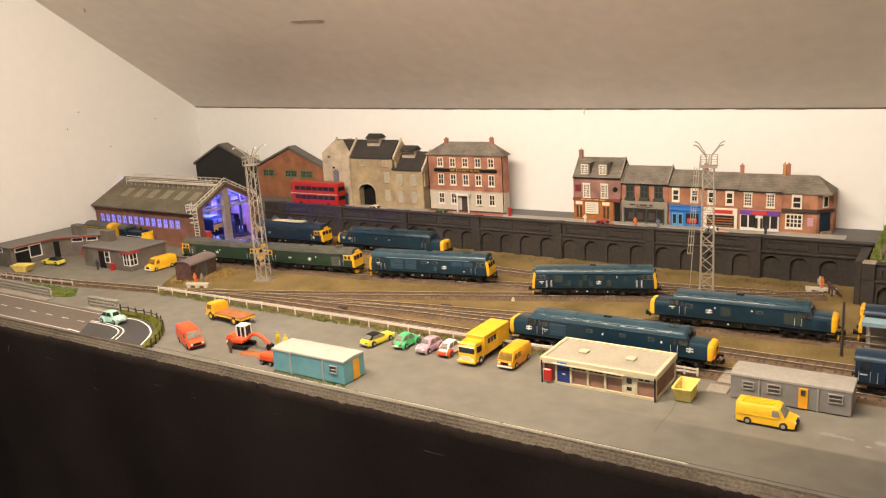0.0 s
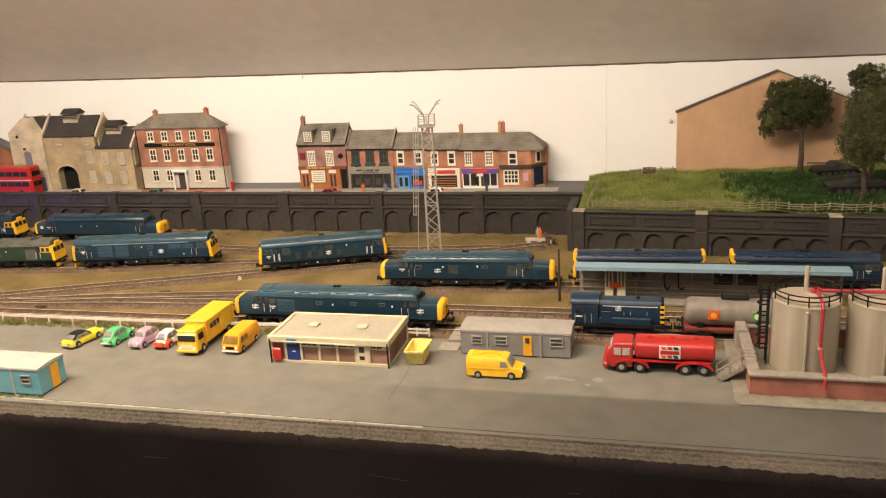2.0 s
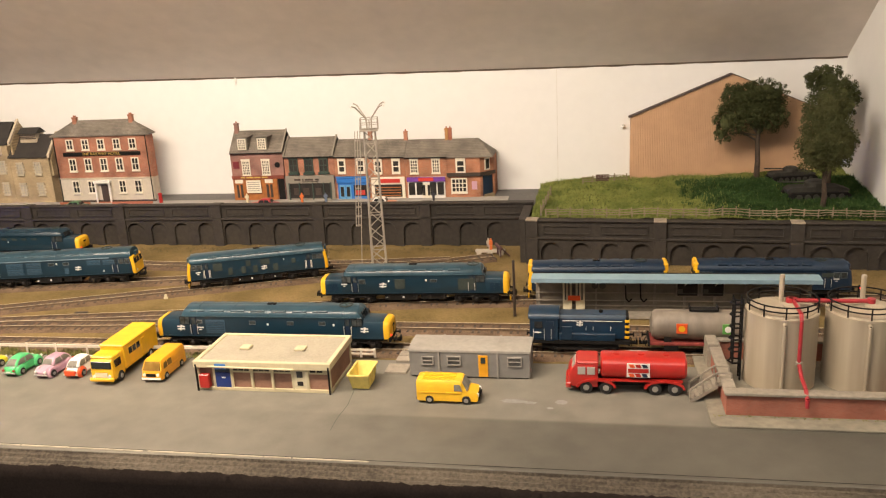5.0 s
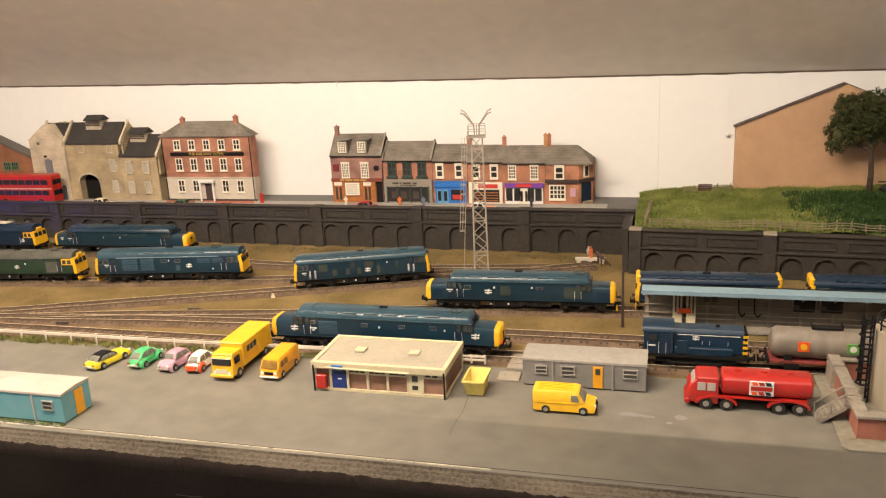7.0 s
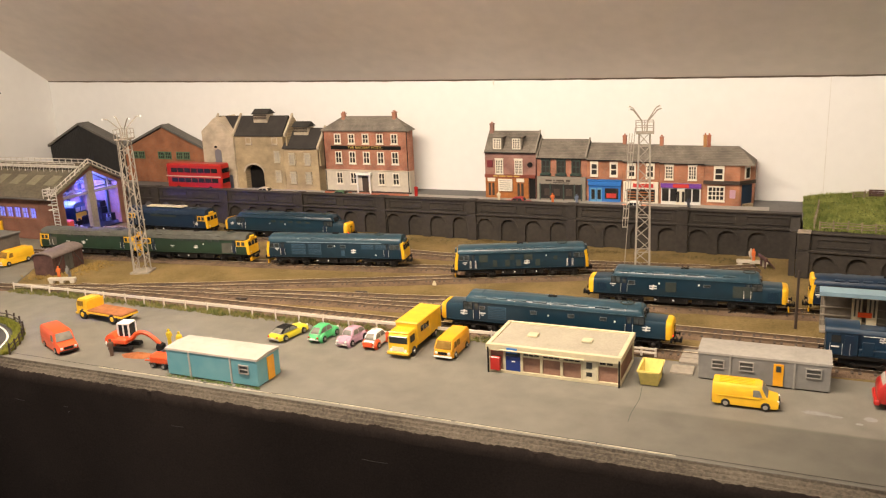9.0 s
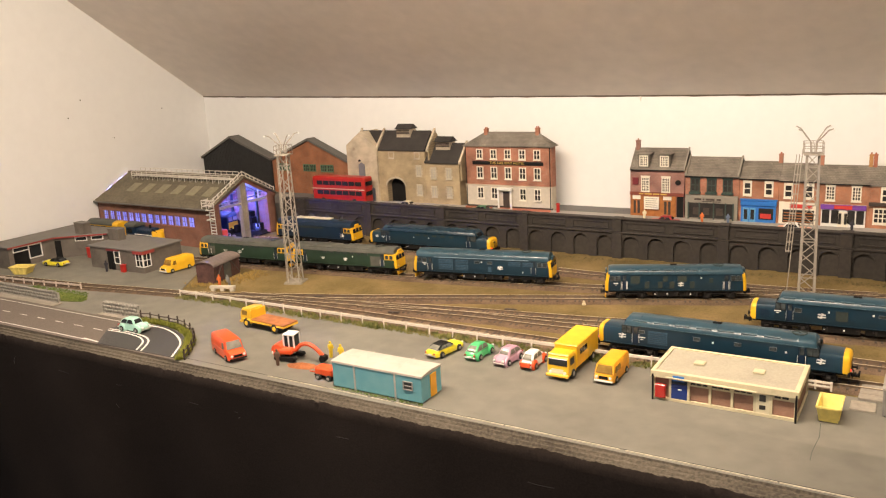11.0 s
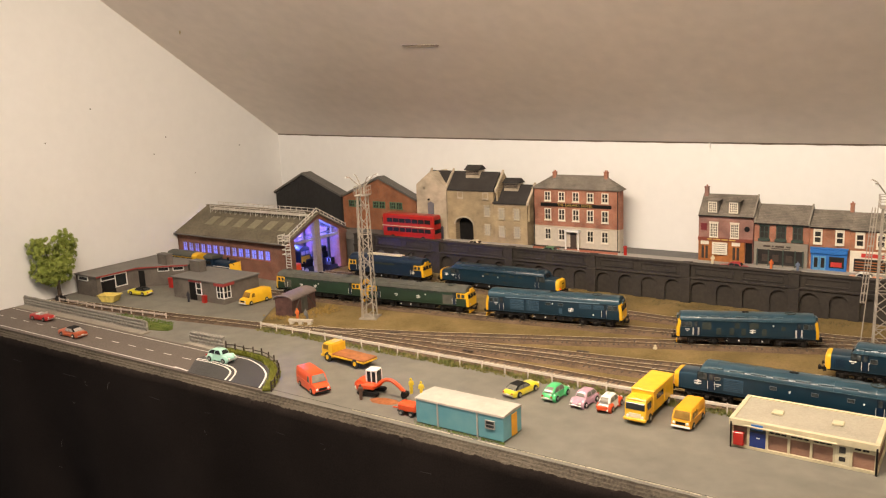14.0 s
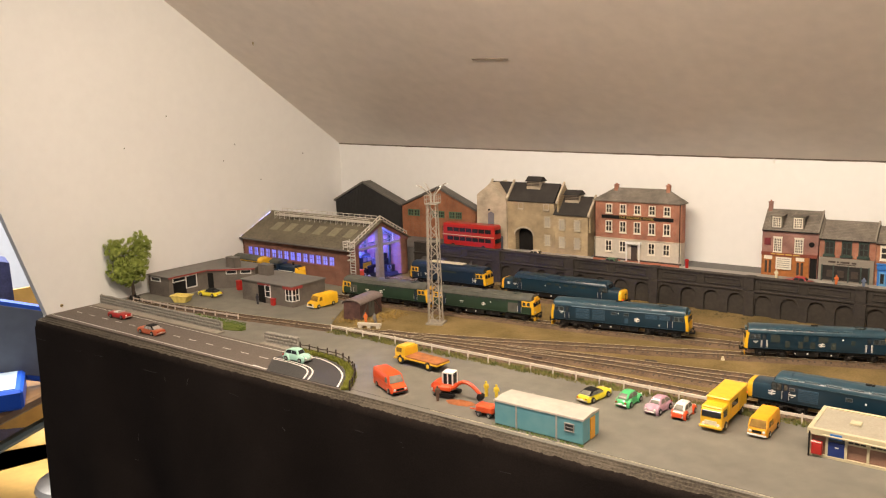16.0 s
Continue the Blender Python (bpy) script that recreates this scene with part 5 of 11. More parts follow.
def van(label, m, paint, L=0.032, W=0.0132, H=0.0138, bonnet=0.004, glass=GLASS, ribs=0, bumper=HUB, sidewin=1, group="model vans"):
    v = thing("van", label, "van", m, group)
    h, hw = L / 2, W / 2
    zb = H * 0.55

    def rr(x, f, z0, z1):
        return [(x, -hw * f, z0), (x, -hw * f, z1 * 0.62), (x, -hw * f * 0.93, z1 * 0.90), (x, -hw * f * 0.78, z1), (x, hw * f * 0.78, z1), (x, hw * f * 0.93, z1 * 0.90), (x, hw * f, z1 * 0.62), (x, hw * f, z0)]
    part("body", M().loft([rr(-h, 0.95, 0.0020, H * 0.985), rr(-h + 0.0012, 1, 0.0016, H), rr(h - bonnet - 0.0055, 1, 0.0016, H), rr(h - bonnet - 0.0035, 0.99, 0.0016, H * 0.96)]), paint, v, smooth=35)
    part("bonnet", M().loft([ringbox(h - bonnet - 0.0036, hw * 0.985, 0.0016, zb + 0.0006, 0.9), ringbox(h - 0.0010, hw * 0.95, 0.0016, zb * (0.86 if bonnet > 0.002 else 1.0), 0.88), ringbox(h, hw * 0.90, 0.0022, zb * 0.74, 0.88)]), paint, v, smooth=40)
    q = [(h - bonnet - 0.0005, -hw * 0.90, zb), (h - bonnet - 0.0005, hw * 0.90, zb), (h - bonnet - 0.0035, hw * 0.78, H * 0.93), (h - bonnet - 0.0035, -hw * 0.78, H * 0.93)]
    part("cab", M().loft([[(h - bonnet - 0.0040, -hw * 0.96, zb - 0.0004), (h - bonnet - 0.0006, -hw * 0.95, zb - 0.0004), (h - bonnet - 0.0006, hw * 0.95, zb - 0.0004), (h - bonnet - 0.0040, hw * 0.96, zb - 0.0004)], [(h - bonnet - 0.0042, -hw * 0.84, H * 0.955), (h - bonnet - 0.0036, -hw * 0.82, H * 0.955), (h - bonnet - 0.0036, hw * 0.82, H * 0.955), (h - bonnet - 0.0042, hw * 0.84, H * 0.955)]]), paint, v)
    panel4("windscreen", q, 0.0006, 0.0004, glass, v)
    for s in (-1, 1):
        x1 = h - bonnet - 0.0030
        for k in range(sidewin):
            xa, xb = x1 - 0.0052 * k - 0.0044, x1 - 0.0052 * k
            part("side_window", M().loft([[(xa, s * hw * 0.985, zb + 0.0004), (xb, s * hw * 0.985, zb + 0.0004), (xb - 0.0014 * (k == 0), s * hw * 0.945, H * 0.86), (xa, s * hw * 0.945, H * 0.86)], [(xa, s * hw * 1.02, zb + 0.0004), (xb, s * hw * 1.02, zb + 0.0004), (xb - 0.0014 * (k == 0), s * hw * 0.975, H * 0.86), (xa, s * hw * 0.975, H * 0.86)]]), glass, v)
        part("headlamp", M().lathe((h - 0.0004, s * hw * 0.66, 0.0048), [(0.0010, -0.0003), (0.0010, 0.0005), (0.0005, 0.0008)], 10, "x"), WHT, v)
        part("tail_lamp", M().box(-h - 0.0002, -h + 0.0004, s * hw * 0.8 - 0.0005, s * hw * 0.8 + 0.0005, 0.0036, 0.0060), REDP, v)
        part("body_crease", M().box(-h + 0.002, h - bonnet - 0.004, s * hw - 0.0003, s * hw + 0.00025, zb - 0.0009, zb - 0.0004), paint, v)
    for k in range(ribs):
        y = -hw * 0.6 + hw * 1.2 * k / max(1, ribs - 1)
        part("roof_rib", M().box(-h + 0.003, h - bonnet - 0.007, y - 0.0003, y + 0.0003, H - 0.0001, H + 0.0004), paint, v)
    part("bumper", M().box(h - 0.0003, h + 0.0006, -hw * 0.92, hw * 0.92, 0.0020, 0.0031), bumper, v, bevel=0.0002)
    part("bumper", M().box(-h - 0.0004, -h + 0.0003, -hw * 0.92, hw * 0.92, 0.0020, 0.0030), bumper, v, bevel=0.0002)
    part("grille", M().box(h - 0.0002, h + 0.0003, -hw * 0.45, hw * 0.45, 0.0038, 0.0056), BLACK, v)
    wheels(v, (-L * 0.29, L * 0.31), hw * 0.88, 0.0024)
    return v


van("yellow panel van with windscreen visor parked by the hut", put(-0.2635, 0.4855, 270), ORYEL, 0.0300, 0.0130, 0.0126, bonnet=0.0004, bumper=WHT, sidewin=2, glass=AMBERGLASS)
van("yellow panel van standing in the yard", put(-0.0870, 0.4630, 0), CARYEL, 0.0325, 0.0130, 0.0128, bonnet=0.0050, ribs=5, bumper=BLACK, glass=MIDGLASS)
van("yellow panel van beside the offices", put(-0.7590, 0.5745, -95), CARYEL, 0.0340, 0.0132, 0.0140, bonnet=0.0045, ribs=3, bumper=WHT, sidewin=1, glass=AMBERGLASS)
van("orange panel van parked by the road", put(-0.5237, 0.4146, -24), ORANGE, 0.0352, 0.0136, 0.0146, bonnet=0.0050, bumper=BLACK, glass=MIDGLASS)

# yellow box lorry
v = thing("lorry", "yellow crew lorry with a tall windowed box body", "lorry", put(-0.2915, 0.4905, 270) @ Matrix.Diagonal((0.95, 0.97, 0.97, 1)))
part("chassis", M().box(-0.026, 0.024, -0.0050, 0.0050, 0.0028, 0.0046), BLACK, v)
part("cab", M().loft([ringbox(0.0130, 0.0076, 0.0030, 0.0164, 0.94), ringbox(0.0240, 0.0076, 0.0030, 0.0162, 0.94), ringbox(0.0256, 0.0073, 0.0034, 0.0152, 0.93)]), CARYEL, v, bevel=0.0004, smooth=30)
part("cab_roof", M().box(0.0128, 0.0246, -0.0072, 0.0072, 0.0160, 0.0174), CARYEL, v, bevel=0.0006)
part("windscreen", M().box(0.0246, 0.0259, -0.0066, 0.0066, 0.0100, 0.0148), GLASS, v, bevel=0.0003)
for s in (-1, 1):
    part("side_window", M().box(0.0168, 0.0232, s * 0.0076 - 0.0003, s * 0.0076 + 0.0003, 0.0104, 0.0148), GLASS, v)
    part("headlamp", M().lathe((0.0262, s * 0.0050, 0.0056), [(0.0010, -0.0003), (0.0010, 0.0006)], 10, "x"), WHT, v)
part("bumper", M().box(0.0255, 0.0276, -0.0078, 0.0078, 0.0026, 0.0048), CARYEL, v, bevel=0.0005)
part("grille", M().box(0.0262, 0.0268, -0.0040, 0.0040, 0.0052, 0.0080), CREAM, v)
part("box_body", M().box(-0.0270, 0.0124, -0.0080, 0.0080, 0.0046, 0.0196), CARYEL, v, bevel=0.0006)
part("roof_cap", M().box(-0.0274, 0.0128, -0.0083, 0.0083, 0.0190, 0.0202), CARYEL, v, bevel=0.0005)
for s in (-1, 1):
    for x in (0.0040, -0.0005, -0.0050):
        part("side_window", M().box(x, x + 0.0034, s * 0.0080 - 0.0003, s * 0.0080 + 0.0003, 0.0126, 0.0164), GLASS, v)
    part("side_door", M().box(-0.0110, -0.0072, s * 0.0080 - 0.0003, s * 0.0080 + 0.0004, 0.0060, 0.0172), CARYEL, v, bevel=0.0003)
wheels(v, (0.0185, -0.0165), 0.0068, 0.0033, 0.0028)
# yellow flatbed
v = thing("flatbed_lorry", "yellow flatbed lorry with rusty brown deck", "lorry", put(-0.5390, 0.4712, 175) @ Matrix.Diagonal((0.93, 0.96, 1.0, 1)))
part("chassis", M().box(-0.026, 0.024, -0.0045, 0.0045, 0.0040, 0.0056), BLACK, v)
part("cab", M().loft([ringbox(0.0120, 0.0074, 0.0036, 0.0160, 0.90), ringbox(0.0225, 0.0074, 0.0036, 0.0155, 0.90), ringbox(0.0252, 0.0070, 0.0040, 0.0120, 0.92)]), CARYEL, v, bevel=0.0005, smooth=30)
part("windscreen", M().loft([[(0.0258, -0.0060, 0.0098), (0.0258, 0.0060, 0.0098), (0.0238, 0.0058, 0.0144), (0.0238, -0.0058, 0.0144)], [(0.0246, -0.0060, 0.0098), (0.0246, 0.0060, 0.0098), (0.0226, 0.0058, 0.0144), (0.0226, -0.0058, 0.0144)]]), PALEGLASS, v)
for s in (-1, 1):
    part("side_window", M().box(0.0160, 0.0222, s * 0.0073 - 0.0004, s * 0.0073 + 0.0004, 0.0104, 0.0140), AMBERGLASS, v)
    part("mudguard", M().box(0.0130, 0.0215, s * 0.0070 - 0.0012, s * 0.0070 + 0.0012, 0.0062, 0.0078), CARYEL, v, bevel=0.0004)
part("bumper", M().box(0.0240, 0.0264, -0.0078, 0.0078, 0.0034, 0.0052), CARYEL, v, bevel=0.0005)
part("deck", M().box(-0.0280, 0.0112, -0.0080, 0.0080, 0.0068, 0.0082), RUST, v, bevel=0.0002)
part("deck_frame", M().box(-0.0282, 0.0114, -0.0082, 0.0082, 0.0056, 0.0070), CARYEL, v, bevel=0.0002)
part("headboard", M().box(0.0106, 0.0116, -0.0080, 0.0080, 0.0068, 0.0150), CARYEL, v, bevel=0.0002)
wheels(v, (0.0172, -0.0170), 0.0070, 0.0041, 0.0026, hub=CARYEL)
part("fuel_tank", M().box(-0.0040, 0.0050, -0.0072, -0.0040, 0.0026, 0.0056), BLACK, v, bevel=0.0004)
part("prop_shaft", M().tube((-0.017, 0, 0.0038), (0.016, 0, 0.0038), 0.0008), BLACK, v)
# red road tanker
v = thing("road_tanker", "red eight-wheeled road tanker with a striped badge", "tanker lorry", put(0.0045, 0.4830, 180) @ Matrix.Diagonal((1.06, 1.06, 1.06, 1)))
part("chassis", M().box(-0.028, 0.022, -0.0044, 0.0044, 0.0032, 0.0050), BLACK, v)
part("cab", M().loft([ringbox(0.0130, 0.0080, 0.0032, 0.0158, 0.90), ringbox(0.0235, 0.0080, 0.0032, 0.0154, 0.90), ringbox(0.0272, 0.0076, 0.0038, 0.0112, 0.94), ringbox(0.0278, 0.0070, 0.0042, 0.0100, 0.94)]), REDP, v, bevel=0.0005, smooth=30)
part("cab_roof", M().box(0.0128, 0.0238, -0.0074, 0.0074, 0.0150, 0.0166), REDP, v, bevel=0.0007)
part("windscreen", M().loft([[(0.0274, -0.0066, 0.0102), (0.0274, 0.0066, 0.0102), (0.0246, 0.0064, 0.0148), (0.0246, -0.0064, 0.0148)], [(0.0260, -0.0066, 0.0102), (0.0260, 0.0066, 0.0102), (0.0232, 0.0064, 0.0148), (0.0232, -0.0064, 0.0148)]]), PALEGLASS, v)
for s in (-1, 1):
    for x in (0.0192, 0.0146):
        part("side_window", M().box(x, x + 0.0038, s * 0.0079 - 0.0004, s * 0.0079 + 0.0004, 0.0102, 0.0140), PALEGLASS, v)
    part("side_skirt", M().box(-0.0275, 0.0110, s * 0.0070 - 0.0012, s * 0.0070 + 0.0012, 0.0068, 0.0076), REDP, v)
    for xc in (0.0140, -0.0190):
        part("mudguard", M().loft([[(xc + 0.0098 * math.cos(math.pi * k / 8), s * 0.0078 - 0.0012, 0.0036 + 0.0044 * math.sin(math.pi * k / 8)), (xc + 0.0098 * math.cos(math.pi * k / 8), s * 0.0078 + 0.0012, 0.0036 + 0.0044 * math.sin(math.pi * k / 8)), (xc + 0.0088 * math.cos(math.pi * k / 8), s * 0.0078 + 0.0012, 0.0034 + 0.0036 * math.sin(math.pi * k / 8)), (xc + 0.0088 * math.cos(math.pi * k / 8), s * 0.0078 - 0.0012, 0.0034 + 0.0036 * math.sin(math.pi * k / 8))] for k in range(9)]), REDP, v)
part("bumper", M().box(0.0262, 0.0290, -0.0082, 0.0082, 0.0026, 0.0054), REDP, v, bevel=0.0006)
tank_ring = [(math.cos(2 * math.pi * k / 24), math.sin(2 * math.pi * k / 24)) for k in range(24)]
part("tank", M().loft([[(x, 0.0082 * f * math.copysign(abs(a) ** 0.7, a), 0.0128 + 0.0056 * f * math.copysign(abs(b) ** 0.7, b)) for a, b in tank_ring] for x, f in ((-0.0295, 0.86), (-0.0285, 1), (0.0110, 1), (0.0118, 0.86))]), REDP, v, smooth=40)
for x in (-0.020, -0.008, 0.004):
    part("manhole", M().lathe((x, 0, 0.0180), [(0.0018, 0), (0.0018, 0.0007), (0.0012, 0.0009)], 12), REDP, v)
for s in (-1, 1):
    b = part("badge", M().box(-0.0118, -0.0008, s * 0.0083 - 0.0003, s * 0.0083 + 0.0003, 0.0094, 0.0166), WHT, v, "white badge with red and blue bars")
    for k, mt in enumerate((DKBLUE, REDP, ORBADGE)):
        for z in (0.0146, 0.0097):
            part("badge_bar", M().prism([(-0.0110 + 0.0031 * k, z), (-0.0086 + 0.0031 * k, z), (-0.0078 + 0.0031 * k, z + 0.0017), (-0.0102 + 0.0031 * k, z + 0.0017)], s * 0.0086 - 0.0002, s * 0.0086 + 0.0002), mt, b)
    part("badge_word", M().box(-0.0112, -0.0014, s * 0.0086 - 0.0002, s * 0.0086 + 0.0002, 0.0119, 0.0140), REDP, b)
wheels(v, (0.0188, 0.0092, -0.0145, -0.0238), 0.0070, 0.0033, 0.0030)
# double-decker bus
v = thing("double_decker_bus", "red double-decker bus with a cream band on the street", "bus", put(-0.7150, 0.799, 180, 0.0312) @ Matrix.Diagonal((1.17, 1.05, 1.10, 1)))
part("body", M().box(-0.034, 0.034, -0.0082, 0.0082, 0.0018, 0.0300), REDP, v, bevel=0.0016, smooth=30)
for s in (-1, 1):
    part("band", M().box(-0.0338, 0.0338, s * 0.0083 - 0.0002, s * 0.0083 + 0.0002, 0.0163, 0.0172), CREAM, v, "cream band")
    for k in range(7):
        for z in (0.0104, 0.0208):
            part("side_window", M().box(-0.0300 + 0.0083 * k, -0.0226 + 0.0083 * k, s * 0.0083 - 0.0002, s * 0.0083 + 0.0002, z, z + 0.0046), GLASS, v)
for z in (0.0100, 0.0206):
    part("windscreen", M().box(0.0338, 0.0343, -0.0070, 0.0070, z, z + 0.0050), GLASS, v)
    part("rear_window", M().box(-0.0343, -0.0338, -0.0060, 0.0060, z, z + 0.0046), GLASS, v)
wheels(v, (0.020, -0.020), 0.0074, 0.0034, 0.0024)
# excavator
v = thing("mini_excavator", "orange-red tracked excavator with a white cab and folded boom", "excavator", put(-0.4775, 0.4272, 10) @ Matrix.Diagonal((1.1, 1.1, 1.1, 1)))
for s in (-1, 1):
    part("track", M().loft([[(x, s * 0.0052 - 0.0016, z), (x, s * 0.0052 + 0.0016, z)] + [] for x, z in ((-0.0070, 0.0008), (-0.0078, 0.0018), (-0.0070, 0.0032), (0.0070, 0.0032), (0.0078, 0.0018), (0.0070, 0.0008), (-0.0070, 0.0008))], caps=False, closed=False).box(-0.0066, 0.0066, s * 0.0052 - 0.0015, s * 0.0052 + 0.0015, 0.0009, 0.0031), BLACK, v)
part("turntable", M().lathe((0, 0, 0.0030), [(0.0036, 0), (0.0036, 0.0012)], 14), BLACK, v)
part("house", M().box(-0.0085, 0.0045, -0.0058, 0.0058, 0.0042, 0.0084), ORANGE, v, bevel=0.0010)
part("counterweight", M().lathe((-0.0062, 0, 0.0066), [(0.0010, -0.0054), (0.0040, -0.0050), (0.0044, 0), (0.0040, 0.0050), (0.0010, 0.0054)], 16, "y"), ORANGE, v, smooth=40)
part("tail_lamp", M().lathe((-0.0092, -0.0046, 0.0052), [(0.0012, -0.0003), (0.0012, 0.0004)], 10, "x"), WHT, v)
part("cab", M().box(-0.0026, 0.0046, -0.0014, 0.0056, 0.0080, 0.0160), GLASS, v, bevel=0.0005)
part("cab_roof", M().box(-0.0032, 0.0050, -0.0018, 0.0060, 0.0157, 0.0170), WHT, v, bevel=0.0005)
for x, y in ((-0.0028, -0.0014), (0.0010, -0.0014), (0.0046, -0.0014), (-0.0028, 0.0056), (0.0046, 0.0056)):
    part("cab_post", M().box(x - 0.0004, x + 0.0004, y - 0.0004, y + 0.0004, 0.0080, 0.0160), WHT, v)
part("boom", M().path([(0.0030, -0.0026, 0.0060), (0.0070, -0.0027, 0.0076), (0.0100, -0.0028, 0.0108), (0.0135, -0.0029, 0.0122), (0.0165, -0.0029, 0.0121), (0.0200, -0.0030, 0.0106)], 0.0014, 6), ORANGE, v)
part("dipper", M().path([(0.0190, -0.0030, 0.0112), (0.0225, -0.0030, 0.0086), (0.0258, -0.0030, 0.0052)], 0.0013, 6), ORANGE, v)
part("bucket", M().prism([(0.0250, 0.0062), (0.0284, 0.0052), (0.0282, 0.0022), (0.0250, 0.0010), (0.0238, 0.0034)], -0.0052, -0.0008), BLACK, v, bevel=0.0003)
part("ram", M().tube((0.0050, -0.0027, 0.0052), (0.0110, -0.0027, 0.0108), 0.0005), HUB, v)
# spoil heap, trailer
g = M()
vs, fs = [], []
for j in range(13):
    for i in range(25):
        a, r = 2 * math.pi * i / 24, j / 12
        k = 1 + 0.25 * noise.noise((math.cos(a) * 2, math.sin(a) * 2, 4))
        vs.append((0.0120 * r * k * math.cos(a), 0.0058 * r * k * math.sin(a), max(0, 0.0022 * (1 - r) + 0.0010 * noise.noise((r * 6 * math.cos(a), r * 6 * math.sin(a), 2)) * (1 - r))))
for j in range(12):
    for i in range(24):
        fs.append((j * 25 + i, j * 25 + i + 1, (j + 1) * 25 + i + 1, (j + 1) * 25 + i))
sp = thing("spoil_heap", "low heap of orange dug earth", "earth heap", put(-0.4600, 0.4195, 10))
part("earth", g.add(vs, fs), mat("orange_earth", (0.36, 0.12, 0.04), 0.95, var=0.35, s1=1200, s2=200, bump=1.0, bscale=2500), sp)
v = thing("site_trailer", "orange two-wheeled compressor trailer", "trailer", put(-0.4300, 0.4095, 2) @ Matrix.Diagonal((1.15, 1.0, 1.1, 1)))
part("body", M().box(-0.0065, 0.0065, -0.0042, 0.0042, 0.0024, 0.0078), ORANGE, v, bevel=0.0012)
part("drawbar", M().tube((-0.0060, 0, 0.0030), (-0.0120, 0, 0.0026), 0.0005), ORANGE, v)
part("frame", M().box(-0.0070, 0.0070, -0.0030, 0.0030, 0.0018, 0.0026), BLACK, v)
wheels(v, (-0.0036, 0.0036), 0.0040, 0.0018, 0.0016)
# skips
SKIPY = mat("skip_yellow", (0.74, 0.60, 0.17), 0.6, var=0.15, s1=300)
for x, y, deg, sc, lab in ((-0.1380, 0.4765, 90, 0.97, "pale yellow open rubbish skip beside the hut"), (-0.9145, 0.5040, 20, 1.12, "pale yellow ribbed skip beside the offices")):
    v = thing("skip", lab, "skip", put(x, y, deg) @ Matrix.Diagonal((sc, sc, sc * (1.2 if x > -0.5 else 0.86), 1)))
    o = [[(-0.0062, -0.0048), (0.0062, -0.0048), (0.0062, 0.0048), (-0.0062, 0.0048)], [(-0.0100, -0.0060), (0.0100, -0.0060), (0.0100, 0.0060), (-0.0100, 0.0060)]]
    rr = [[(a, b, 0.0004) for a, b in o[0]], [(a, b, 0.0085) for a, b in o[1]], [(a * 0.93, b * 0.90, 0.0085) for a, b in o[1]], [(a * 0.93, b * 0.90, 0.0014) for a, b in o[0]]]
    part("tub", M().loft(rr), SKIPY, v)
    g = M()
    for s in (-1, 1):
        g.box(-0.0100, 0.0100, s * 0.0060 - 0.0005, s * 0.0060 + 0.0005, 0.0080, 0.0088).box(s * 0.0100 - 0.0005, s * 0.0100 + 0.0005, -0.0060, 0.0060, 0.0080, 0.0088)
    part("rim", g, SKIPY, v)
    for s in (-1, 1):
        for k in (-1, 0, 1):
            part("rib", M().loft([[(k * 0.004 - 0.0004, s * 0.0048, 0.001), (k * 0.004 + 0.0004, s * 0.0048, 0.001), (k * 0.004 + 0.0004, s * 0.0053, 0.001), (k * 0.004 - 0.0004, s * 0.0053, 0.001)], [(k * 0.005 - 0.0004, s * 0.0058, 0.008), (k * 0.005 + 0.0004, s * 0.0058, 0.008), (k * 0.005 + 0.0004, s * 0.0063, 0.008), (k * 0.005 - 0.0004, s * 0.0063, 0.008)]]), SKIPY, v)
# ---- the terrace on the street ----
REDBRICK = brick_mat("red_brick", (0.37, 0.145, 0.088), (0.30, 0.112, 0.068), (0.34, 0.22, 0.155), noise_amt=0.35)
ORBRICK = brick_mat("orange_brick", (0.41, 0.165, 0.085), (0.34, 0.13, 0.066), (0.36, 0.23, 0.155), noise_amt=0.35)
BRNBRICK = brick_mat("brown_orange_brick", (0.30, 0.115, 0.052), (0.26, 0.095, 0.044), (0.25, 0.14, 0.085))
PUBBRICK = brick_mat("dull_pink_brick", (0.30, 0.15, 0.12), (0.26, 0.125, 0.10), (0.27, 0.17, 0.14))
STONE = brick_mat("tan_stone", (0.41, 0.315, 0.19), (0.36, 0.275, 0.165), (0.29, 0.22, 0.135), 0.0032, 0.0014)
PALESTONE = brick_mat("grey_tan_stone", (0.50, 0.42, 0.31), (0.46, 0.38, 0.28), (0.40, 0.33, 0.25), 0.0036, 0.0016)
MILLW = mat("mill_cream_frame", (0.46, 0.40, 0.30), 0.7, var=0.12)
SLATE = brick_mat("brown_grey_slate", (0.215, 0.185, 0.15), (0.165, 0.142, 0.115), (0.10, 0.086, 0.072), 0.0024, 0.0013, noise_amt=0.3, bump=0.6)
DARKSLATE = brick_mat("dark_slate", (0.040, 0.034, 0.030), (0.034, 0.029, 0.026), (0.02, 0.018, 0.016), 0.0016, 0.0009)
STUCCO = mat("pale_stucco", (0.52, 0.46, 0.37), 0.8, var=0.1, s1=300, s2=60)
FRAME = mat("cream_window_frame", (0.72, 0.66, 0.54), 0.55, var=0.06)
PANE = mat("dark_window_pane", (0.035, 0.032, 0.03), 0.15, var=0.3, s1=100, s2=40)
DKWOOD = mat("dark_wood", (0.045, 0.030, 0.022), 0.6, var=0.25)
OAK = mat("orange_oak", (0.33, 0.12, 0.03), 0.5, var=0.25, s1=300, s2=120)
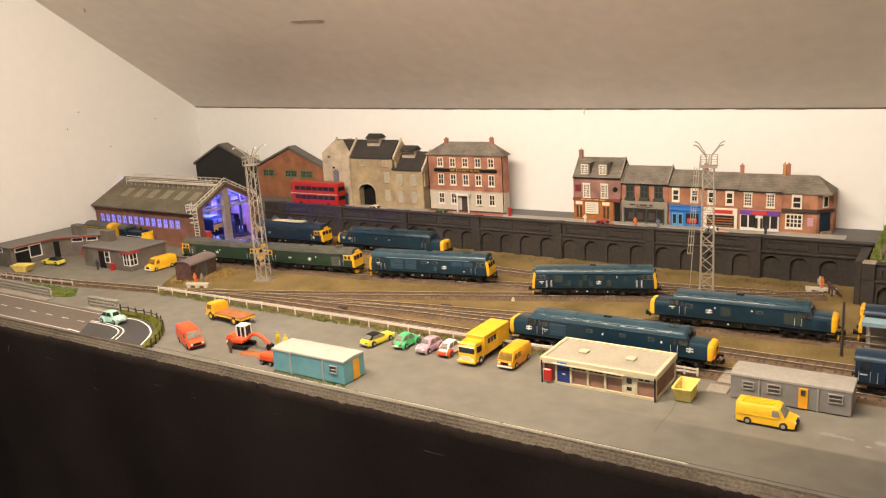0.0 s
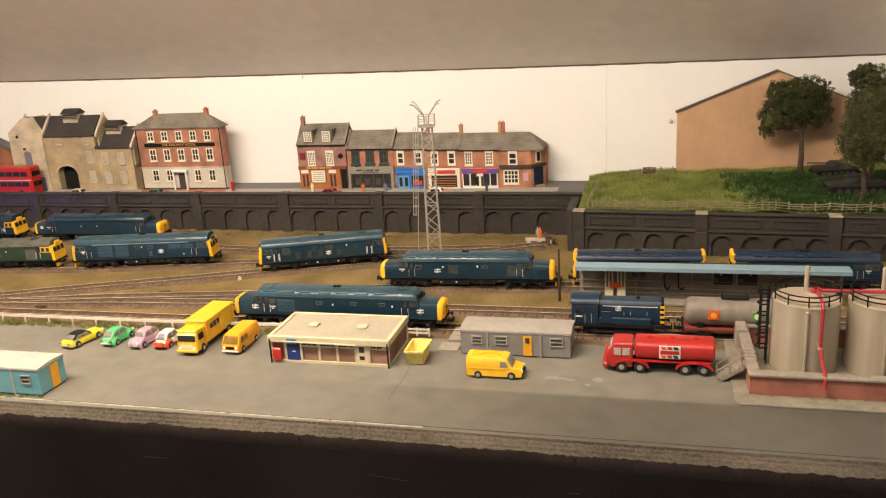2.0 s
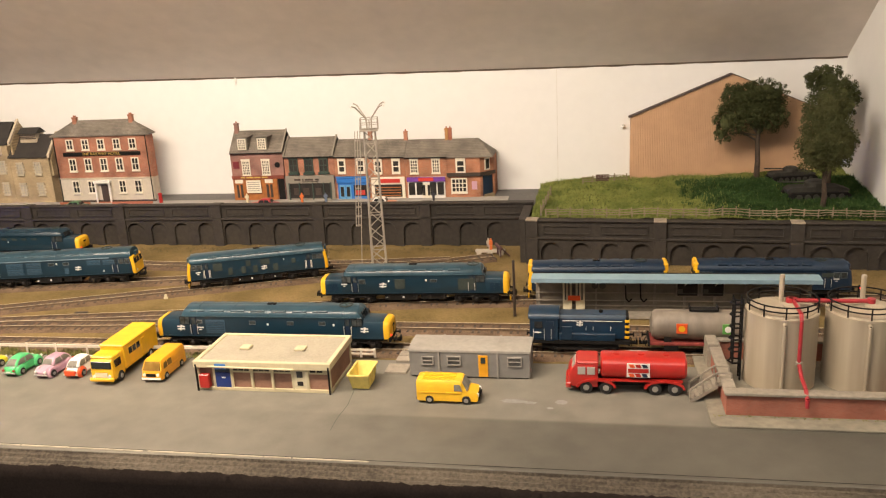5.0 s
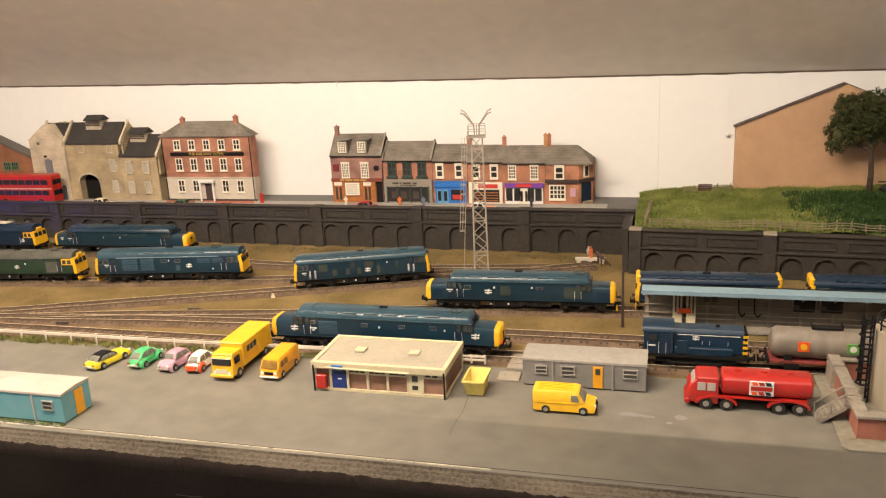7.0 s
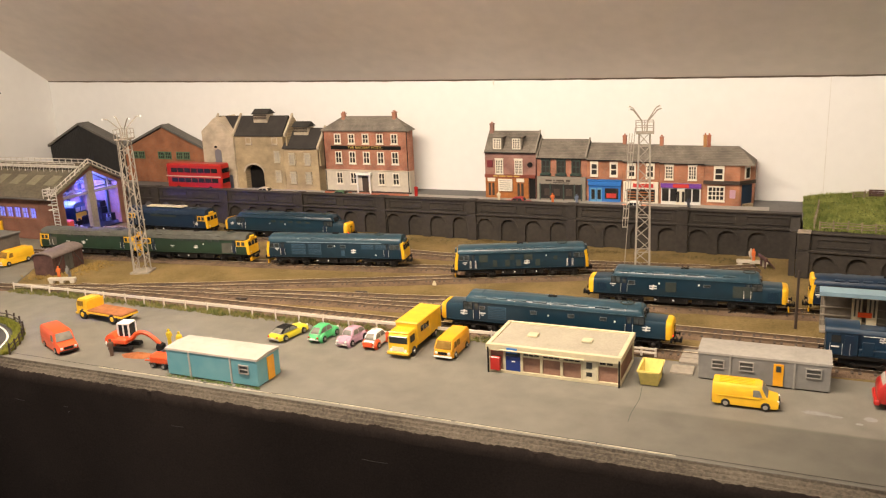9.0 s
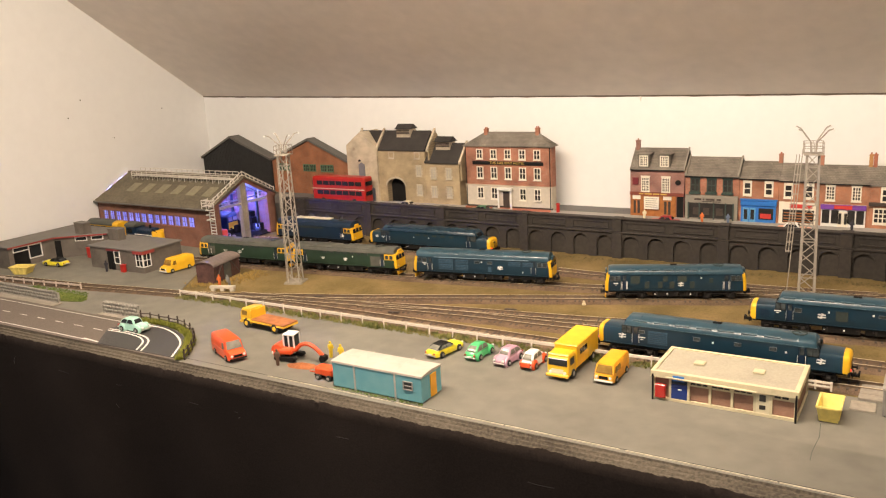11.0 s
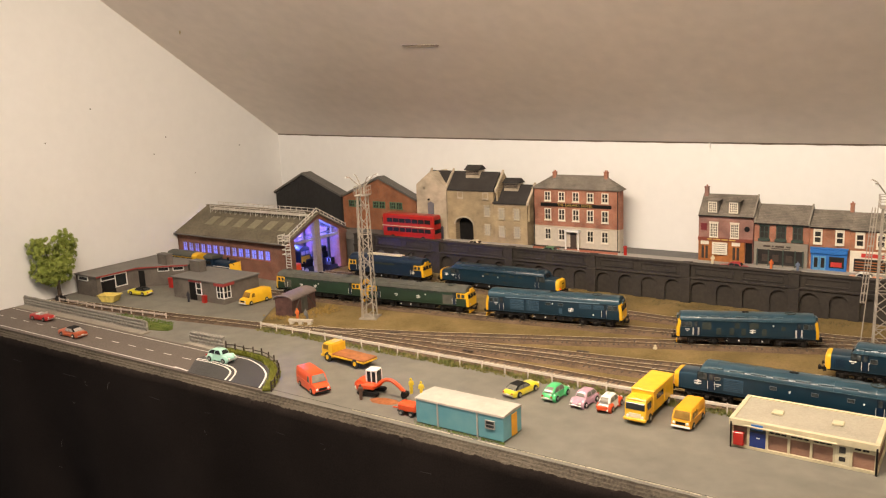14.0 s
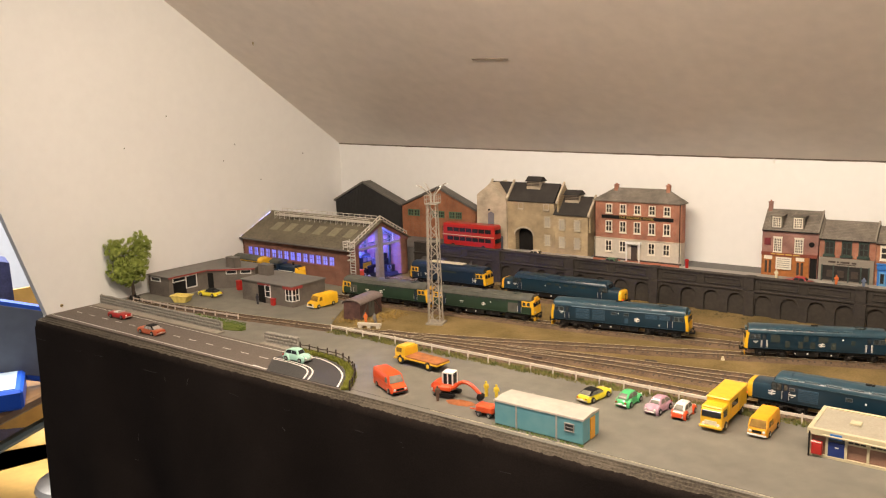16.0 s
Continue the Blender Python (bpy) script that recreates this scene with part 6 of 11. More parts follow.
SHOPBLUE = mat("shop_blue", (0.03, 0.16, 0.50), 0.4, var=0.1)
PURPLE = mat("purple_sign", (0.16, 0.05, 0.30), 0.5)
SIGNRED = mat("sign_red", (0.50, 0.04, 0.03), 0.5)
GOLD = mat("gold_letter", (0.50, 0.33, 0.08), 0.5)
TERRA = mat("terracotta", (0.34, 0.12, 0.07), 0.8, var=0.2)
OAKPOT = mat("buff_brick", (0.42, 0.21, 0.08), 0.8, var=0.2, s1=600)
GREYSHOP = mat("grey_shopfront", (0.24, 0.21, 0.17), 0.7, var=0.1)


def window(parent, x, z, w, h, y, frame=FRAME, nx=2, nz=2, pane=PANE, sill=True, hood=False, bar=0.0010, name="window"):
    """A sash window in a wall that faces -y: frame with glazing bars, pane behind, sill below."""
    t = bar
    f = part(name, ring_frame(x - w / 2, x + w / 2, z, z + h, t, y - 0.0006, y + 0.0006), frame, parent)
    for k in range(1, nx):
        xx = x - w / 2 + w * k / nx
        part("glazing_bar", M().box(xx - t * 0.35, xx + t * 0.35, y - 0.0005, y + 0.0002, z, z + h), frame, f)
    for k in range(1, nz):
        zz = z + h * k / nz
        part("glazing_bar", M().box(x - w / 2, x + w / 2, y - 0.0004, y + 0.0002, zz - t * 0.35, zz + t * 0.35), frame, f)
    part("pane", M().box(x - w / 2, x + w / 2, y - 0.0001, y + 0.0006, z, z + h), pane, f)
    if sill:
        part("sill", M().box(x - w / 2 - 0.0014, x + w / 2 + 0.0014, y - 0.0013, y + 0.0004, z - t - 0.0010, z - t), frame, f)
    if hood:
        part("lintel", M().box(x - w / 2 - 0.0014, x + w / 2 + 0.0014, y - 0.0011, y + 0.0004, z + h + t, z + h + t + 0.0012), frame, f)
    return f


def gable_roof(parent, x0, x1, ze, zr, y0=0.8185, y1=0.8545, material=SLATE, hip=(0, 0), lip=0.0008):
    ym = (y0 + y1) / 2
    vs = [(x0, y0, ze), (x1, y0, ze), (x1 - hip[1], ym, zr), (x0 + hip[0], ym, zr), (x0, y1, ze), (x1, y1, ze)]
    vs += [(a, b, c - lip) for a, b, c in vs]
    fs = [(0, 1, 2, 3), (3, 2, 5, 4), (0, 3, 4), (1, 5, 2), (6, 9, 8, 7), (9, 10, 11, 8), (6, 10, 9), (7, 8, 11), (0, 6, 7, 1), (4, 5, 11, 10), (0, 4, 10, 6), (1, 7, 11, 5)]
    return part("roof", M().add(vs, fs), material, parent)


def chimney(parent, x, y, z0, z1, w=0.0040, pots=2, material=REDBRICK):
    c = part("chimney", M().box(x - w / 2, x + w / 2, y - w / 2, y + w / 2, z0, z1).box(x - w * 0.6, x + w * 0.6, y - w * 0.6, y + w * 0.6, z1 - 0.0012, z1 - 0.0004), material, parent)
    for k in range(pots):
        part("chimney_pot", M().lathe((x + (k - (pots - 1) / 2) * 0.0018, y, z1), [(0.0008, 0), (0.0006, 0.0016)], 8), TERRA, c)


def text(body, size, x, y, z, material, parent, name="lettering"):
    cu = bpy.data.curves.new(name, "FONT")
    cu.body, cu.size, cu.align_x, cu.extrude = body, size, "CENTER", 0.0001
    cu.materials.append(material)
    ob = new(name, cu)
    me = bpy.data.meshes.new_from_object(ob)
    bpy.data.objects.remove(ob)
    ob = new(name, me)
    ob.parent = parent
    ob.matrix_basis = pose(x, y, z, 90, 0, 0)
    return ob


Y0, ZS = 0.8200, 0.0310
# hotel
b = thing("hotel", "three-storey red brick hotel with stucco ground floor and slate roof", "building")
part("wall", M().box(-0.5535, -0.4490, Y0, 0.8315, 0.0565, 0.1002), REDBRICK, b)
part("ground_floor", M().box(-0.5535, -0.4490, Y0 - 0.0004, 0.8315, ZS, 0.0565), STUCCO, b, "pale stucco ground floor")
part("band", M().box(-0.5541, -0.4484, Y0 - 0.0012, Y0 + 0.001, 0.0560, 0.0572), PALESTONE, b, bevel=0.0002)
part("plinth", M().box(-0.5539, -0.4486, Y0 - 0.0010, Y0 + 0.001, ZS, 0.0338), DKWOOD, b)
part("cornice", M().box(-0.5547, -0.4478, Y0 - 0.0014, 0.8320, 0.0992, 0.1004), PALESTONE, b)
gable_roof(b, -0.5555, -0.4468, 0.1004, 0.1150, 0.8180, 0.8340, hip=(0.026, 0.020))
chimney(b, -0.5285, 0.8260, 0.110, 0.1185)
chimney(b, -0.4665, 0.8260, 0.110, 0.1195)
for k in range(5):
    x = -0.5350 + 0.01740 * k
    window(b, x, 0.0868, 0.0060, 0.0088, Y0 - 0.0003)
    window(b, x, 0.0650, 0.0062, 0.0112, Y0 - 0.0003)
    if k != 2:
        window(b, x, 0.0422, 0.0062, 0.0112, Y0 - 0.0007)
part("sign_board", M().box(-0.5440, -0.4580, Y0 - 0.0012, Y0, 0.0796, 0.0834), BLACK, b, "black name board", bevel=0.0003)
text("THE RAILWAY HOTEL", 0.0043, -0.5010, Y0 - 0.0014, 0.0803, GOLD, b)
part("portico", M().box(-0.5125, -0.4945, Y0 - 0.0060, Y0, 0.0520, 0.0545), WHT, b, bevel=0.0003)
for x in (-0.5112, -0.4958):
    part("column", M().lathe((x, Y0 - 0.0046, ZS), [(0.0011, 0), (0.0009, 0.002), (0.0009, 0.020), (0.0011, 0.0212)], 10), WHT, b)
part("front_door", M().box(-0.5072, -0.4998, Y0 - 0.0009, Y0 + 0.0004, ZS, 0.0500), DKWOOD, b)
part("step", M().box(-0.5130, -0.4940, Y0 - 0.0070, Y0, ZS, 0.0322), TERRA, b)
for x in (-0.5525, -0.4505):
    part("downpipe", M().tube((x, Y0 - 0.0008, 0.034), (x, Y0 - 0.0008, 0.0995), 0.0005), BLACK, b)
for x0, x1 in ((-0.5495, -0.516), (-0.491, -0.4465)):
    g = M().box(x0, x1, 0.8085, 0.8095, ZS, 0.0342)
    part("garden_wall", g, TERRA, b)
pb = thing("pillar_box", "red cast-iron letter box beside the hotel", "letter box", pose(-0.4390, 0.8120, ZS))
part("body", M().lathe((0, 0, 0), [(0.0021, 0), (0.0021, 0.0010), (0.0018, 0.0012), (0.0018, 0.0090), (0.0023, 0.0093), (0.0022, 0.0102), (0.0008, 0.0110)], 14), REDP, pb)
# stone mill
b = thing("stone_mill", "tan stone mill with dark slate roofs and an arched gateway", "building")
part("tower_wall", M().prism([(-0.7190, ZS), (-0.6735, ZS), (-0.6735, 0.0970), (-0.6970, 0.1148), (-0.7180, 0.0990)], 0.8170, 0.8550), PALESTONE, b, "grey stone gable front")
g = M()
xa, xb, zspring = -0.6625, -0.6370, 0.0510
zr = 0.0090
arcp = [((xa + xb) / 2 - (xb - xa) / 2 * math.cos(math.pi * k / 12), zspring + zr * math.sin(math.pi * k / 12)) for k in range(13)]
for x0, x1 in ((-0.6735, xa), (xb, -0.6075)):
    part("main_wall", M().box(x0, x1, Y0, 0.8550, ZS, 0.0940), STONE, b)
rr = [[(p, Y0, q), (p, Y0, 0.094), (p, 0.8300, 0.094), (p, 0.8300, q)] for p, q in arcp]
part("arch_wall", g.loft(rr), STONE, b)
part("gateway_door", M().box(xa, xb, 0.8290, 0.8300, ZS, 0.0605), BLACK, b, "black gateway")
rr = []
for k in range(13):
    a = math.pi * k / 12
    rr.append([((xa + xb) / 2 - r * math.cos(a), y, zspring + (r - (xb - xa) / 2 + zr) * math.sin(a)) for r, y in (((xb - xa) / 2, Y0 - 0.0008), ((xb - xa) / 2 + 0.0020, Y0 - 0.0008), ((xb - xa) / 2 + 0.0020, Y0 + 0.001), ((xb - xa) / 2, Y0 + 0.001))])
part("arch_surround", M().loft(rr), PALESTONE, b)
part("wing_wall", M().box(-0.6075, -0.5625, Y0 + 0.0004, 0.8550, ZS, 0.0800), STONE, b)
gable_roof(b, -0.6740, -0.6070, 0.0938, 0.1150, material=DARKSLATE)
gable_roof(b, -0.6080, -0.5620, 0.0800, 0.1010, material=DARKSLATE)
gable_roof(b, -0.7080, -0.6740, 0.0938, 0.1150, y0=0.8200, material=DARKSLATE)
for x, ze, zt in ((-0.7065, 0.094, 0.1168), (-0.6735, 0.094, 0.1168), (-0.6025, 0.0938, 0.1165), (-0.5600, 0.0800, 0.1025)):
    part("gable_coping", M().loft([[(x - 0.0013, 0.8170, ze - 0.001), (x + 0.0013, 0.8170, ze - 0.001), (x + 0.0013, 0.8170, ze + 0.0022), (x - 0.0013, 0.8170, ze + 0.0022)], [(x - 0.0013, 0.8370, zt - 0.002), (x + 0.0013, 0.8370, zt - 0.002), (x + 0.0013, 0.8370, zt + 0.0012), (x - 0.0013, 0.8370, zt + 0.0012)]]), PALESTONE, b)
    part("side_gable", M().prism([(0.8205, ze - 0.02), (0.8205, ze), (0.8365, zt - 0.0015), (0.8545, ze), (0.8545, ze - 0.02)], x - 0.0010, x + 0.0010, "yz"), STONE, b)
for x, z in ((-0.6420, 0.1135), (-0.5885, 0.0990)):
    v = part("roof_vent", M().box(x - 0.0095, x + 0.0095, 0.8300, 0.8430, z - 0.006, z + 0.0040), PALESTONE, b, "louvred roof vent")
    part("vent_roof", M().prism([(0.8280, z + 0.0036), (0.8365, z + 0.0094), (0.8450, z + 0.0036)], x - 0.0110, x + 0.0110, "yz"), DARKSLATE, v)
    for k in range(3):
        part("louvre", M().box(x - 0.0090, x + 0.0090, 0.8292, 0.8302, z - 0.002 + 0.0018 * k, z - 0.0010 + 0.0018 * k), DKWOOD, v)
LEAD = mat("leaded_pane", (0.36, 0.33, 0.28), 0.4, var=0.2, s1=900)
for x, z in ((-0.6165, 0.0645), (-0.6165, 0.0420), (-0.5965, 0.0625), (-0.5760, 0.0625), (-0.5965, 0.0410), (-0.5760, 0.0410)):
    window(b, x, z, 0.0055, 0.0098, Y0 - 0.0002, nx=2, nz=4, pane=LEAD, hood=True, frame=MILLW)
    g = M()
    for k in range(3):
        for s in (-1, 1):
            part("quoin", M().box(x + s * 0.0045 - 0.0008, x + s * 0.0045 + 0.0008, Y0 - 0.0006, Y0, z + 0.0010 + 0.0032 * k, z + 0.0028 + 0.0032 * k), PALESTONE, b)
for x, z in ((-0.6540, 0.0850), (-0.6180, 0.0850)):
    window(b, x, z, 0.0058, 0.0058, Y0 - 0.0002, nx=1, nz=1, pane=STONE, hood=False, frame=PALESTONE)
part("loading_door", M().prism([(-0.7010, 0.0580), (-0.6920, 0.0580), (-0.6920, 0.0760), (-0.6965, 0.0782), (-0.7010, 0.0760)], 0.8162, 0.8175), mat("grey_door", (0.16, 0.15, 0.17), 0.7, var=0.15), b)
part("hoist", M().tube((-0.6990, 0.8150, 0.0806), (-0.6990, 0.8175, 0.0806), 0.0012, 8), BLACK, b)
part("side_door", M().prism([(-0.6855, ZS), (-0.6790, ZS), (-0.6790, 0.0470), (-0.6822, 0.0485), (-0.6855, 0.0470)], 0.8162, 0.8175), mat("blue_grey_door", (0.11, 0.12, 0.16), 0.7, var=0.15), b)

# ---- shops ----


def shop(label, x0, x1, ze, zr, brick, roof=SLATE, hip=(0, 0), name="shop_house"):
    b = thing(name, label, "building", group="terrace of shops")
    part("wall", M().box(x0, x1, Y0, 0.8550, ZS, ze), brick, b)
    gable_roof(b, x0 - 0.0002, x1 + 0.0002, ze, zr, material=roof, hip=hip)
    part("gutter", M().box(x0, x1, Y0 - 0.0022, Y0 - 0.0010, ze - 0.0012, ze - 0.0003), BLACK, b)
    return b


b = shop("pink brick public house with dormers and an oak ground floor", -0.3630, -0.3090, 0.0790, 0.0985, PUBBRICK, name="public_house")
part("verge", M().loft([[(-0.3093, 0.8180, 0.0790), (-0.3080, 0.8180, 0.0790), (-0.3080, 0.8180, 0.0806), (-0.3093, 0.8180, 0.0806)], [(-0.3093, 0.8365, 0.0980), (-0.3080, 0.8365, 0.0980), (-0.3080, 0.8365, 0.0996), (-0.3093, 0.8365, 0.0996)]]), GREYSHOP, b)
chimney(b, -0.3600, 0.8360, 0.094, 0.1062, 0.0038, 1, PUBBRICK)
for x in (-0.3490, -0.3285):
    d = part("dormer", M().box(x - 0.0055, x + 0.0055, 0.8195, 0.8340, 0.0815, 0.0935), SLATE, b)
    part("dormer_roof", M().box(x - 0.0066, x + 0.0066, 0.8180, 0.8350, 0.0935, 0.0944), SLATE, d)
    window(d, x, 0.0830, 0.0066, 0.0088, 0.8188, nx=4, nz=4, sill=False, name="sash")
for x in (-0.3475, -0.3270):
    window(b, x, 0.0575, 0.0064, 0.0128, Y0 - 0.0003, nx=4, nz=5, hood=True)
part("shopfront", M().box(-0.3625, -0.3165, Y0 - 0.0014, Y0, ZS, 0.0535), OAK, b, "oak pub front", bevel=0.0002)
# no opening here: a black sheet paints the passage's shade on the wall
part("passage_shade", M().box(-0.3160, -0.3095, Y0 - 0.0004, Y0 + 0.0004, ZS, 0.0535), BLACK, b)
part("fascia", M().box(-0.3630, -0.3090, Y0 - 0.0020, Y0, 0.0530, 0.0562), mat("pub_fascia", (0.20, 0.05, 0.03), 0.5), b)
for x0, x1 in ((-0.3535, -0.3490), (-0.3478, -0.3405), (-0.3393, -0.3330), (-0.3318, -0.3255)):
    part("letter_bar", M().box(x0, x1, Y0 - 0.0023, Y0 - 0.0018, 0.0540, 0.0553), GOLD, b)
for x in (-0.3560, -0.3250):
    part("blind", M().box(x - 0.0040, x + 0.0040, Y0 - 0.0022, Y0 - 0.0010, 0.0490, 0.0525), FRAME, b)
    for s in (-1, 1):
        part("panel", M().box(x + s * 0.0020 - 0.0012, x + s * 0.0020 + 0.0012, Y0 - 0.0020, Y0 - 0.0012, 0.0345, 0.0475), DKWOOD, b, bevel=0.0003)
part("notice_board", M().box(-0.3480, -0.3330, 0.8165, 0.8175, 0.0395, 0.0520), FRAME, b, "large cream notice board")
for k in range(5):
    part("notice_bar", M().box(-0.3465, -0.3345, 0.8162, 0.8166, 0.0415 + 0.0021 * k, 0.0420 + 0.0021 * k), GREYSHOP, b)
part("maroon_sign", M().box(-0.3605, -0.3545, Y0 - 0.0012, Y0, 0.0635, 0.0705), mat("maroon_sign", (0.16, 0.02, 0.025), 0.5), b)
part("round_sign", M().lathe((-0.3150, Y0, 0.0665), [(0.0026, -0.0012), (0.0026, 0.0002)], 12, "y"), BLACK, b)

b = shop("brick shop with a grey stone shopfront and dark display windows", -0.3080, -0.2575, 0.0740, 0.0905, REDBRICK)
for x in (-0.2580, -0.3075):
    part("verge", M().loft([[(x - 0.0008, 0.8180, 0.0740), (x + 0.0008, 0.8180, 0.0740), (x + 0.0008, 0.8180, 0.0760), (x - 0.0008, 0.8180, 0.0760)], [(x - 0.0008, 0.8365, 0.0900), (x + 0.0008, 0.8365, 0.0900), (x + 0.0008, 0.8365, 0.0922), (x - 0.0008, 0.8365, 0.0922)]]), GREYSHOP, b)
DKGREEN = mat("dark_green_frame", (0.03, 0.05, 0.04), 0.5)
for x in (-0.2985, -0.2830, -0.2680):
    window(b, x, 0.0595, 0.0070, 0.0112, Y0 - 0.0003, frame=DKGREEN, nx=2, nz=2, hood=True)
    part("window_box", M().box(x - 0.0055, x + 0.0055, Y0 - 0.0026, Y0, 0.0562, 0.0585), DKGREEN, b, bevel=0.0003)
part("shopfront", M().box(-0.3075, -0.2580, Y0 - 0.0022, Y0, ZS, 0.0555), GREYSHOP, b, "grey stone shopfront", bevel=0.0002)
part("display_window", M().box(-0.3040, -0.2620, Y0 - 0.0028, Y0 - 0.0018, 0.0335, 0.0480), PANE, b)
for x in (-0.3040, -0.2935, -0.2800, -0.2690, -0.2620):
    part("mullion", M().box(x - 0.0006, x + 0.0006, Y0 - 0.0032, Y0 - 0.0020, 0.0320, 0.0485), DKGREEN, b)
for x, mt in ((-0.2870, DKWOOD), (-0.2965, DKWOOD), (-0.2745, DKWOOD)):
    part("display_card", M().box(x - 0.0030, x + 0.0030, Y0 - 0.0031, Y0 - 0.0027, 0.0365, 0.0435), mt, b)
for x0, x1 in ((-0.2985, -0.2920), (-0.2905, -0.2890), (-0.2875, -0.2795), (-0.2775, -0.2735)):
    part("letter_bar", M().box(x0, x1, Y0 - 0.0025, Y0 - 0.0021, 0.0508, 0.0524), DKWOOD, b)
part("letter_bar", M().box(-0.2910, -0.2740, Y0 - 0.0025, Y0 - 0.0021, 0.0492, 0.0499), DKWOOD, b)

b = shop("orange brick shop with a bright blue shopfront", -0.2572, -0.2225, 0.0730, 0.0872, ORBRICK)
for x in (-0.2500, -0.2310):
    window(b, x, 0.0585, 0.0050, 0.0100, Y0 - 0.0003, nx=1, nz=2, hood=True, bar=0.0014)
part("shopfront", M().box(-0.2550, -0.2240, Y0 - 0.0020, Y0, ZS, 0.0535), SHOPBLUE, b, "blue shopfront", bevel=0.0002)
part("fascia", M().box(-0.2556, -0.2234, Y0 - 0.0034, Y0, 0.0475, 0.0520), SHOPBLUE, b, bevel=0.0006)
part("cornice", M().box(-0.2560, -0.2230, Y0 - 0.0036, Y0, 0.0525, 0.0538), SHOPBLUE, b)
part("display_window", M().box(-0.2390, -0.2262, Y0 - 0.0026, Y0 - 0.0016, 0.0350, 0.0455), PANE, b)
part("display_card", M().box(-0.2375, -0.2280, Y0 - 0.0028, Y0 - 0.0024, 0.0360, 0.0405), SIGNRED, b)
SKYD = mat("pale_blue_door", (0.12, 0.32, 0.55), 0.4)
for x in (-0.2505, -0.2445):
    part("shop_door", M().box(x - 0.0026, x + 0.0026, Y0 - 0.0026, Y0 - 0.0014, 0.0318, 0.0455), SKYD, b)
    part("door_glass", M().box(x - 0.0016, x + 0.0016, Y0 - 0.0029, Y0 - 0.0024, 0.0345, 0.0440), PANE, b)
chimney(b, -0.2240, 0.8365, 0.084, 0.0945, 0.0034, 1)

b = shop("orange brick bakery with cream shopfront and red sign", -0.2223, -0.1880, 0.0720, 0.0860, ORBRICK)
for x in (-0.2140, -0.1965):
    window(b, x, 0.0575, 0.0052, 0.0100, Y0 - 0.0003, nx=1, nz=2, hood=True, bar=0.0014)
part("shopfront", M().box(-0.2215, -0.1885, Y0 - 0.0018, Y0, ZS, 0.0525), FRAME, b, "cream shopfront", bevel=0.0002)
part("sign_board", M().box(-0.2120, -0.1930, Y0 - 0.0026, Y0 - 0.0016, 0.0472, 0.0508), SIGNRED, b)
part("display_window", M().box(-0.2180, -0.1915, Y0 - 0.0025, Y0 - 0.0015, 0.0335, 0.0455), PANE, b)
for k in range(4):
    part("goods_shelf", M().box(-0.2170, -0.1925, Y0 - 0.0028, Y0 - 0.0023, 0.0345 + 0.0026 * k, 0.0353 + 0.0026 * k), OAK, b)
chimney(b, -0.1890, 0.8365, 0.083, 0.0935, 0.0034, 1)

b = shop("orange brick shop with white shopfront and purple sign", -0.1878, -0.1475, 0.0710, 0.0852, ORBRICK)
for x in (-0.1790, -0.1580):
    window(b, x, 0.0565, 0.0058, 0.0110, Y0 - 0.0003, nx=3, nz=4, hood=True)
part("shopfront", M().box(-0.1858, -0.1498, Y0 - 0.0018, Y0, ZS, 0.0520), WHT, b, "white shopfront", bevel=0.0002)
part("sign_board", M().box(-0.1862, -0.1494, Y0 - 0.0030, Y0 - 0.0012, 0.0478, 0.0520), PURPLE, b, "purple sign board")
part("sign_centre", M().box(-0.1750, -0.1605, Y0 - 0.0033, Y0 - 0.0028, 0.0482, 0.0516), SIGNRED, b)
for x, w in ((-0.1818, 0.0060), (-0.1742, 0.0060), (-0.1612, 0.0060), (-0.1540, 0.0060)):
    part("display_window", M().box(x - w / 2, x + w / 2, Y0 - 0.0024, Y0 - 0.0014, 0.0350, 0.0470), PANE, b)
for x in (-0.1700, -0.1655):
    part("shop_door", M().box(x - 0.0020, x + 0.0020, Y0 - 0.0024, Y0 - 0.0014, 0.0316, 0.0460), FRAME, b)
    part("door_glass", M().box(x - 0.0011, x + 0.0011, Y0 - 0.0027, Y0 - 0.0022, 0.0345, 0.0445), PANE, b)
for x, c in ((-0.1493, OAKPOT), (-0.1458, TERRA)):
    chimney(b, x, 0.8365, 0.083, 0.0952, 0.0030, 1, c)

b = thing("corner_shop", "orange brick corner shop with dark fascia and hipped slate roof", "building", group="terrace of shops")
poly = [(-0.1473, Y0), (-0.1165, Y0), (-0.1045, 0.8320), (-0.1045, 0.8550), (-0.1473, 0.8550)]
part("wall", M().prism(poly, ZS, 0.0702, "xy"), ORBRICK, b)
gable_roof(b, -0.1475, -0.1040, 0.0702, 0.0850, hip=(0, 0.0150))
window(b, -0.1345, 0.0565, 0.0062, 0.0098, Y0 - 0.0003, nx=1, nz=2, hood=True, bar=0.0015)
window(b, -0.1365, 0.0375, 0.0130, 0.0115, Y0 - 0.0003, nx=4, nz=3, bar=0.0012)
part("fascia", M().prism([(-0.1478, Y0 - 0.0022), (-0.1160, Y0 - 0.0022), (-0.1030, 0.8312), (-0.1040, 0.8330), (-0.1165, Y0), (-0.1478, Y0)], 0.0520, 0.0552, "xy"), DKWOOD, b)
part("poster", M().box(-0.1245, -0.1195, Y0 - 0.0006, Y0, 0.0392, 0.0470), LILAC, b)
mm = pose(-0.1105, 0.8260, 0, 0, 0, 45)
part("corner_door", M().box(-0.0055, 0.0055, -0.0008, 0.0004, ZS, 0.0515, mm), DKBLUE, b)
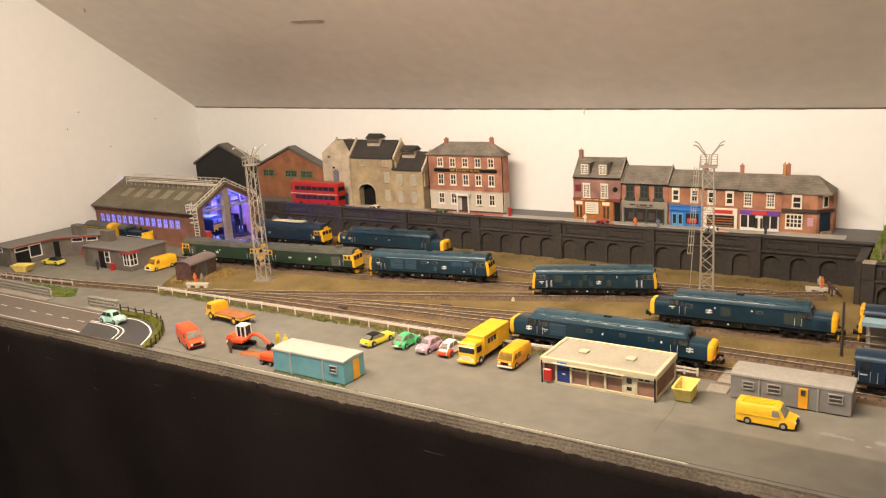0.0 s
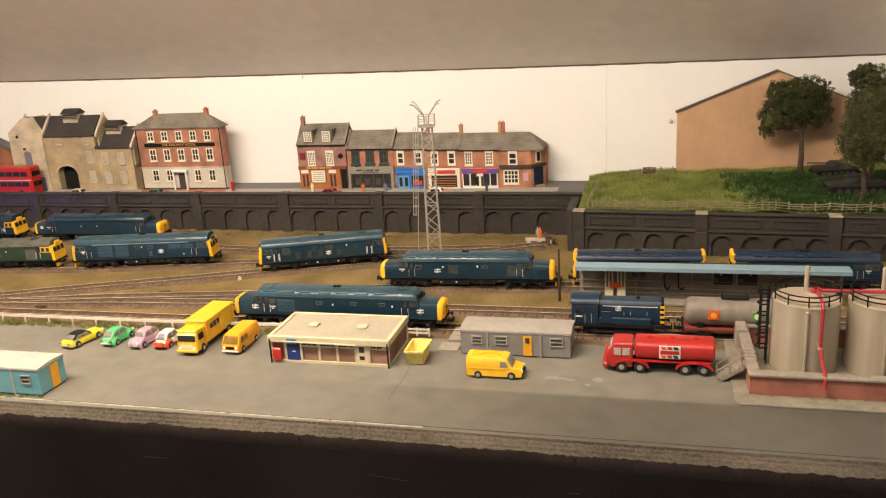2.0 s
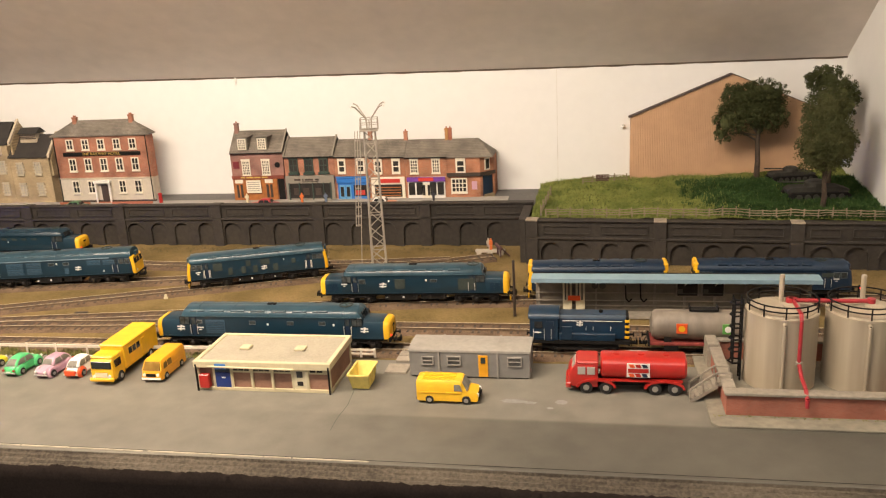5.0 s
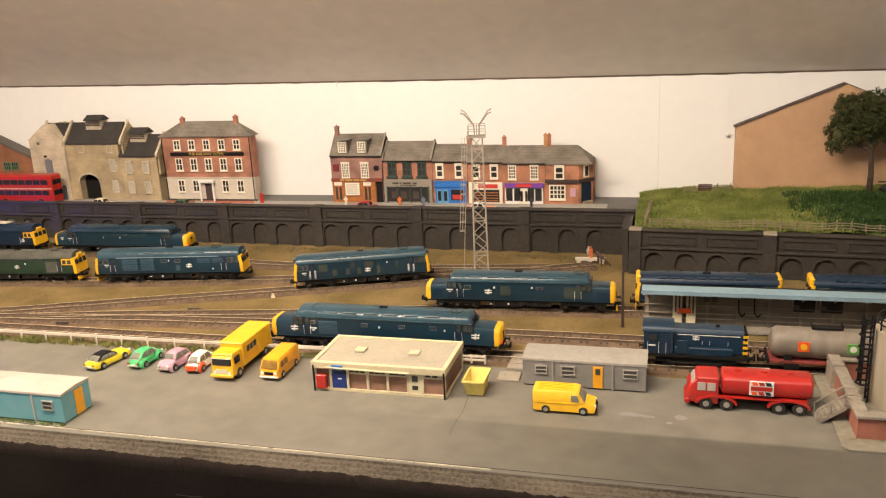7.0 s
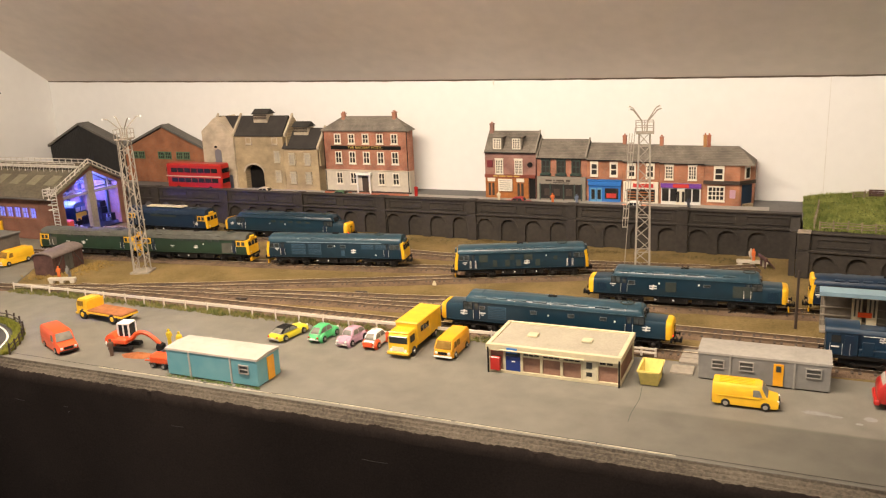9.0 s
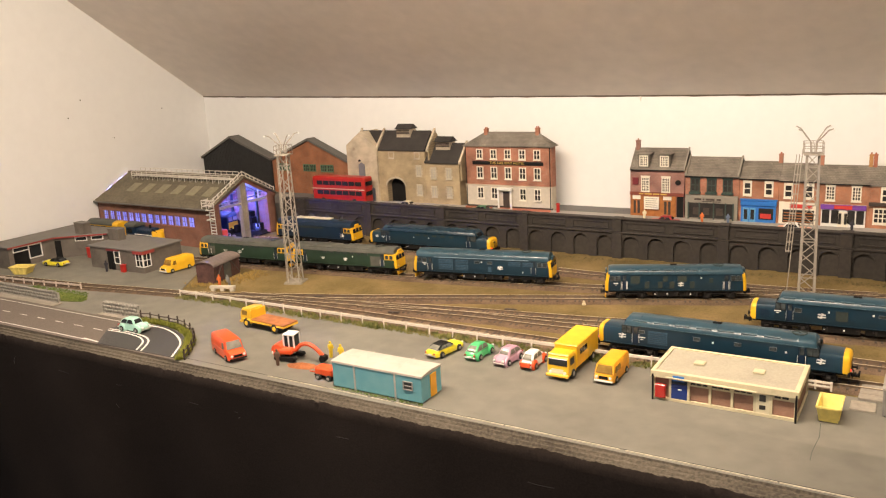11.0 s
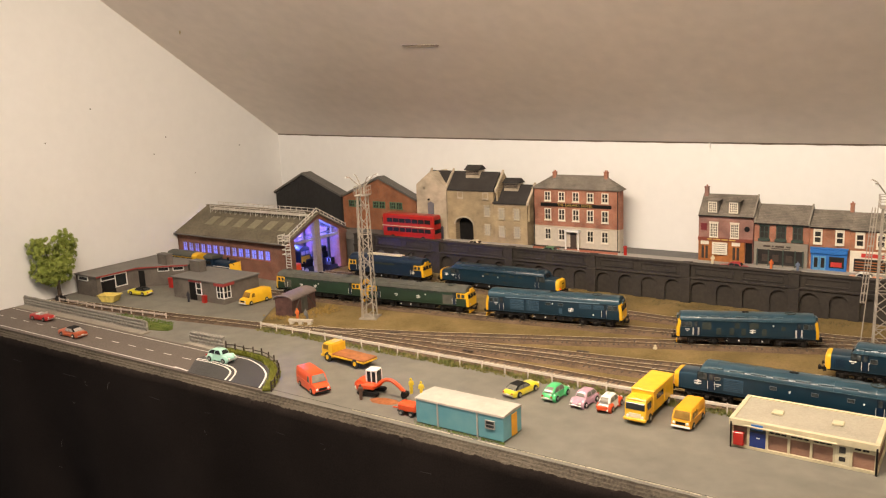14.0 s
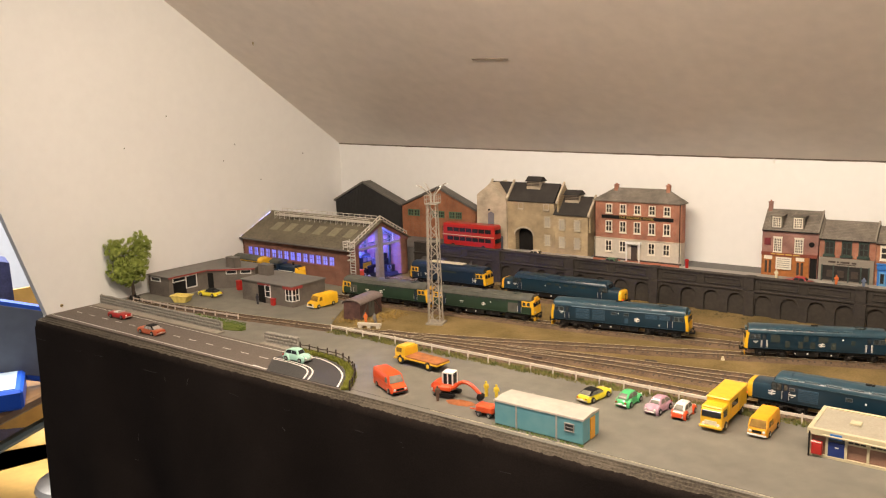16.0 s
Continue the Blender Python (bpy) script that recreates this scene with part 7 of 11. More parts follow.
part("corner_window", M().box(-0.0030, 0.0030, -0.0008, 0.0004, 0.0565, 0.0680, mm), FRAME, b)
part("corner_pane", M().box(-0.0018, 0.0018, -0.0012, -0.0004, 0.0578, 0.0668, mm), PANE, b)
part("planter", M().box(-0.0050, 0.0050, -0.0040, -0.0010, ZS, 0.0340, mm), STONE, b)

# ---- gabled sheds at the back ----
BLKCORR = mat("black_corrugated", (0.022, 0.021, 0.021), 0.7, var=0.2, s1=200, s2=40)
ROOFEDGE = mat("grey_roof_sheet", (0.115, 0.105, 0.095), 0.75, var=0.15, s1=300, s2=40)
b = thing("warehouse", "black corrugated gabled warehouse with grey roof against the back board", "building")
part("front_wall", M().prism([(-0.9930, 0.0), (-0.8660, 0.0), (-0.8660, 0.0745), (-0.9350, 0.1030), (-0.9930, 0.0745)], 0.8400, 0.8550), BLKCORR, b)
for s in range(42):
    x = -0.9915 + 0.003 * s
    zt = 0.1030 - abs(x + 0.9350) * 0.50 - 0.001
    part("sheet_rib", M().box(x, x + 0.0008, 0.8396, 0.8402, 0.03, zt), BLKCORR, b)
for a, c in (((-0.9945, 0.0745), (-0.9350, 0.1035)), ((-0.8645, 0.0745), (-0.9350, 0.1035))):
    part("roof_slope", M().loft([[(x, y, z + dz) for x, z in (a, c) for dz in ((0, 0.0030) if (x, z) == a else (0.0030, 0))] for y in (0.8370, 0.8555)]), ROOFEDGE, b)
b = thing("brick_warehouse", "orange brick gabled warehouse with green windows behind the bus", "building")
part("front_wall", M().prism([(-0.8660, 0.0), (-0.7390, 0.0), (-0.7390, 0.0735), (-0.8000, 0.1005), (-0.8660, 0.0735)], 0.8435, 0.8550), BRNBRICK, b)
for a, c in (((-0.8685, 0.0728), (-0.8000, 0.1010)), ((-0.7365, 0.0728), (-0.8000, 0.1010))):
    part("roof_slope", M().loft([[(x, y, z + dz) for x, z in (a, c) for dz in ((0, 0.0030) if (x, z) == a else (0.0030, 0))] for y in (0.8405, 0.8555)]), ROOFEDGE, b)
GRNW = mat("green_window_frame", (0.085, 0.16, 0.095), 0.7)
for x in (-0.8500, -0.8390, -0.8070, -0.7960, -0.7780, -0.7670):
    window(b, x, 0.0615, 0.0080, 0.0074, 0.8433, frame=GRNW, nx=3, nz=2, sill=False)
# ---- engine shed ----
SHEDBRICK = brick_mat("shed_brown_brick", (0.235, 0.105, 0.070), (0.20, 0.085, 0.058), (0.21, 0.12, 0.085), axis="both")
SHEDROOF = mat("mossy_asbestos_roof", (0.125, 0.105, 0.072), 0.9, var=0.3, s1=400, s2=35, bump=0.3, bscale=900)
CONC = mat("weathered_concrete", (0.27, 0.235, 0.19), 0.85, var=0.18, s1=400, s2=60, bump=0.2, bscale=1500)
RAILING = mat("pale_grey_metal", (0.56, 0.52, 0.46), 0.6, var=0.12)
FROST = bpy.data.materials.new("frosted_lit_glass")
FROST.use_nodes = True
nt = FROST.node_tree
tr = nt.nodes.new("ShaderNodeBsdfTranslucent")
tr.inputs[0].default_value = (0.85, 0.88, 1, 1)
nt.links.new(tr.outputs[0], nt.nodes["Material Output"].inputs[0])
X0, X1, YA, YM, YE, ZE, ZA = -0.9928, -0.7900, 0.6605, 0.7130, 0.7625, 0.0482, 0.0740
shed = thing("engine_shed", "brown brick engine shed lit blue inside, with roof walkways", "building", pose(X0, YM, 0, 0, 0, -1) @ pose(-X0, -YM, 0))
# front wall with fourteen windows
WZ0, WZ1 = 0.0235, 0.0350
wx = [-0.9790 + 0.0119 * k for k in range(14)]
g = M().box(X0, X1, YA, YA + 0.003, 0, WZ0).box(X0, X1, YA, YA + 0.003, WZ1, ZE)
edges = [X0] + [e for x in wx for e in (x - 0.0045, x + 0.0045)] + [X1]
for a, c in zip(edges[0::2], edges[1::2]):
    g.box(a, c, YA, YA + 0.003, WZ0, WZ1)
part("side_wall", g, SHEDBRICK, shed)
part("back_wall", M().box(X0, X1, YE - 0.003, YE, 0, ZE), SHEDBRICK, shed)
part("end_wall", M().prism([(YA, 0), (YE, 0), (YE, ZE - 0.004), (YM, ZA - 0.0060), (YA, ZE - 0.004)], X0, X0 + 0.003, "yz"), SHEDBRICK, shed)
for x in wx:
    f = part("window", ring_frame(x - 0.0040, x + 0.0040, WZ0 + 0.0005, WZ1 - 0.0005, 0.0005, YA + 0.0006, YA + 0.0016), PALEGLASS, shed)
    part("glazing_bar", M().box(x - 0.0002, x + 0.0002, YA + 0.0007, YA + 0.0015, WZ0, WZ1), PALEGLASS, f)
    part("glazing_bar", M().box(x - 0.0045, x + 0.0045, YA + 0.0008, YA + 0.0014, 0.0290, 0.0294), PALEGLASS, f)
    part("pane", M().box(x - 0.0045, x + 0.0045, YA + 0.0016, YA + 0.0019, WZ0, WZ1), FROST, f)
    part("sill", M().box(x - 0.0048, x + 0.0048, YA - 0.0008, YA + 0.0006, WZ0 - 0.0010, WZ0), TERRA, f)
for ya, yb, zb in ((YA - 0.004, YM - 0.0012, ZE - 0.0022), (YE + 0.004, YM + 0.0012, ZE - 0.0022)):
    q = [(X0 + 0.0008, ya, zb), (X1 + 0.004, ya, zb), (X1 + 0.004, yb, ZA - 0.0007), (X0 + 0.0008, yb, ZA - 0.0007)]
    part("roof_slope", M().loft([q, [(a, b_, c + 0.0016) for a, b_, c in q]]), SHEDROOF, shed, "mossy grey roof sheet")
part("ridge", M().box(X0, X1 + 0.0042, YM - 0.0018, YM + 0.0018, ZA + 0.0002, ZA + 0.0020), SHEDROOF, shed)
part("gutter", M().tube((X0, YA - 0.0048, ZE - 0.0022), (X1 + 0.004, YA - 0.0048, ZE - 0.0022), 0.0012, 8), ROOFEDGE, shed)
SKYL = mat("dirty_skylight", (0.20, 0.18, 0.115), 0.6, var=0.2, s1=300)
for k in range(6):
    x = -0.955 + 0.0270 * k
    t0, t1 = 0.34, 0.62
    ya, yb = YA - 0.004, YM
    zb, za = ZE - 0.0022, ZA
    q = [(x + dx, ya + (yb - ya) * t, zb + (za - zb) * t + 0.0017) for dx, t in ((0, t0), (0.0140, t0), (0.0140, t1), (0, t1))]
    part("skylight", M().loft([q, [(a, b_, c + 0.0004) for a, b_, c in q]]), SKYL, shed, "grimy skylight")
# gable end: posts, beam and open bays
for ya, yb in ((YA, YA + 0.0130), (YM - 0.0048, YM + 0.0042), (YE - 0.0125, YE)):
    zt = min(ZE + (ZA - ZE) * (1 - abs((ya + yb) / 2 - YM) / (YM - YA)), ZA - 0.002)
    part("gable_post", M().box(X1 - 0.006, X1, ya, yb, 0, zt - 0.001), SHEDBRICK if ya != YM - 0.0048 else CONC, shed)
part("gable_beam", M().box(X1 - 0.004, X1 - 0.001, YA + 0.013, YE - 0.0125, 0.0425, 0.0457), CONC, shed)
for ya, yb in ((YA - 0.0006, YM), (YE + 0.0006, YM)):
    part("barge_board", M().loft([[(X1 - 0.001, ya, ZE - 0.0050), (X1 + 0.001, ya, ZE - 0.0050), (X1 + 0.001, ya, ZE - 0.0008), (X1 - 0.001, ya, ZE - 0.0008)], [(X1 - 0.001, yb, ZA - 0.0050), (X1 + 0.001, yb, ZA - 0.0050), (X1 + 0.001, yb, ZA - 0.0002), (X1 - 0.001, yb, ZA - 0.0002)]]), SHEDBRICK, shed)
part("glazing_bar", M().box(X1 - 0.0035, X1 - 0.0015, 0.690, 0.6912, 0.0457, 0.0610).box(X1 - 0.0035, X1 - 0.0015, 0.738, 0.7392, 0.0457, 0.0600), CONC, shed)
part("shed_floor", M().box(X0 + 0.003, X1, YA + 0.003, YE - 0.003, 0.0008, 0.0016), BLACK, shed)
for k in range(4):
    x = X1 - 0.020 - 0.045 * k
    g = M()
    for ya, yb in ((YA + 0.003, YM), (YE - 0.003, YM)):
        g.tube((x, ya, ZE - 0.002), (x, yb, ZA - 0.002), 0.0010, 6)
    g.tube((x, YA + 0.003, ZE - 0.003), (x, YE - 0.003, ZE - 0.003), 0.0010, 6)
    part("roof_truss", g, CONC, shed)
part("bench", M().box(-0.86, -0.81, 0.750, 0.760, 0.001, 0.010), BLACK, shed)
for x, y, w, h in ((-0.842, 0.7345, 0.016, 0.016), (-0.868, 0.695, 0.030, 0.021), (-0.830, 0.756, 0.010, 0.024), (-0.905, 0.740, 0.040, 0.022)):
    part("stored_machine", M().box(x - w, x + w, y - 0.007, y + 0.007, 0.0018, h * 0.7).box(x - w * 0.8, x + w * 0.7, y - 0.005, y + 0.005, h * 0.7, h), BLACK, shed, bevel=0.0006)
for k in range(9):
    x = -0.99 + 0.0215 * k
    part("column", M().box(x, x + 0.002, YE - 0.006, YE - 0.003, 0.0016, ZE), GRILLE, shed)
part("fluorescent_fitting", M().lathe((-0.8060, 0.7270, 0.0585), [(0.0003, -0.0026), (0.0032, -0.0014), (0.0032, 0.0014), (0.0003, 0.0026)], 12), mat("led_glow", (0.5, 0.5, 0.6), 0.4, emit=((0.35, 0.45, 1.0), 9.0)), shed, "glowing blue LED")
for k, (x, w) in enumerate(((-0.828, 0.80), (-0.880, 1.30), (-0.945, 1.20))):
    bulb("shed_blue_led", (x, 0.722, 0.056), w, BLUE, 0.002)
bulb("shed_blue_led", (-0.9800, 0.7150, 0.0280), 0.10, BLUE, 0.002)
part("tube_light", M().tube((X1 - 0.012, YA + 0.012, 0.0418), (X1 - 0.012, YE - 0.014, 0.0418), 0.0011, 8), mat("tube_glow", (0.6, 0.6, 0.7), 0.4, emit=((0.35, 0.50, 1.0), 5.0)), shed, "glowing pale blue tube")
# engine and stock inside the mouth
v = thing("stabled_locomotive", "blue locomotive cab end standing inside the shed", "locomotive", pose(-0.8450, 0.7250, 0.0016))
part("body", M().box(-0.030, 0.0160, -0.0085, 0.0085, 0.0050, 0.0225), BRBLUE, v, bevel=0.0012)
part("roof", M().loft([vault(-0.030, 0.0085, 0.0222, 0.0262), vault(0.0150, 0.0082, 0.0222, 0.0258)]), GREYROOF, v, smooth=40)
for sy in (-1, 1):
    part("windscreen", M().box(0.0154, 0.0164, sy * 0.0040 - 0.0030, sy * 0.0040 + 0.0030, 0.0160, 0.0208), PALEGLASS, v)
    part("buffer", M().tube((0.0155, sy * 0.0050, 0.0070), (0.0185, sy * 0.0050, 0.0070), 0.0012, 8), BLACK, v)
part("warning_panel", M().box(0.0156, 0.0163, -0.0076, 0.0076, 0.0060, 0.0145), YEL, v)
part("underframe", M().box(-0.030, 0.0150, -0.0070, 0.0070, 0.0, 0.0050), BLACK, v)
for k in range(14):
    x, y = -0.800 + random.uniform(-0.030, 0.004), random.choice((0.681, 0.700, 0.742)) + random.uniform(-0.007, 0.007)
    v = thing("workshop_part", "small steel workshop part on the shed floor", "machine part", pose(x, y, 0.0016, 0, 0, random.uniform(0, 180)), "parts on the shed floor")
    if k % 3 == 0:
        part("drum", M().lathe((0, 0, 0), [(0.0020, 0), (0.0022, 0.0004), (0.0022, 0.0050), (0.0018, 0.0056), (0.0006, 0.0058)], 14), HUB, v, smooth=40)
    elif k % 3 == 1:
        part("casing", M().box(-0.0030, 0.0030, -0.0018, 0.0018, 0, 0.0042), GRILLE, v, bevel=0.0005)
        part("pipe", M().path([(-0.002, 0, 0.0040), (-0.002, 0, 0.0078), (0.0022, 0, 0.0078), (0.0022, 0, 0.0040)], 0.0006, 6), HUB, v)
    else:
        part("wheel", M().lathe((0, 0.0, 0.0034), [(0.0010, -0.0008), (0.0034, -0.0007), (0.0034, 0.0003), (0.0030, 0.0008), (0.0010, 0.0008)], 18, "y"), HUB, v, smooth=40)
v = thing("engine_block", "dark machinery with an orange cowling inside the shed mouth", "machinery", pose(-0.815, 0.692, 0.0016))
part("frame", M().box(-0.010, 0.012, -0.007, 0.007, 0.0, 0.004), BLACK, v)
part("motor", M().lathe((0, 0, 0.008), [(0.004, -0.008), (0.005, -0.006), (0.005, 0.006), (0.004, 0.008)], 14, "x"), GRILLE, v)
part("cowling", M().box(0.001, 0.014, -0.012, -0.003, 0.003, 0.015), ORANGE, v, bevel=0.001)
# walkways on the roof
wk = part("roof_walkway", M().box(-0.9690, X1 - 0.006, YM - 0.0150, YM - 0.0006, ZA - 0.0012, ZA - 0.0006), RAILING, shed, "pale metal roof walkway")
for yy, z0, z1 in ((YM - 0.0148, ZA - 0.0072, ZA + 0.0038), (YM - 0.0006, ZA, ZA + 0.0066)):
    for f in (0.5, 1.0):
        zr = ZA - 0.0004 + (z1 - ZA + 0.0004) * f
        part("handrail" if f == 1 else "mid_rail", M().tube((-0.9690, yy, zr), (X1 - 0.004, yy, zr), 0.00042, 5), RAILING, wk)
    for k in range(19):
        x = -0.9690 + (X1 + 0.965) * k / 18
        part("stanchion", M().tube((x, yy, z0), (x, yy, z1 + 0.0002), 0.00042, 5), RAILING, wk)
for k in range(19):
    x = -0.9690 + (X1 + 0.965) * k / 18
    part("bracket", M().tube((x, YM - 0.0148, ZA - 0.0072), (x, YM - 0.0090, ZA - 0.0012), 0.0004, 5), RAILING, wk)
for s, ye in ((-1, YA), (1, YE)):
    for dz in (0.0035, 0.0072):
        part("handrail", M().tube((X1, YM, ZA + dz), (X1, ye, ZE + dz - 0.001), 0.0006, 5), RAILING, wk)
    for k in range(9):
        t = k / 8
        p = Vector((X1, YM + (ye - YM) * t, ZA + (ZE - ZA) * t))
        part("stanchion", M().tube(p, p + Vector((0, 0, 0.0074)), 0.0006, 5), RAILING, wk)
# small caged landing at the ladder's head
for dx in (-0.0085, -0.0010):
    for yy in (YA - 0.0045, YA + 0.0035):
        part("stanchion", M().tube((X1 + dx, yy, ZE - 0.002), (X1 + dx, yy, ZE + 0.0085), 0.0005, 5), RAILING, wk)
for dz in (0.0020, 0.0052, 0.0085):
    part("landing_rail", M().path([(X1 - 0.0010, YA - 0.0045, ZE + dz), (X1 - 0.0085, YA - 0.0045, ZE + dz), (X1 - 0.0085, YA + 0.0035, ZE + dz)], 0.0005, 5), RAILING, wk)
LX0, LX1 = X1 + 0.001, X1 + 0.009
lad = part("corner_ladder", M().tube((LX1, YA - 0.003, 0.004), (LX1, YA - 0.003, 0.060), 0.0005, 5).tube((LX0, YA - 0.003, 0.004), (LX0, YA - 0.003, 0.060), 0.0005, 5), RAILING, shed, "pale ladder with cage")
for k in range(16):
    part("rung", M().tube((LX0, YA - 0.003, 0.006 + 0.0034 * k), (LX1, YA - 0.003, 0.006 + 0.0034 * k), 0.0006, 5), RAILING, lad)
for k in range(5):
    part("cage_hoop", M().path([(LX0, YA - 0.003, 0.036 + 0.0055 * k), (LX0 + 0.0005, YA - 0.0085, 0.036 + 0.0055 * k), (LX1 - 0.0005, YA - 0.0085, 0.036 + 0.0055 * k), (LX1, YA - 0.003, 0.036 + 0.0055 * k)], 0.0006, 5), RAILING, lad)

# ---- offices ----
OFFB = brick_mat("dark_grey_brick", (0.140, 0.117, 0.098), (0.122, 0.102, 0.085), (0.15, 0.13, 0.11), axis="both")
FELT = mat("grey_roof_felt", (0.150, 0.140, 0.128), 0.85, var=0.12, s1=300, s2=40)
REDTRIM = mat("dull_red_trim", (0.30, 0.045, 0.040), 0.6, var=0.1)


def face_window(parent, m, x, z, w, h, y, frame=WHT, pane=GLASS, nx=2, nz=1, t=0.0009):
    f = part("window", ring_frame(x - w / 2, x + w / 2, z, z + h, t, y - 0.0008, y + 0.0004, m), frame, parent)
    for k in range(1, nx):
        xx = x - w / 2 + w * k / nx
        part("glazing_bar", M().box(xx - t * 0.4, xx + t * 0.4, y - 0.0007, y + 0.0002, z, z + h, m), frame, f)
    for k in range(1, nz):
        zz = z + h * k / nz
        part("glazing_bar", M().box(x - w / 2, x + w / 2, y - 0.0007, y + 0.0002, zz - t * 0.4, zz + t * 0.4, m), frame, f)
    part("pane", M().box(x - w / 2, x + w / 2, y - 0.0003, y + 0.0004, z, z + h, m), pane, f)
    return f


I4 = Matrix.Identity(4)
R90 = pose(0, 0, 0, 0, 0, 90)
ob = thing("office_block", "flat-roofed dark brick office with red trim and white windows", "building", pose(-0.8233, 0.5765, 0.0006))
hx, hy, hh = 0.0418, 0.0250, 0.0225
part("wall", M().box(-hx, hx, -hy, hy, 0, hh), OFFB, ob)
part("roof", M().box(-hx - 0.0015, hx + 0.0015, -hy - 0.0015, hy + 0.0015, hh, hh + 0.0016), FELT, ob, bevel=0.0003)
part("fascia", M().box(hx - 0.0130, hx + 0.0017, -hy - 0.0018, -hy - 0.0014, hh - 0.0026, hh + 0.0006), REDTRIM, ob)
part("fascia", M().box(hx + 0.0013, hx + 0.0018, -hy - 0.0016, -hy + 0.0140, hh - 0.0026, hh + 0.0006), REDTRIM, ob)
face_window(ob, I4, 0.0022, 0.0078, 0.0074, 0.0122, -hy, nx=1, nz=2)
# flat black panel in place of the shaded door recess
part("doorway_shade", M().box(-0.0135, -0.0025, -hy - 0.0004, -hy + 0.001, 0, 0.0195), BLACK, ob)
part("red_panel", M().box(-0.0140, 0.0065, -hy - 0.0008, -hy, 0.0202, 0.0222), REDTRIM, ob)
face_window(ob, I4, 0.0368, 0.0072, 0.0092, 0.0124, -hy, nx=2, nz=2)
face_window(ob, R90, -hy + 0.0046, 0.0072, 0.0084, 0.0124, -hx, nx=2, nz=2)
part("chimney_block", M().box(-0.0412, -0.0244, -0.0008, 0.0085, hh, hh + 0.0134), OFFB, ob)
part("chimney_cap", M().box(-0.0417, -0.0239, -0.0013, 0.0090, hh + 0.0134, hh + 0.0142), FELT, ob)
rb = thing("red_bin", "small red bin outside the office", "bin", pose(-0.8095, 0.5480, 0.0006))
part("body", M().box(-0.0027, 0.0027, -0.0018, 0.0018, 0, 0.0074), REDP, rb, bevel=0.0004)
part("lid", M().box(-0.0030, 0.0030, -0.0021, 0.0021, 0.0074, 0.0082), REDP, rb)
oa = thing("workshop_block", "L-shaped flat-roofed dark brick workshop with garage door and red trim", "building", pose(0, 0, 0.0006))
h2 = 0.0230
Lp = [(-0.9860, 0.5095), (-0.9455, 0.5095), (-0.9455, 0.5630), (-0.9000, 0.6000), (-0.9165, 0.6200), (-0.9860, 0.6200)]
part("wall", M().prism(Lp, 0, h2, "xy"), OFFB, oa)
Lr = [(-0.9875, 0.5078), (-0.9438, 0.5078), (-0.9438, 0.5620), (-0.8978, 0.5996), (-0.9155, 0.6215), (-0.9875, 0.6215)]
part("roof", M().prism(Lr, h2, h2 + 0.0014, "xy"), FELT, oa, bevel=0.0003)
T1 = Matrix.Translation((-0.9455, 0.5095, 0)) @ R90
T2 = Matrix.Translation((-0.9455, 0.5630, 0)) @ pose(0, 0, 0, 0, 0, 39.1)
T3 = Matrix.Translation((-0.9640, 0.5095, 0))
part("fascia", M().box(-0.0017, 0.0525, -0.0022, -0.0018, h2 - 0.0006, h2 + 0.0008, T1), REDTRIM, oa)
part("fascia", M().box(0.0014, 0.0590, -0.0024, -0.0018, h2 - 0.0006, h2 + 0.0008, T2), REDTRIM, oa)
part("garage_door", M().box(0.0055, 0.0230, -0.0004, 0.0004, 0, 0.0165, T1), BLACK, oa)
face_window(oa, T1, 0.0140, 0.0178, 0.0165, 0.0036, 0.0, nx=1)
face_window(oa, T1, 0.0305, 0.0076, 0.0136, 0.0132, 0.0, nx=1, nz=1, t=0.0012)
# another black panel painted in for the shade of a recessed door
part("doorway_shade", M().box(0.0010, 0.0078, -0.0004, 0.0004, 0, 0.0195, T2), BLACK, oa)
face_window(oa, T2, 0.0300, 0.0180, 0.0115, 0.0034, 0.0, nx=1)
face_window(oa, T2, 0.0475, 0.0180, 0.0115, 0.0034, 0.0, nx=1)
face_window(oa, T3, -0.0070, 0.0180, 0.0170, 0.0034, 0.0, nx=1)
part("chimney_block", M().box(-0.9340, -0.9170, 0.5840, 0.5930, h2, h2 + 0.0136), OFFB, oa)
part("chimney_cap", M().box(-0.9345, -0.9165, 0.5835, 0.5935, h2 + 0.0136, h2 + 0.0143), FELT, oa)
po = thing("red_bin", "red bin between the two offices", "bin", pose(-0.9050, 0.5790, 0.0006))
part("body", M().box(-0.0030, 0.0030, -0.0026, 0.0026, 0, 0.0110), REDP, po, bevel=0.0004)
part("lid", M().box(-0.0033, 0.0033, -0.0029, 0.0029, 0.0110, 0.0118), REDP, po)
# yellow ballast vehicle and plough loco on the bay track
v = thing("track_machine", "yellow track machine with dark roof beside the shed", "rail vehicle", at_track(-0.9480, 0.640, 0))
part("body", M().box(-0.030, 0.024, -0.0082, 0.0082, 0.0070, 0.0212), YEL, v, bevel=0.0005)
part("roof", M().loft([vault(-0.031, 0.0088, 0.0210, 0.0265), vault(0.016, 0.0088, 0.0210, 0.0265)]), GREYROOF, v, smooth=40)
part("roof_end", M().loft([vault(0.016, 0.0088, 0.0210, 0.0264), vault(0.025, 0.0086, 0.0208, 0.0254)]), YEL, v, "yellow roof end", smooth=40)
for k in range(4):
    f = part("window", ring_frame(-0.0265 + 0.0115 * k, -0.0195 + 0.0115 * k, 0.0140, 0.0192, 0.0006, -0.0088, -0.0080), BLACK, v)
    part("pane", M().box(-0.0262 + 0.0115 * k, -0.0198 + 0.0115 * k, -0.0085, -0.0080, 0.0142, 0.0190), GLASS, f)
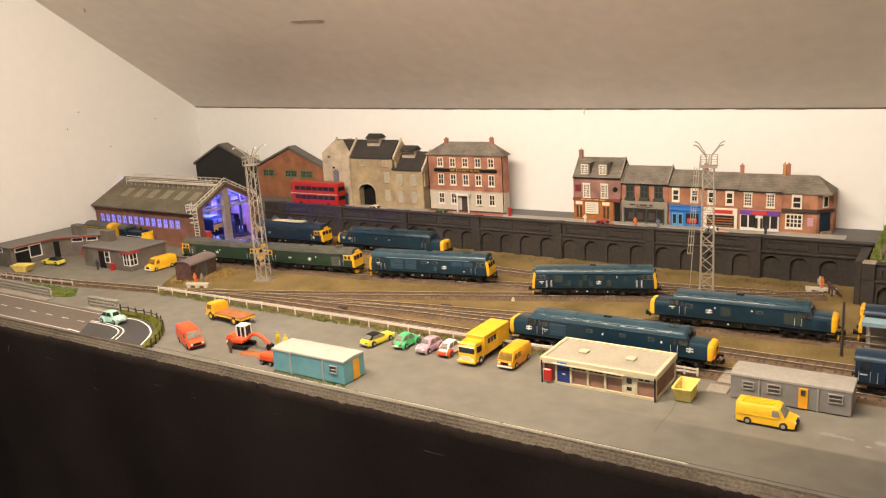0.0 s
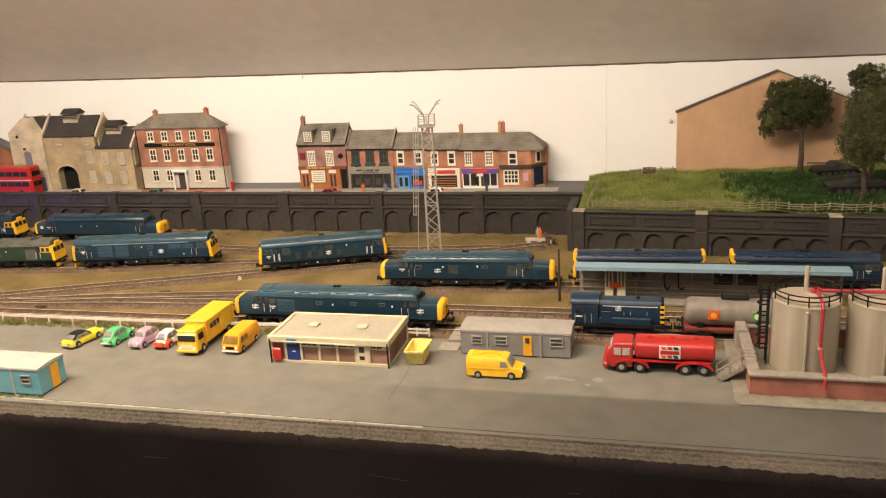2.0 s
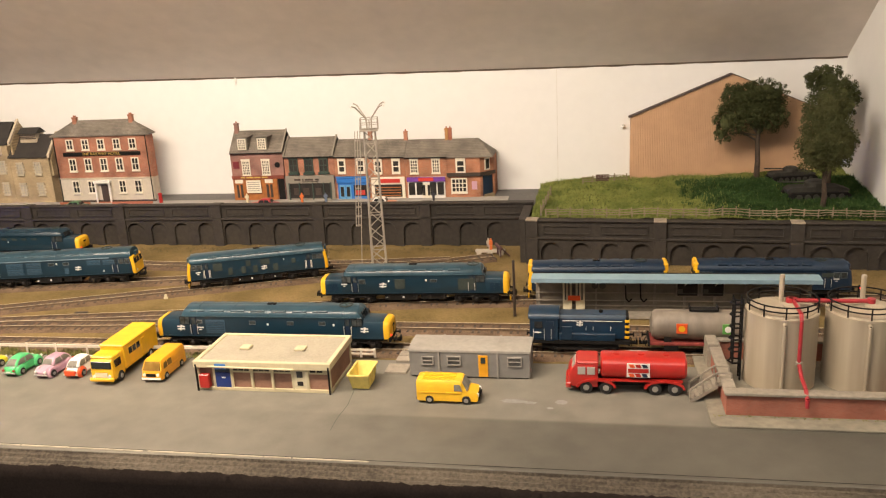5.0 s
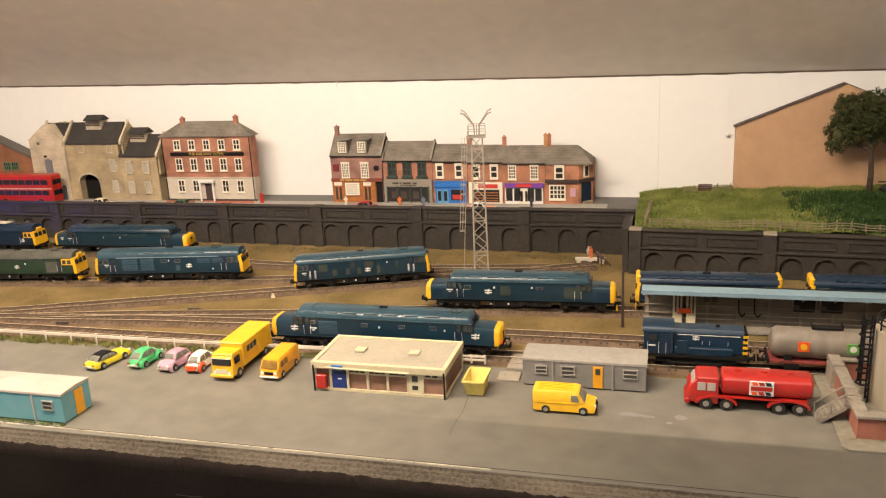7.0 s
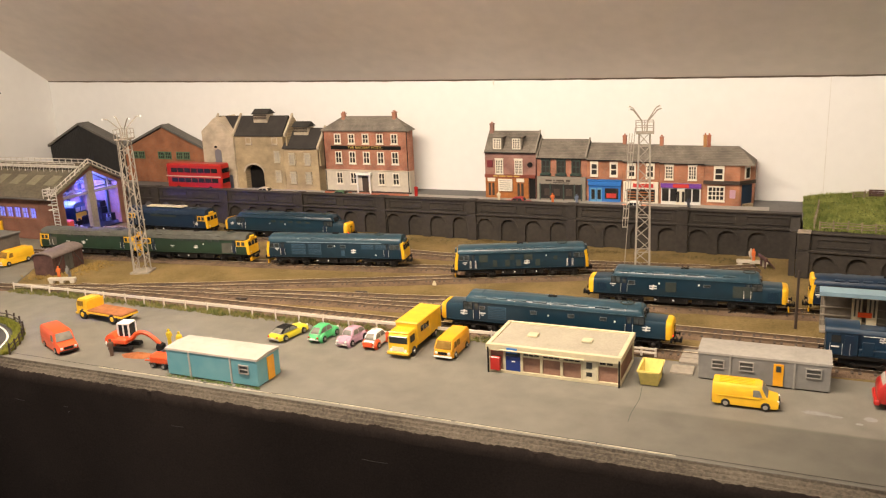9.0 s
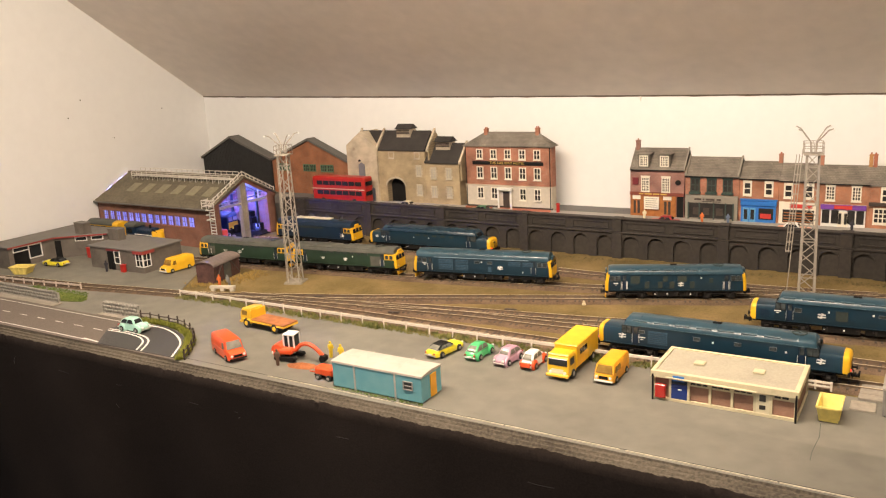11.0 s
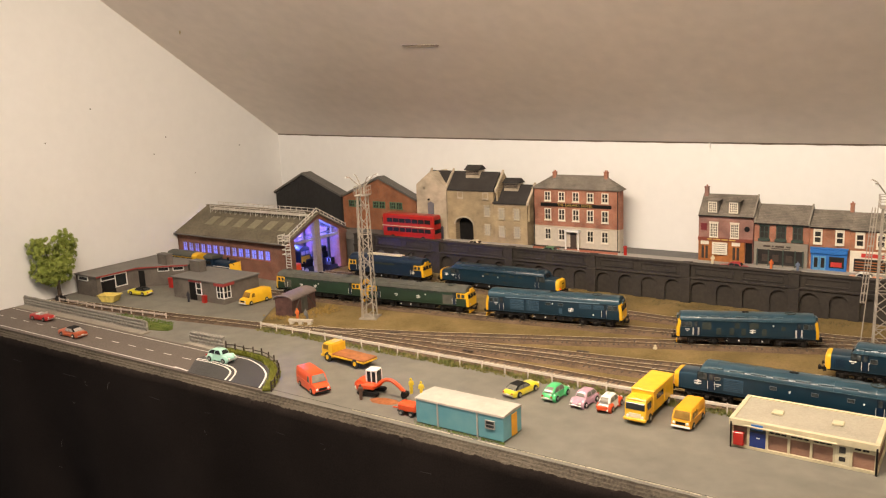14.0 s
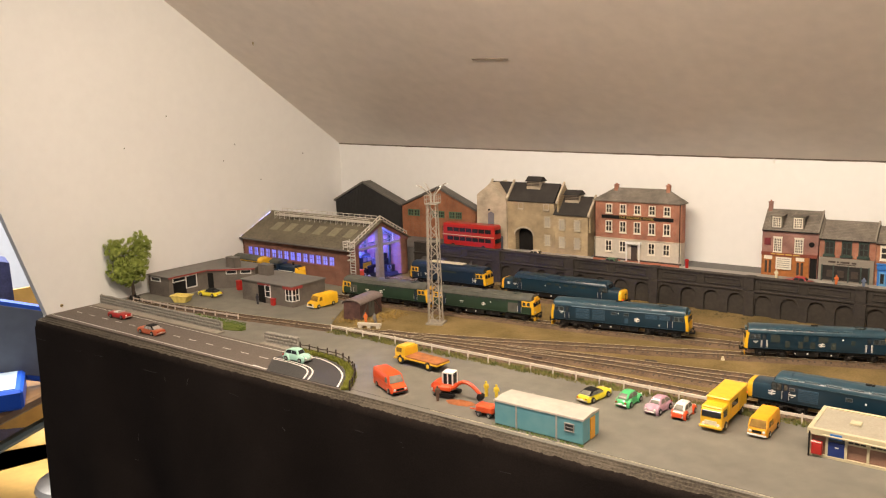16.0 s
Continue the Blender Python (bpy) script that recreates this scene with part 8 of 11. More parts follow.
for k in range(4):
    part("panel_joint", M().box(-0.0182 + 0.0115 * k, -0.0178 + 0.0115 * k, -0.0084, -0.0080, 0.0075, 0.0205), BLACK, v)
part("solebar", M().box(-0.030, 0.024, -0.0078, 0.0078, 0.0054, 0.0072), BLACK, v)
bogie(v, -0.016, 2, 0.016)
bogie(v, 0.012, 2, 0.016)
v = thing("plough_locomotive", "dark blue bonnet locomotive with a yellow snow plough front", "locomotive", at_track(-0.8880, 0.640, 0))
part("cab", M().box(-0.0210, -0.0060, -0.0082, 0.0082, 0.0068, 0.0222), DKBLUE, v, bevel=0.0005)
part("cab_roof", M().loft([vault(-0.0220, 0.0088, 0.0220, 0.0262), vault(-0.0050, 0.0088, 0.0220, 0.0262)]), GREYROOF, v, smooth=40)
part("bonnet", M().box(-0.0060, 0.0225, -0.0066, 0.0066, 0.0072, 0.0206), DKBLUE, v, bevel=0.0016)
for k in range(5):
    part("bonnet_door", M().box(-0.0045 + 0.0052 * k, -0.0003 + 0.0052 * k, -0.0070, -0.0062, 0.0092, 0.0180), DKBLUE, v, bevel=0.0003)
part("exhaust_stack", M().tube((0.0130, 0, 0.0200), (0.0130, 0, 0.0240), 0.0012, 8), BLACK, v)
part("running_plate", M().box(-0.0210, 0.0250, -0.0085, 0.0085, 0.0058, 0.0072), BLACK, v)
part("handrail", M().path([(-0.0055, -0.0083, 0.0140), (0.0240, -0.0083, 0.0140), (0.0240, -0.0083, 0.0070)], 0.0004, 5), WHT, v)
part("plough", M().loft([[(0.0250, -0.0090, 0.0014), (0.0250, 0.0090, 0.0014), (0.0250, 0.0090, 0.0190), (0.0250, -0.0090, 0.0190)], [(0.0350, -0.0014, 0.0014), (0.0350, 0.0014, 0.0014), (0.0320, 0.0020, 0.0165), (0.0320, -0.0020, 0.0165)]]), YEL, v, "yellow wedge snow plough", bevel=0.0003)
part("plough_stay", M().tube((0.0235, -0.0060, 0.0206), (0.0290, -0.0050, 0.0170), 0.0005, 6), BLACK, v)
for sx in (-1, 1):
    part("cab_window", M().box(-0.0175, -0.0095, *sorted((sx * 0.0080, sx * 0.0086)), 0.0150, 0.0200), GLASS, v)
bogie(v, 0.002, 3, 0.026)
# grounded van body
VANBR = mat("faded_maroon_planks", (0.085, 0.040, 0.034), 0.8, var=0.3, s1=300, s2=200)
v = thing("grounded_van", "maroon wooden van body used as a hut, with curved grey roof", "hut", pose(-0.6935, 0.5690, 0.0, 0, 0, 100) @ Matrix.Diagonal((1.12, 1.06, 1.0, 1)))
part("body", M().box(-0.0185, 0.0185, -0.0095, 0.0095, 0.0005, 0.0168), VANBR, v)
part("roof", M().loft([[(x, y, z + dz) for dz, seq in ((0, 1), (0.0010, -1)) for y, z in [(-0.0105 * math.cos(math.pi * k / 10), 0.0166 + 0.0044 * math.sin(math.pi * k / 10)) for k in range(11)][::seq]] for x in (-0.0196, 0.0196)]), mat("maroon_grey_roof", (0.16, 0.125, 0.11), 0.8, var=0.2, s1=400), v, smooth=40)
part("end_gable", M().prism([(-0.0095 * math.cos(math.pi * k / 10), 0.0166 + 0.0040 * math.sin(math.pi * k / 10)) for k in range(11)], -0.0185, 0.0185, "yz"), VANBR, v)
for x0, x1 in ((-0.0045, 0.0000), (0.0004, 0.0050)):
    part("door", M().box(x0, x1, -0.0100, -0.0094, 0.0015, 0.0160), GREYROOF, v)
for k in range(12):
    x = -0.0175 + 0.0030 * k
    if abs(x) > 0.006:
        part("plank_joint", M().box(x - 0.0002, x + 0.0002, -0.0097, -0.0094, 0.001, 0.0165), DKWOOD, v)
for sx in (-1, 1):
    part("brace", M().tube((sx * 0.0175, -0.0098, 0.002), (sx * 0.0065, -0.0098, 0.0160), 0.0004, 5), GREYROOF, v)

# ---- floodlight towers ----


TOWERM = mat("tower_grey", (0.33, 0.29, 0.24), 0.6, var=0.15)


def tower(x, y, h, wb, wt, lit, lab, yaw=20, hoops=False):
    v = thing("floodlight_tower", lab, "floodlight tower", pose(x, y, 0, 0, 0, yaw), "floodlight towers")
    part("base_slab", M().box(-wb * 0.8, wb * 0.8, -wb * 0.8, wb * 0.8, -0.0005, 0.0012), CONC, v)

    def corner(k, z):
        w = (wb + (wt - wb) * z / h) / 2
        return Vector(((-1, 1, 1, -1)[k % 4] * w, (-1, -1, 1, 1)[k % 4] * w, z))
    for k in range(4):
        part("leg", M().tube(corner(k, 0.001), corner(k, h), 0.0006, 5), TOWERM, v)
    n = 13
    for j in range(n):
        z0, z1 = h * j / n, h * (j + 1) / n
        for k in range(4):
            a, c = (corner(k, z0), corner(k + 1, z1)) if j % 2 else (corner(k + 1, z0), corner(k, z1))
            part("lattice_brace", M().tube(a, c, 0.0004, 4), TOWERM, v)
            if j % 3 == 0:
                part("lattice_strut", M().tube(corner(k, z0), corner(k + 1, z0), 0.0004, 4), TOWERM, v)
    pw = wt * 0.5 + 0.0024
    part("platform", M().box(-pw, pw, -pw, pw, h, h + 0.0009), TOWERM, v)
    for z in (0.005, 0.009):
        g = M()
        q = [(-pw, -pw, h + z), (pw, -pw, h + z), (pw, pw, h + z), (-pw, pw, h + z), (-pw, -pw, h + z)]
        part("guard_rail", g.path(q, 0.0003, 4), TOWERM, v)
    for a in (-1, 0, 1):
        for c in (-1, 0, 1):
            if a or c:
                part("guard_post", M().tube((a * pw, c * pw, h), (a * pw, c * pw, h + 0.0092), 0.0003, 4), TOWERM, v)
    for a, c in ((-1, -1), (1, -1), (1, 1), (-1, 1)):
        arm = part("lamp_arm", M().path([(a * wt * 0.2, c * wt * 0.2, h), (a * wt * 0.25, c * wt * 0.25, h + 0.009), (a * 0.0085, c * 0.0085, h + 0.0180), (a * 0.0112, c * 0.0112, h + 0.0192)], 0.0005, 5), TOWERM, v)
        part("lamp_head", M().lathe((a * 0.0118, c * 0.0118, h + 0.0186), [(0.0008, -0.0006), (0.0007, 0.0003), (0.0003, 0.0008)], 10), WHT if not lit else mat("lit_lamp", (0.6, 0.6, 0.58), 0.4, emit=((1, 0.97, 0.9), 0.3)), arm)
    lx, lean = (wb / 2 + 0.009, 0.0075) if hoops else (wb / 2 + 0.003, 0.002)
    ld = part("ladder", M().tube((-lx, -0.0012, 0.0008), (-lx + lean, -0.0012, h + 0.004), 0.0003, 4).tube((-lx, 0.0012, 0.0008), (-lx + lean, 0.0012, h + 0.004), 0.0003, 4), TOWERM, v)
    for k in range(int(h / 0.0045)):
        z = 0.004 + 0.0045 * k
        part("rung", M().tube((-lx + lean * z / h, -0.0012, z), (-lx + lean * z / h, 0.0012, z), 0.0003, 4), TOWERM, ld)
    if hoops:
        for k in range(10):
            z = 0.046 + 0.0072 * k
            x0 = -lx + lean * z / h
            part("safety_hoop", M().path([(x0, -0.0012, z), (x0 - 0.0020, -0.0020, z), (x0 - 0.0040, -0.0012, z), (x0 - 0.0040, 0.0012, z), (x0 - 0.0020, 0.0020, z), (x0, 0.0012, z)], 0.00028, 4), TOWERM, ld)
        for dx, y in ((-0.0020, -0.0020), (-0.0040, -0.0012), (-0.0040, 0.0012), (-0.0020, 0.0020)):
            part("cage_bar", M().tube((-lx + lean * 0.046 / h + dx, y, 0.046), (-lx + lean + dx, y, h), 0.00025, 4), TOWERM, ld)


tower(-0.6100, 0.5860, 0.1200, 0.0108, 0.0077, True, "grey lattice floodlight tower with lit lamps beside green locomotives")
tower(-0.1755, 0.6620, 0.1180, 0.0110, 0.0080, False, "grey lattice floodlight tower with four lamps and a caged ladder", 12, True)

# ---- white yard fence with scrub along it ----
FENCEW = mat("old_white_fence", (0.60, 0.54, 0.46), 0.7, var=0.12, s1=400)
fence_line = [(-0.678, 0.5070), (-0.62, 0.5080), (-0.55, 0.5080), (-0.45, 0.5088), (-0.36, 0.5090), (-0.27, 0.5108), (-0.232, 0.5125)]
fl = curve_pts(fence_line, 0.004)
fe = thing("yard_fence", "low white post-and-rail fence along the yard edge", "fence")
rr = []
for p in fl:
    rr.append([(p.x, p.y - 0.0006, 0.0050), (p.x, p.y + 0.0006, 0.0050), (p.x, p.y + 0.0006, 0.0068), (p.x, p.y - 0.0006, 0.0068)])
part("top_rail", M().loft(rr), FENCEW, fe)
for k, p in enumerate(fl):
    if k % 5 == 0:
        part("fence_post", M().box(p.x - 0.00045, p.x + 0.00045, p.y - 0.0012, p.y - 0.0004, -0.0003, 0.0080), FENCEW, fe)


def tufts(name, label, spots, material, h=0.004, r=0.0016, kind="stuff", blades=6):
    """Tufts of short blades at the places given."""
    g = M()
    for x, y, z, s in spots:
        for k in range(blades):
            a = random.uniform(0, 2 * math.pi)
            d = Vector((math.cos(a), math.sin(a), 0))
            w = Vector((-d.y, d.x, 0)) * r * 0.22 * s
            o = Vector((x, y, z)) + d * random.uniform(0, r) * s
            t = o + d * random.uniform(0.2, 1.2) * r * s + Vector((0, 0, h * s * random.uniform(0.5, 1.1)))
            g.add([o - w, o + w, t], [(0, 1, 2)])
    o = part(name, g, material)
    return tagged(o, label, "grass", kind=kind)


HEDGE = mat("green_scrub", (0.085, 0.115, 0.026), 0.95, s1=250, s2=120, c2=(0.30, 0.27, 0.085))
TURF = mat("bright_turf", (0.080, 0.135, 0.020), 0.95, s1=300, s2=40, c2=(0.15, 0.21, 0.040))
DRYG = mat("straw_grass", (0.28, 0.18, 0.045), 0.95, s1=300, s2=100, c2=(0.40, 0.27, 0.08))
spots = []
for p in fl[::1]:
    for k in range(14):
        spots.append((p.x + random.uniform(-0.002, 0.002), p.y + random.uniform(-0.0062, 0.0030), 0.0004, random.uniform(0.5, 1.2) * (0.62 + 0.6 * max(0, noise.noise((p.x * 40, 0, 0)) + 0.5))))
tufts("weeds", "green and straw weeds growing under the white fence", spots, HEDGE, 0.0034, 0.0016)
# ---- hut with cream fascia ----
HUTBRICK = brick_mat("brown_hut_brick", (0.27, 0.142, 0.096), (0.235, 0.12, 0.08), (0.25, 0.155, 0.11), axis="both")
CREAMF = mat("aged_cream_fascia", (0.53, 0.46, 0.30), 0.65, var=0.1, s1=300, s2=60)
GRAVELR = mat("tan_gravel_roof", (0.35, 0.315, 0.245), 0.9, var=0.12, s1=900, s2=60, bump=0.3, bscale=2500)
hut = thing("mess_hut", "low brown brick hut with cream frame, fascia and gravel flat roof", "building", pose(0, 0, 0.0007))
hx0, hx1, hy0, hy1, hz = -0.2310, -0.1530, 0.4645, 0.5040, 0.0170
part("wall", M().box(hx0 + 0.0006, hx1 - 0.0006, hy0 + 0.0012, hy1, 0, hz - 0.001), HUTBRICK, hut)
part("roof_deck", M().box(hx0 + 0.001, hx1 - 0.001, hy0 + 0.001, hy1 - 0.001, hz - 0.001, hz + 0.0002), GRAVELR, hut, "tan gravel roof")
for q in ((hx0 - 0.001, hx1 + 0.001, hy0 - 0.0018, hy0 + 0.0010), (hx0 - 0.001, hx1 + 0.001, hy1 - 0.0014, hy1 + 0.0012), (hx0 - 0.001, hx0 + 0.0016, hy0 + 0.0010, hy1 - 0.0014), (hx1 - 0.0016, hx1 + 0.001, hy0 + 0.0010, hy1 - 0.0014)):
    part("fascia", M().box(*q, hz - 0.0030, hz + 0.0009), CREAMF, hut, "cream fascia board", bevel=0.0002)
part("base_rail", M().box(hx0, hx1, hy0 - 0.0002, hy0 + 0.0014, 0, 0.0016), CREAMF, hut)
xs = [hx0 + 0.0006, hx0 + 0.0100, hx0 + 0.0205, hx0 + 0.0325, hx0 + 0.0445, hx0 + 0.0565, hx0 + 0.0650, hx1 - 0.0006]
for x in xs:
    part("post", M().box(x - 0.0007, x + 0.0007, hy0, hy0 + 0.0016, 0.0016, hz - 0.003), CREAMF, hut)
for a, c in zip(xs[2:5], xs[3:6]):
    part("window_strip", M().box(a, c, hy0 + 0.0004, hy0 + 0.0014, 0.0108, 0.0140), CREAMF, hut)
    for k in range(3):
        w = (c - a - 0.0022) / 3
        x = a + 0.0012 + w * k
        part("pane", M().box(x, x + w * 0.86, hy0 + 0.0001, hy0 + 0.0008, 0.0120, 0.0136), PANE, hut)
part("window_strip", M().box(xs[6], xs[7], hy0 + 0.0004, hy0 + 0.0014, 0.0108, 0.0140), CREAMF, hut)
for k in range(2):
    part("pane", M().box(xs[6] + 0.0016 + 0.0040 * k, xs[6] + 0.0048 + 0.0040 * k, hy0 + 0.0001, hy0 + 0.0008, 0.0120, 0.0136), PANE, hut)
BLUED = mat("deep_blue_door", (0.010, 0.030, 0.17), 0.4, var=0.1)
part("blue_door", M().box(xs[1] + 0.0007, xs[2] - 0.0007, hy0 + 0.0002, hy0 + 0.0014, 0.0016, 0.0104), BLUED, hut, "deep blue double door")
part("door_head", M().box(xs[1] + 0.0007, xs[2] - 0.0007, hy0 + 0.0006, hy0 + 0.0014, 0.0108, 0.0140), DKBLUE, hut)
part("door_sign", M().box(xs[1] + 0.002, xs[2] - 0.002, hy0 - 0.0022, hy0 - 0.0016, hz - 0.0034, hz - 0.0004), SHOPBLUE, hut)
part("door_mark", M().box(xs[1] + 0.0045, xs[1] + 0.0066, hy0, hy0 + 0.0004, 0.0072, 0.0079), WHT, hut)
part("red_cabinet", M().box(xs[0] + 0.0012, xs[1] - 0.0022, hy0 - 0.0024, hy0 + 0.0006, 0.0018, 0.0100), REDP, hut, "red wall cabinet", bevel=0.0004)
part("white_door", M().box(xs[5] + 0.0006, xs[6] - 0.0006, hy0 + 0.0002, hy0 + 0.0014, 0.0016, 0.0140), CREAM, hut, "white door with two panes")
for z in (0.0040, 0.0088):
    part("door_glass", M().box(xs[5] + 0.0024, xs[6] - 0.0028, hy0 - 0.0001, hy0 + 0.0006, z, z + 0.0024 + 0.0012 * (z > 0.005)), PANE, hut)
part("side_post", M().box(hx1 - 0.0010, hx1 + 0.0004, hy1 - 0.0012, hy1, 0, hz - 0.003), CREAMF, hut)
part("base_rail", M().box(hx1 - 0.0008, hx1 + 0.0004, hy0, hy1, 0, 0.0014), CREAMF, hut)
for x in (hx0 + 0.0004, hx1 - 0.0002):
    part("downpipe", M().tube((x, hy0 - 0.0016, 0), (x, hy0 - 0.0016, hz - 0.001), 0.0006, 6), BLACK, hut)
part("gutter_pipe", M().path([(hx0 + 0.008, hy0 - 0.0022, hz - 0.0020), (hx0 + 0.058, hy0 - 0.0022, hz - 0.0026)], 0.0006, 6), CREAMF, hut)
for x in (hx0 + 0.022, hx0 + 0.055):
    part("roof_light", M().box(x - 0.0032, x + 0.0032, 0.4810, 0.4870, hz + 0.0002, hz + 0.0016), CREAMF, hut, "small cream roof light", bevel=0.0004)
gt = thing("white_barrier", "short white barrier rail behind the hut", "barrier")
for x in (-0.1590, -0.1500, -0.1415):
    part("post", M().box(x - 0.0006, x + 0.0006, 0.5140, 0.5152, 0.0005, 0.0062), FENCEW, gt)
for z in (0.0026, 0.0050):
    part("rail", M().box(-0.1592, -0.1412, 0.5136, 0.5144, z, z + 0.0010), FENCEW, gt)
cb = thing("crossing_boards", "worn grey boards laid across the track end", "boards")
for k in range(3):
    part("board", M().box(-0.1270 + 0.0002 * k, -0.1110, 0.508 + 0.0075 * k, 0.5148 + 0.0075 * k, 0.0006, 0.0020), CONC, cb, bevel=0.0002)

# ---- site cabins ----


def cabin_unit(label, x0, x1, y0, y1, h, wallm, roofm, wins, door, splits, end_door=None):
    v = thing("site_cabin", label, "site cabin", pose(0, 0, 0.0007), "site cabins")
    part("wall", M().box(x0, x1, y0, y1, 0.0006, h - 0.0008), wallm, v, bevel=0.0003)
    part("skids", M().box(x0 + 0.001, x1 - 0.001, y0 + 0.001, y1 - 0.001, 0, 0.0008), BLACK, v)
    rr = [[(x, y0 - 0.0004, h - 0.0014), (x, y1 + 0.0004, h - 0.0014), (x, y1 + 0.0002, h - 0.0002), (x, (y0 + y1) / 2, h + 0.0007), (x, y0 - 0.0002, h - 0.0002)] for x in (x0 - 0.0004, x1 + 0.0004)]
    part("roof", M().loft(rr), roofm, v)
    for x in splits:
        part("joint_strip", M().box(x - 0.0005, x + 0.0005, y0 - 0.0006, y0 + 0.0004, 0, h - 0.0006).add([(x - 0.0005, y0 - 0.0004, h - 0.0002), (x + 0.0005, y0 - 0.0004, h - 0.0002), (x + 0.0005, (y0 + y1) / 2, h + 0.0013), (x - 0.0005, (y0 + y1) / 2, h + 0.0013), (x + 0.0005, y1, h + 0.0004), (x - 0.0005, y1, h + 0.0004)], [(0, 1, 2, 3), (3, 2, 4, 5)]), roofm, v)
    for x, z, w, hh_ in wins:
        f = face_window(v, I4, x, z, w, hh_, y0, frame=CABROOF, pane=DUSTYGL, nx=1, nz=2, t=0.0006)
    if door is not None:
        d = part("door", M().box(door - 0.0026, door + 0.0026, y0 - 0.0006, y0 + 0.0002, 0.0012, 0.0138), ORYEL, v, "orange-yellow door")
        part("door_pane", M().box(door - 0.0013, door + 0.0013, y0 - 0.0009, y0 - 0.0004, 0.0094, 0.0128), GRILLE, d)
    if end_door is not None:
        part("door", M().box(x1 - 0.0002, x1 + 0.0005, end_door - 0.0032, end_door + 0.0032, 0.0010, 0.0152), ORYEL, v, "orange-yellow end door")
    return v


DUSTYGL = mat("dusty_cabin_glass", (0.085, 0.083, 0.078), 0.25, var=0.3, s1=200, s2=60)
CABGREY = mat("cabin_grey", (0.205, 0.195, 0.180), 0.6, var=0.1, s1=300, s2=60)
CABROOF = mat("cabin_grey_roof", (0.29, 0.27, 0.24), 0.75, var=0.12, s1=300, s2=60)
CABBLUE = mat("cabin_turquoise", (0.115, 0.32, 0.37), 0.6, s1=90, s2=40, c2=(0.17, 0.37, 0.40))
CABPALE = mat("cabin_pale_roof", (0.43, 0.395, 0.34), 0.7, var=0.08, s1=200, s2=60)
cabin_unit("grey three-section site cabin with an orange-yellow door", -0.1140, -0.0460, 0.4890, 0.5110, 0.0168, CABGREY, CABROOF, [(-0.1035, 0.0082, 0.0056, 0.0040), (-0.0885, 0.0082, 0.0066, 0.0044), (-0.0545, 0.0082, 0.0068, 0.0044)], -0.0720, (-0.0970, -0.0640))
cabin_unit("turquoise three-section site cabin with a pale roof", -0.4175, -0.3505, 0.4005, 0.4230, 0.0178, CABBLUE, CABPALE, [(-0.3600, 0.0082, 0.0058, 0.0044)], None, (-0.4000, -0.3695), end_door=0.4135)
gr = [(random.uniform(-0.419, -0.349), 0.4000 + random.uniform(-0.0022, 0.0004), 0.0006, random.uniform(0.3, 0.7)) for k in range(170)]
tufts("grass_strip", "short green grass along the turquoise cabin", gr, TURF, 0.0022, 0.0014)
st = thing("paving_strip", "grey stone strip behind the cabin", "paving")
part("slab", M().box(-0.1300, -0.1170, 0.4920, 0.5040, 0.0005, 0.0018), CONC, st, bevel=0.0003)

# ---- fuel depot ----
BUNDBRICK = brick_mat("red_bund_brick", (0.34, 0.115, 0.075), (0.30, 0.095, 0.06), (0.28, 0.15, 0.11), axis="both")
bund = thing("bund_wall", "red brick bund with grey coping on a pale slab", "wall", pose(0, 0, 0.0006))
part("slab", M().prism([(0.0440, 0.4450), (0.0470, 0.4415), (0.1490, 0.4415), (0.1530, 0.4450), (0.1520, 0.5300), (0.0440, 0.5300)], 0, 0.0012, "xy"), mat("mossy_slab", (0.215, 0.195, 0.15), 0.85, var=0.2, s1=300, s2=60), bund, bevel=0.0003)
for q in ((0.0520, 0.1450, 0.4530, 0.4570), (0.0520, 0.1450, 0.5210, 0.5250), (0.0520, 0.0560, 0.4570, 0.5210), (0.1410, 0.1450, 0.4570, 0.5210)):
    part("brick_wall", M().box(*q, 0.0012, 0.0118), BUNDBRICK, bund)
for q in ((0.0510, 0.1460, 0.4518, 0.4582), (0.0510, 0.1460, 0.5200, 0.5260), (0.0510, 0.0572, 0.4582, 0.5200), (0.1398, 0.1460, 0.4582, 0.5200)):
    part("coping", M().box(*q, 0.0118, 0.0134), CONC, bund, bevel=0.0003)
part("outlet", M().lathe((0.1250, 0.4530, 0.0064), [(0.0009, -0.0024), (0.0013, -0.0018), (0.0013, -0.0006), (0.0010, 0.0004)], 12, "y"), WHT, bund)
part("end_pier", M().box(0.0500, 0.0560, 0.5090, 0.5250, 0.0012, 0.0150), CONC, bund, bevel=0.0003)
moss = [(random.uniform(0.046, 0.150), 0.4515 + random.uniform(-0.0008, 0.0008), 0.0018, random.uniform(0.2, 0.5)) for k in range(160)]
tufts("moss", "yellow-green moss along the foot of the bund", moss, HEDGE, 0.0018, 0.0012)
TANKC = streaky(mat("fuel_tank_cream", (0.325, 0.272, 0.200), 0.5, s1=60, s2=220, c2=(0.42, 0.358, 0.268), bump=0.04), 0.07)
PIPER = mat("pipe_red", (0.36, 0.030, 0.038), 0.4, var=0.1)
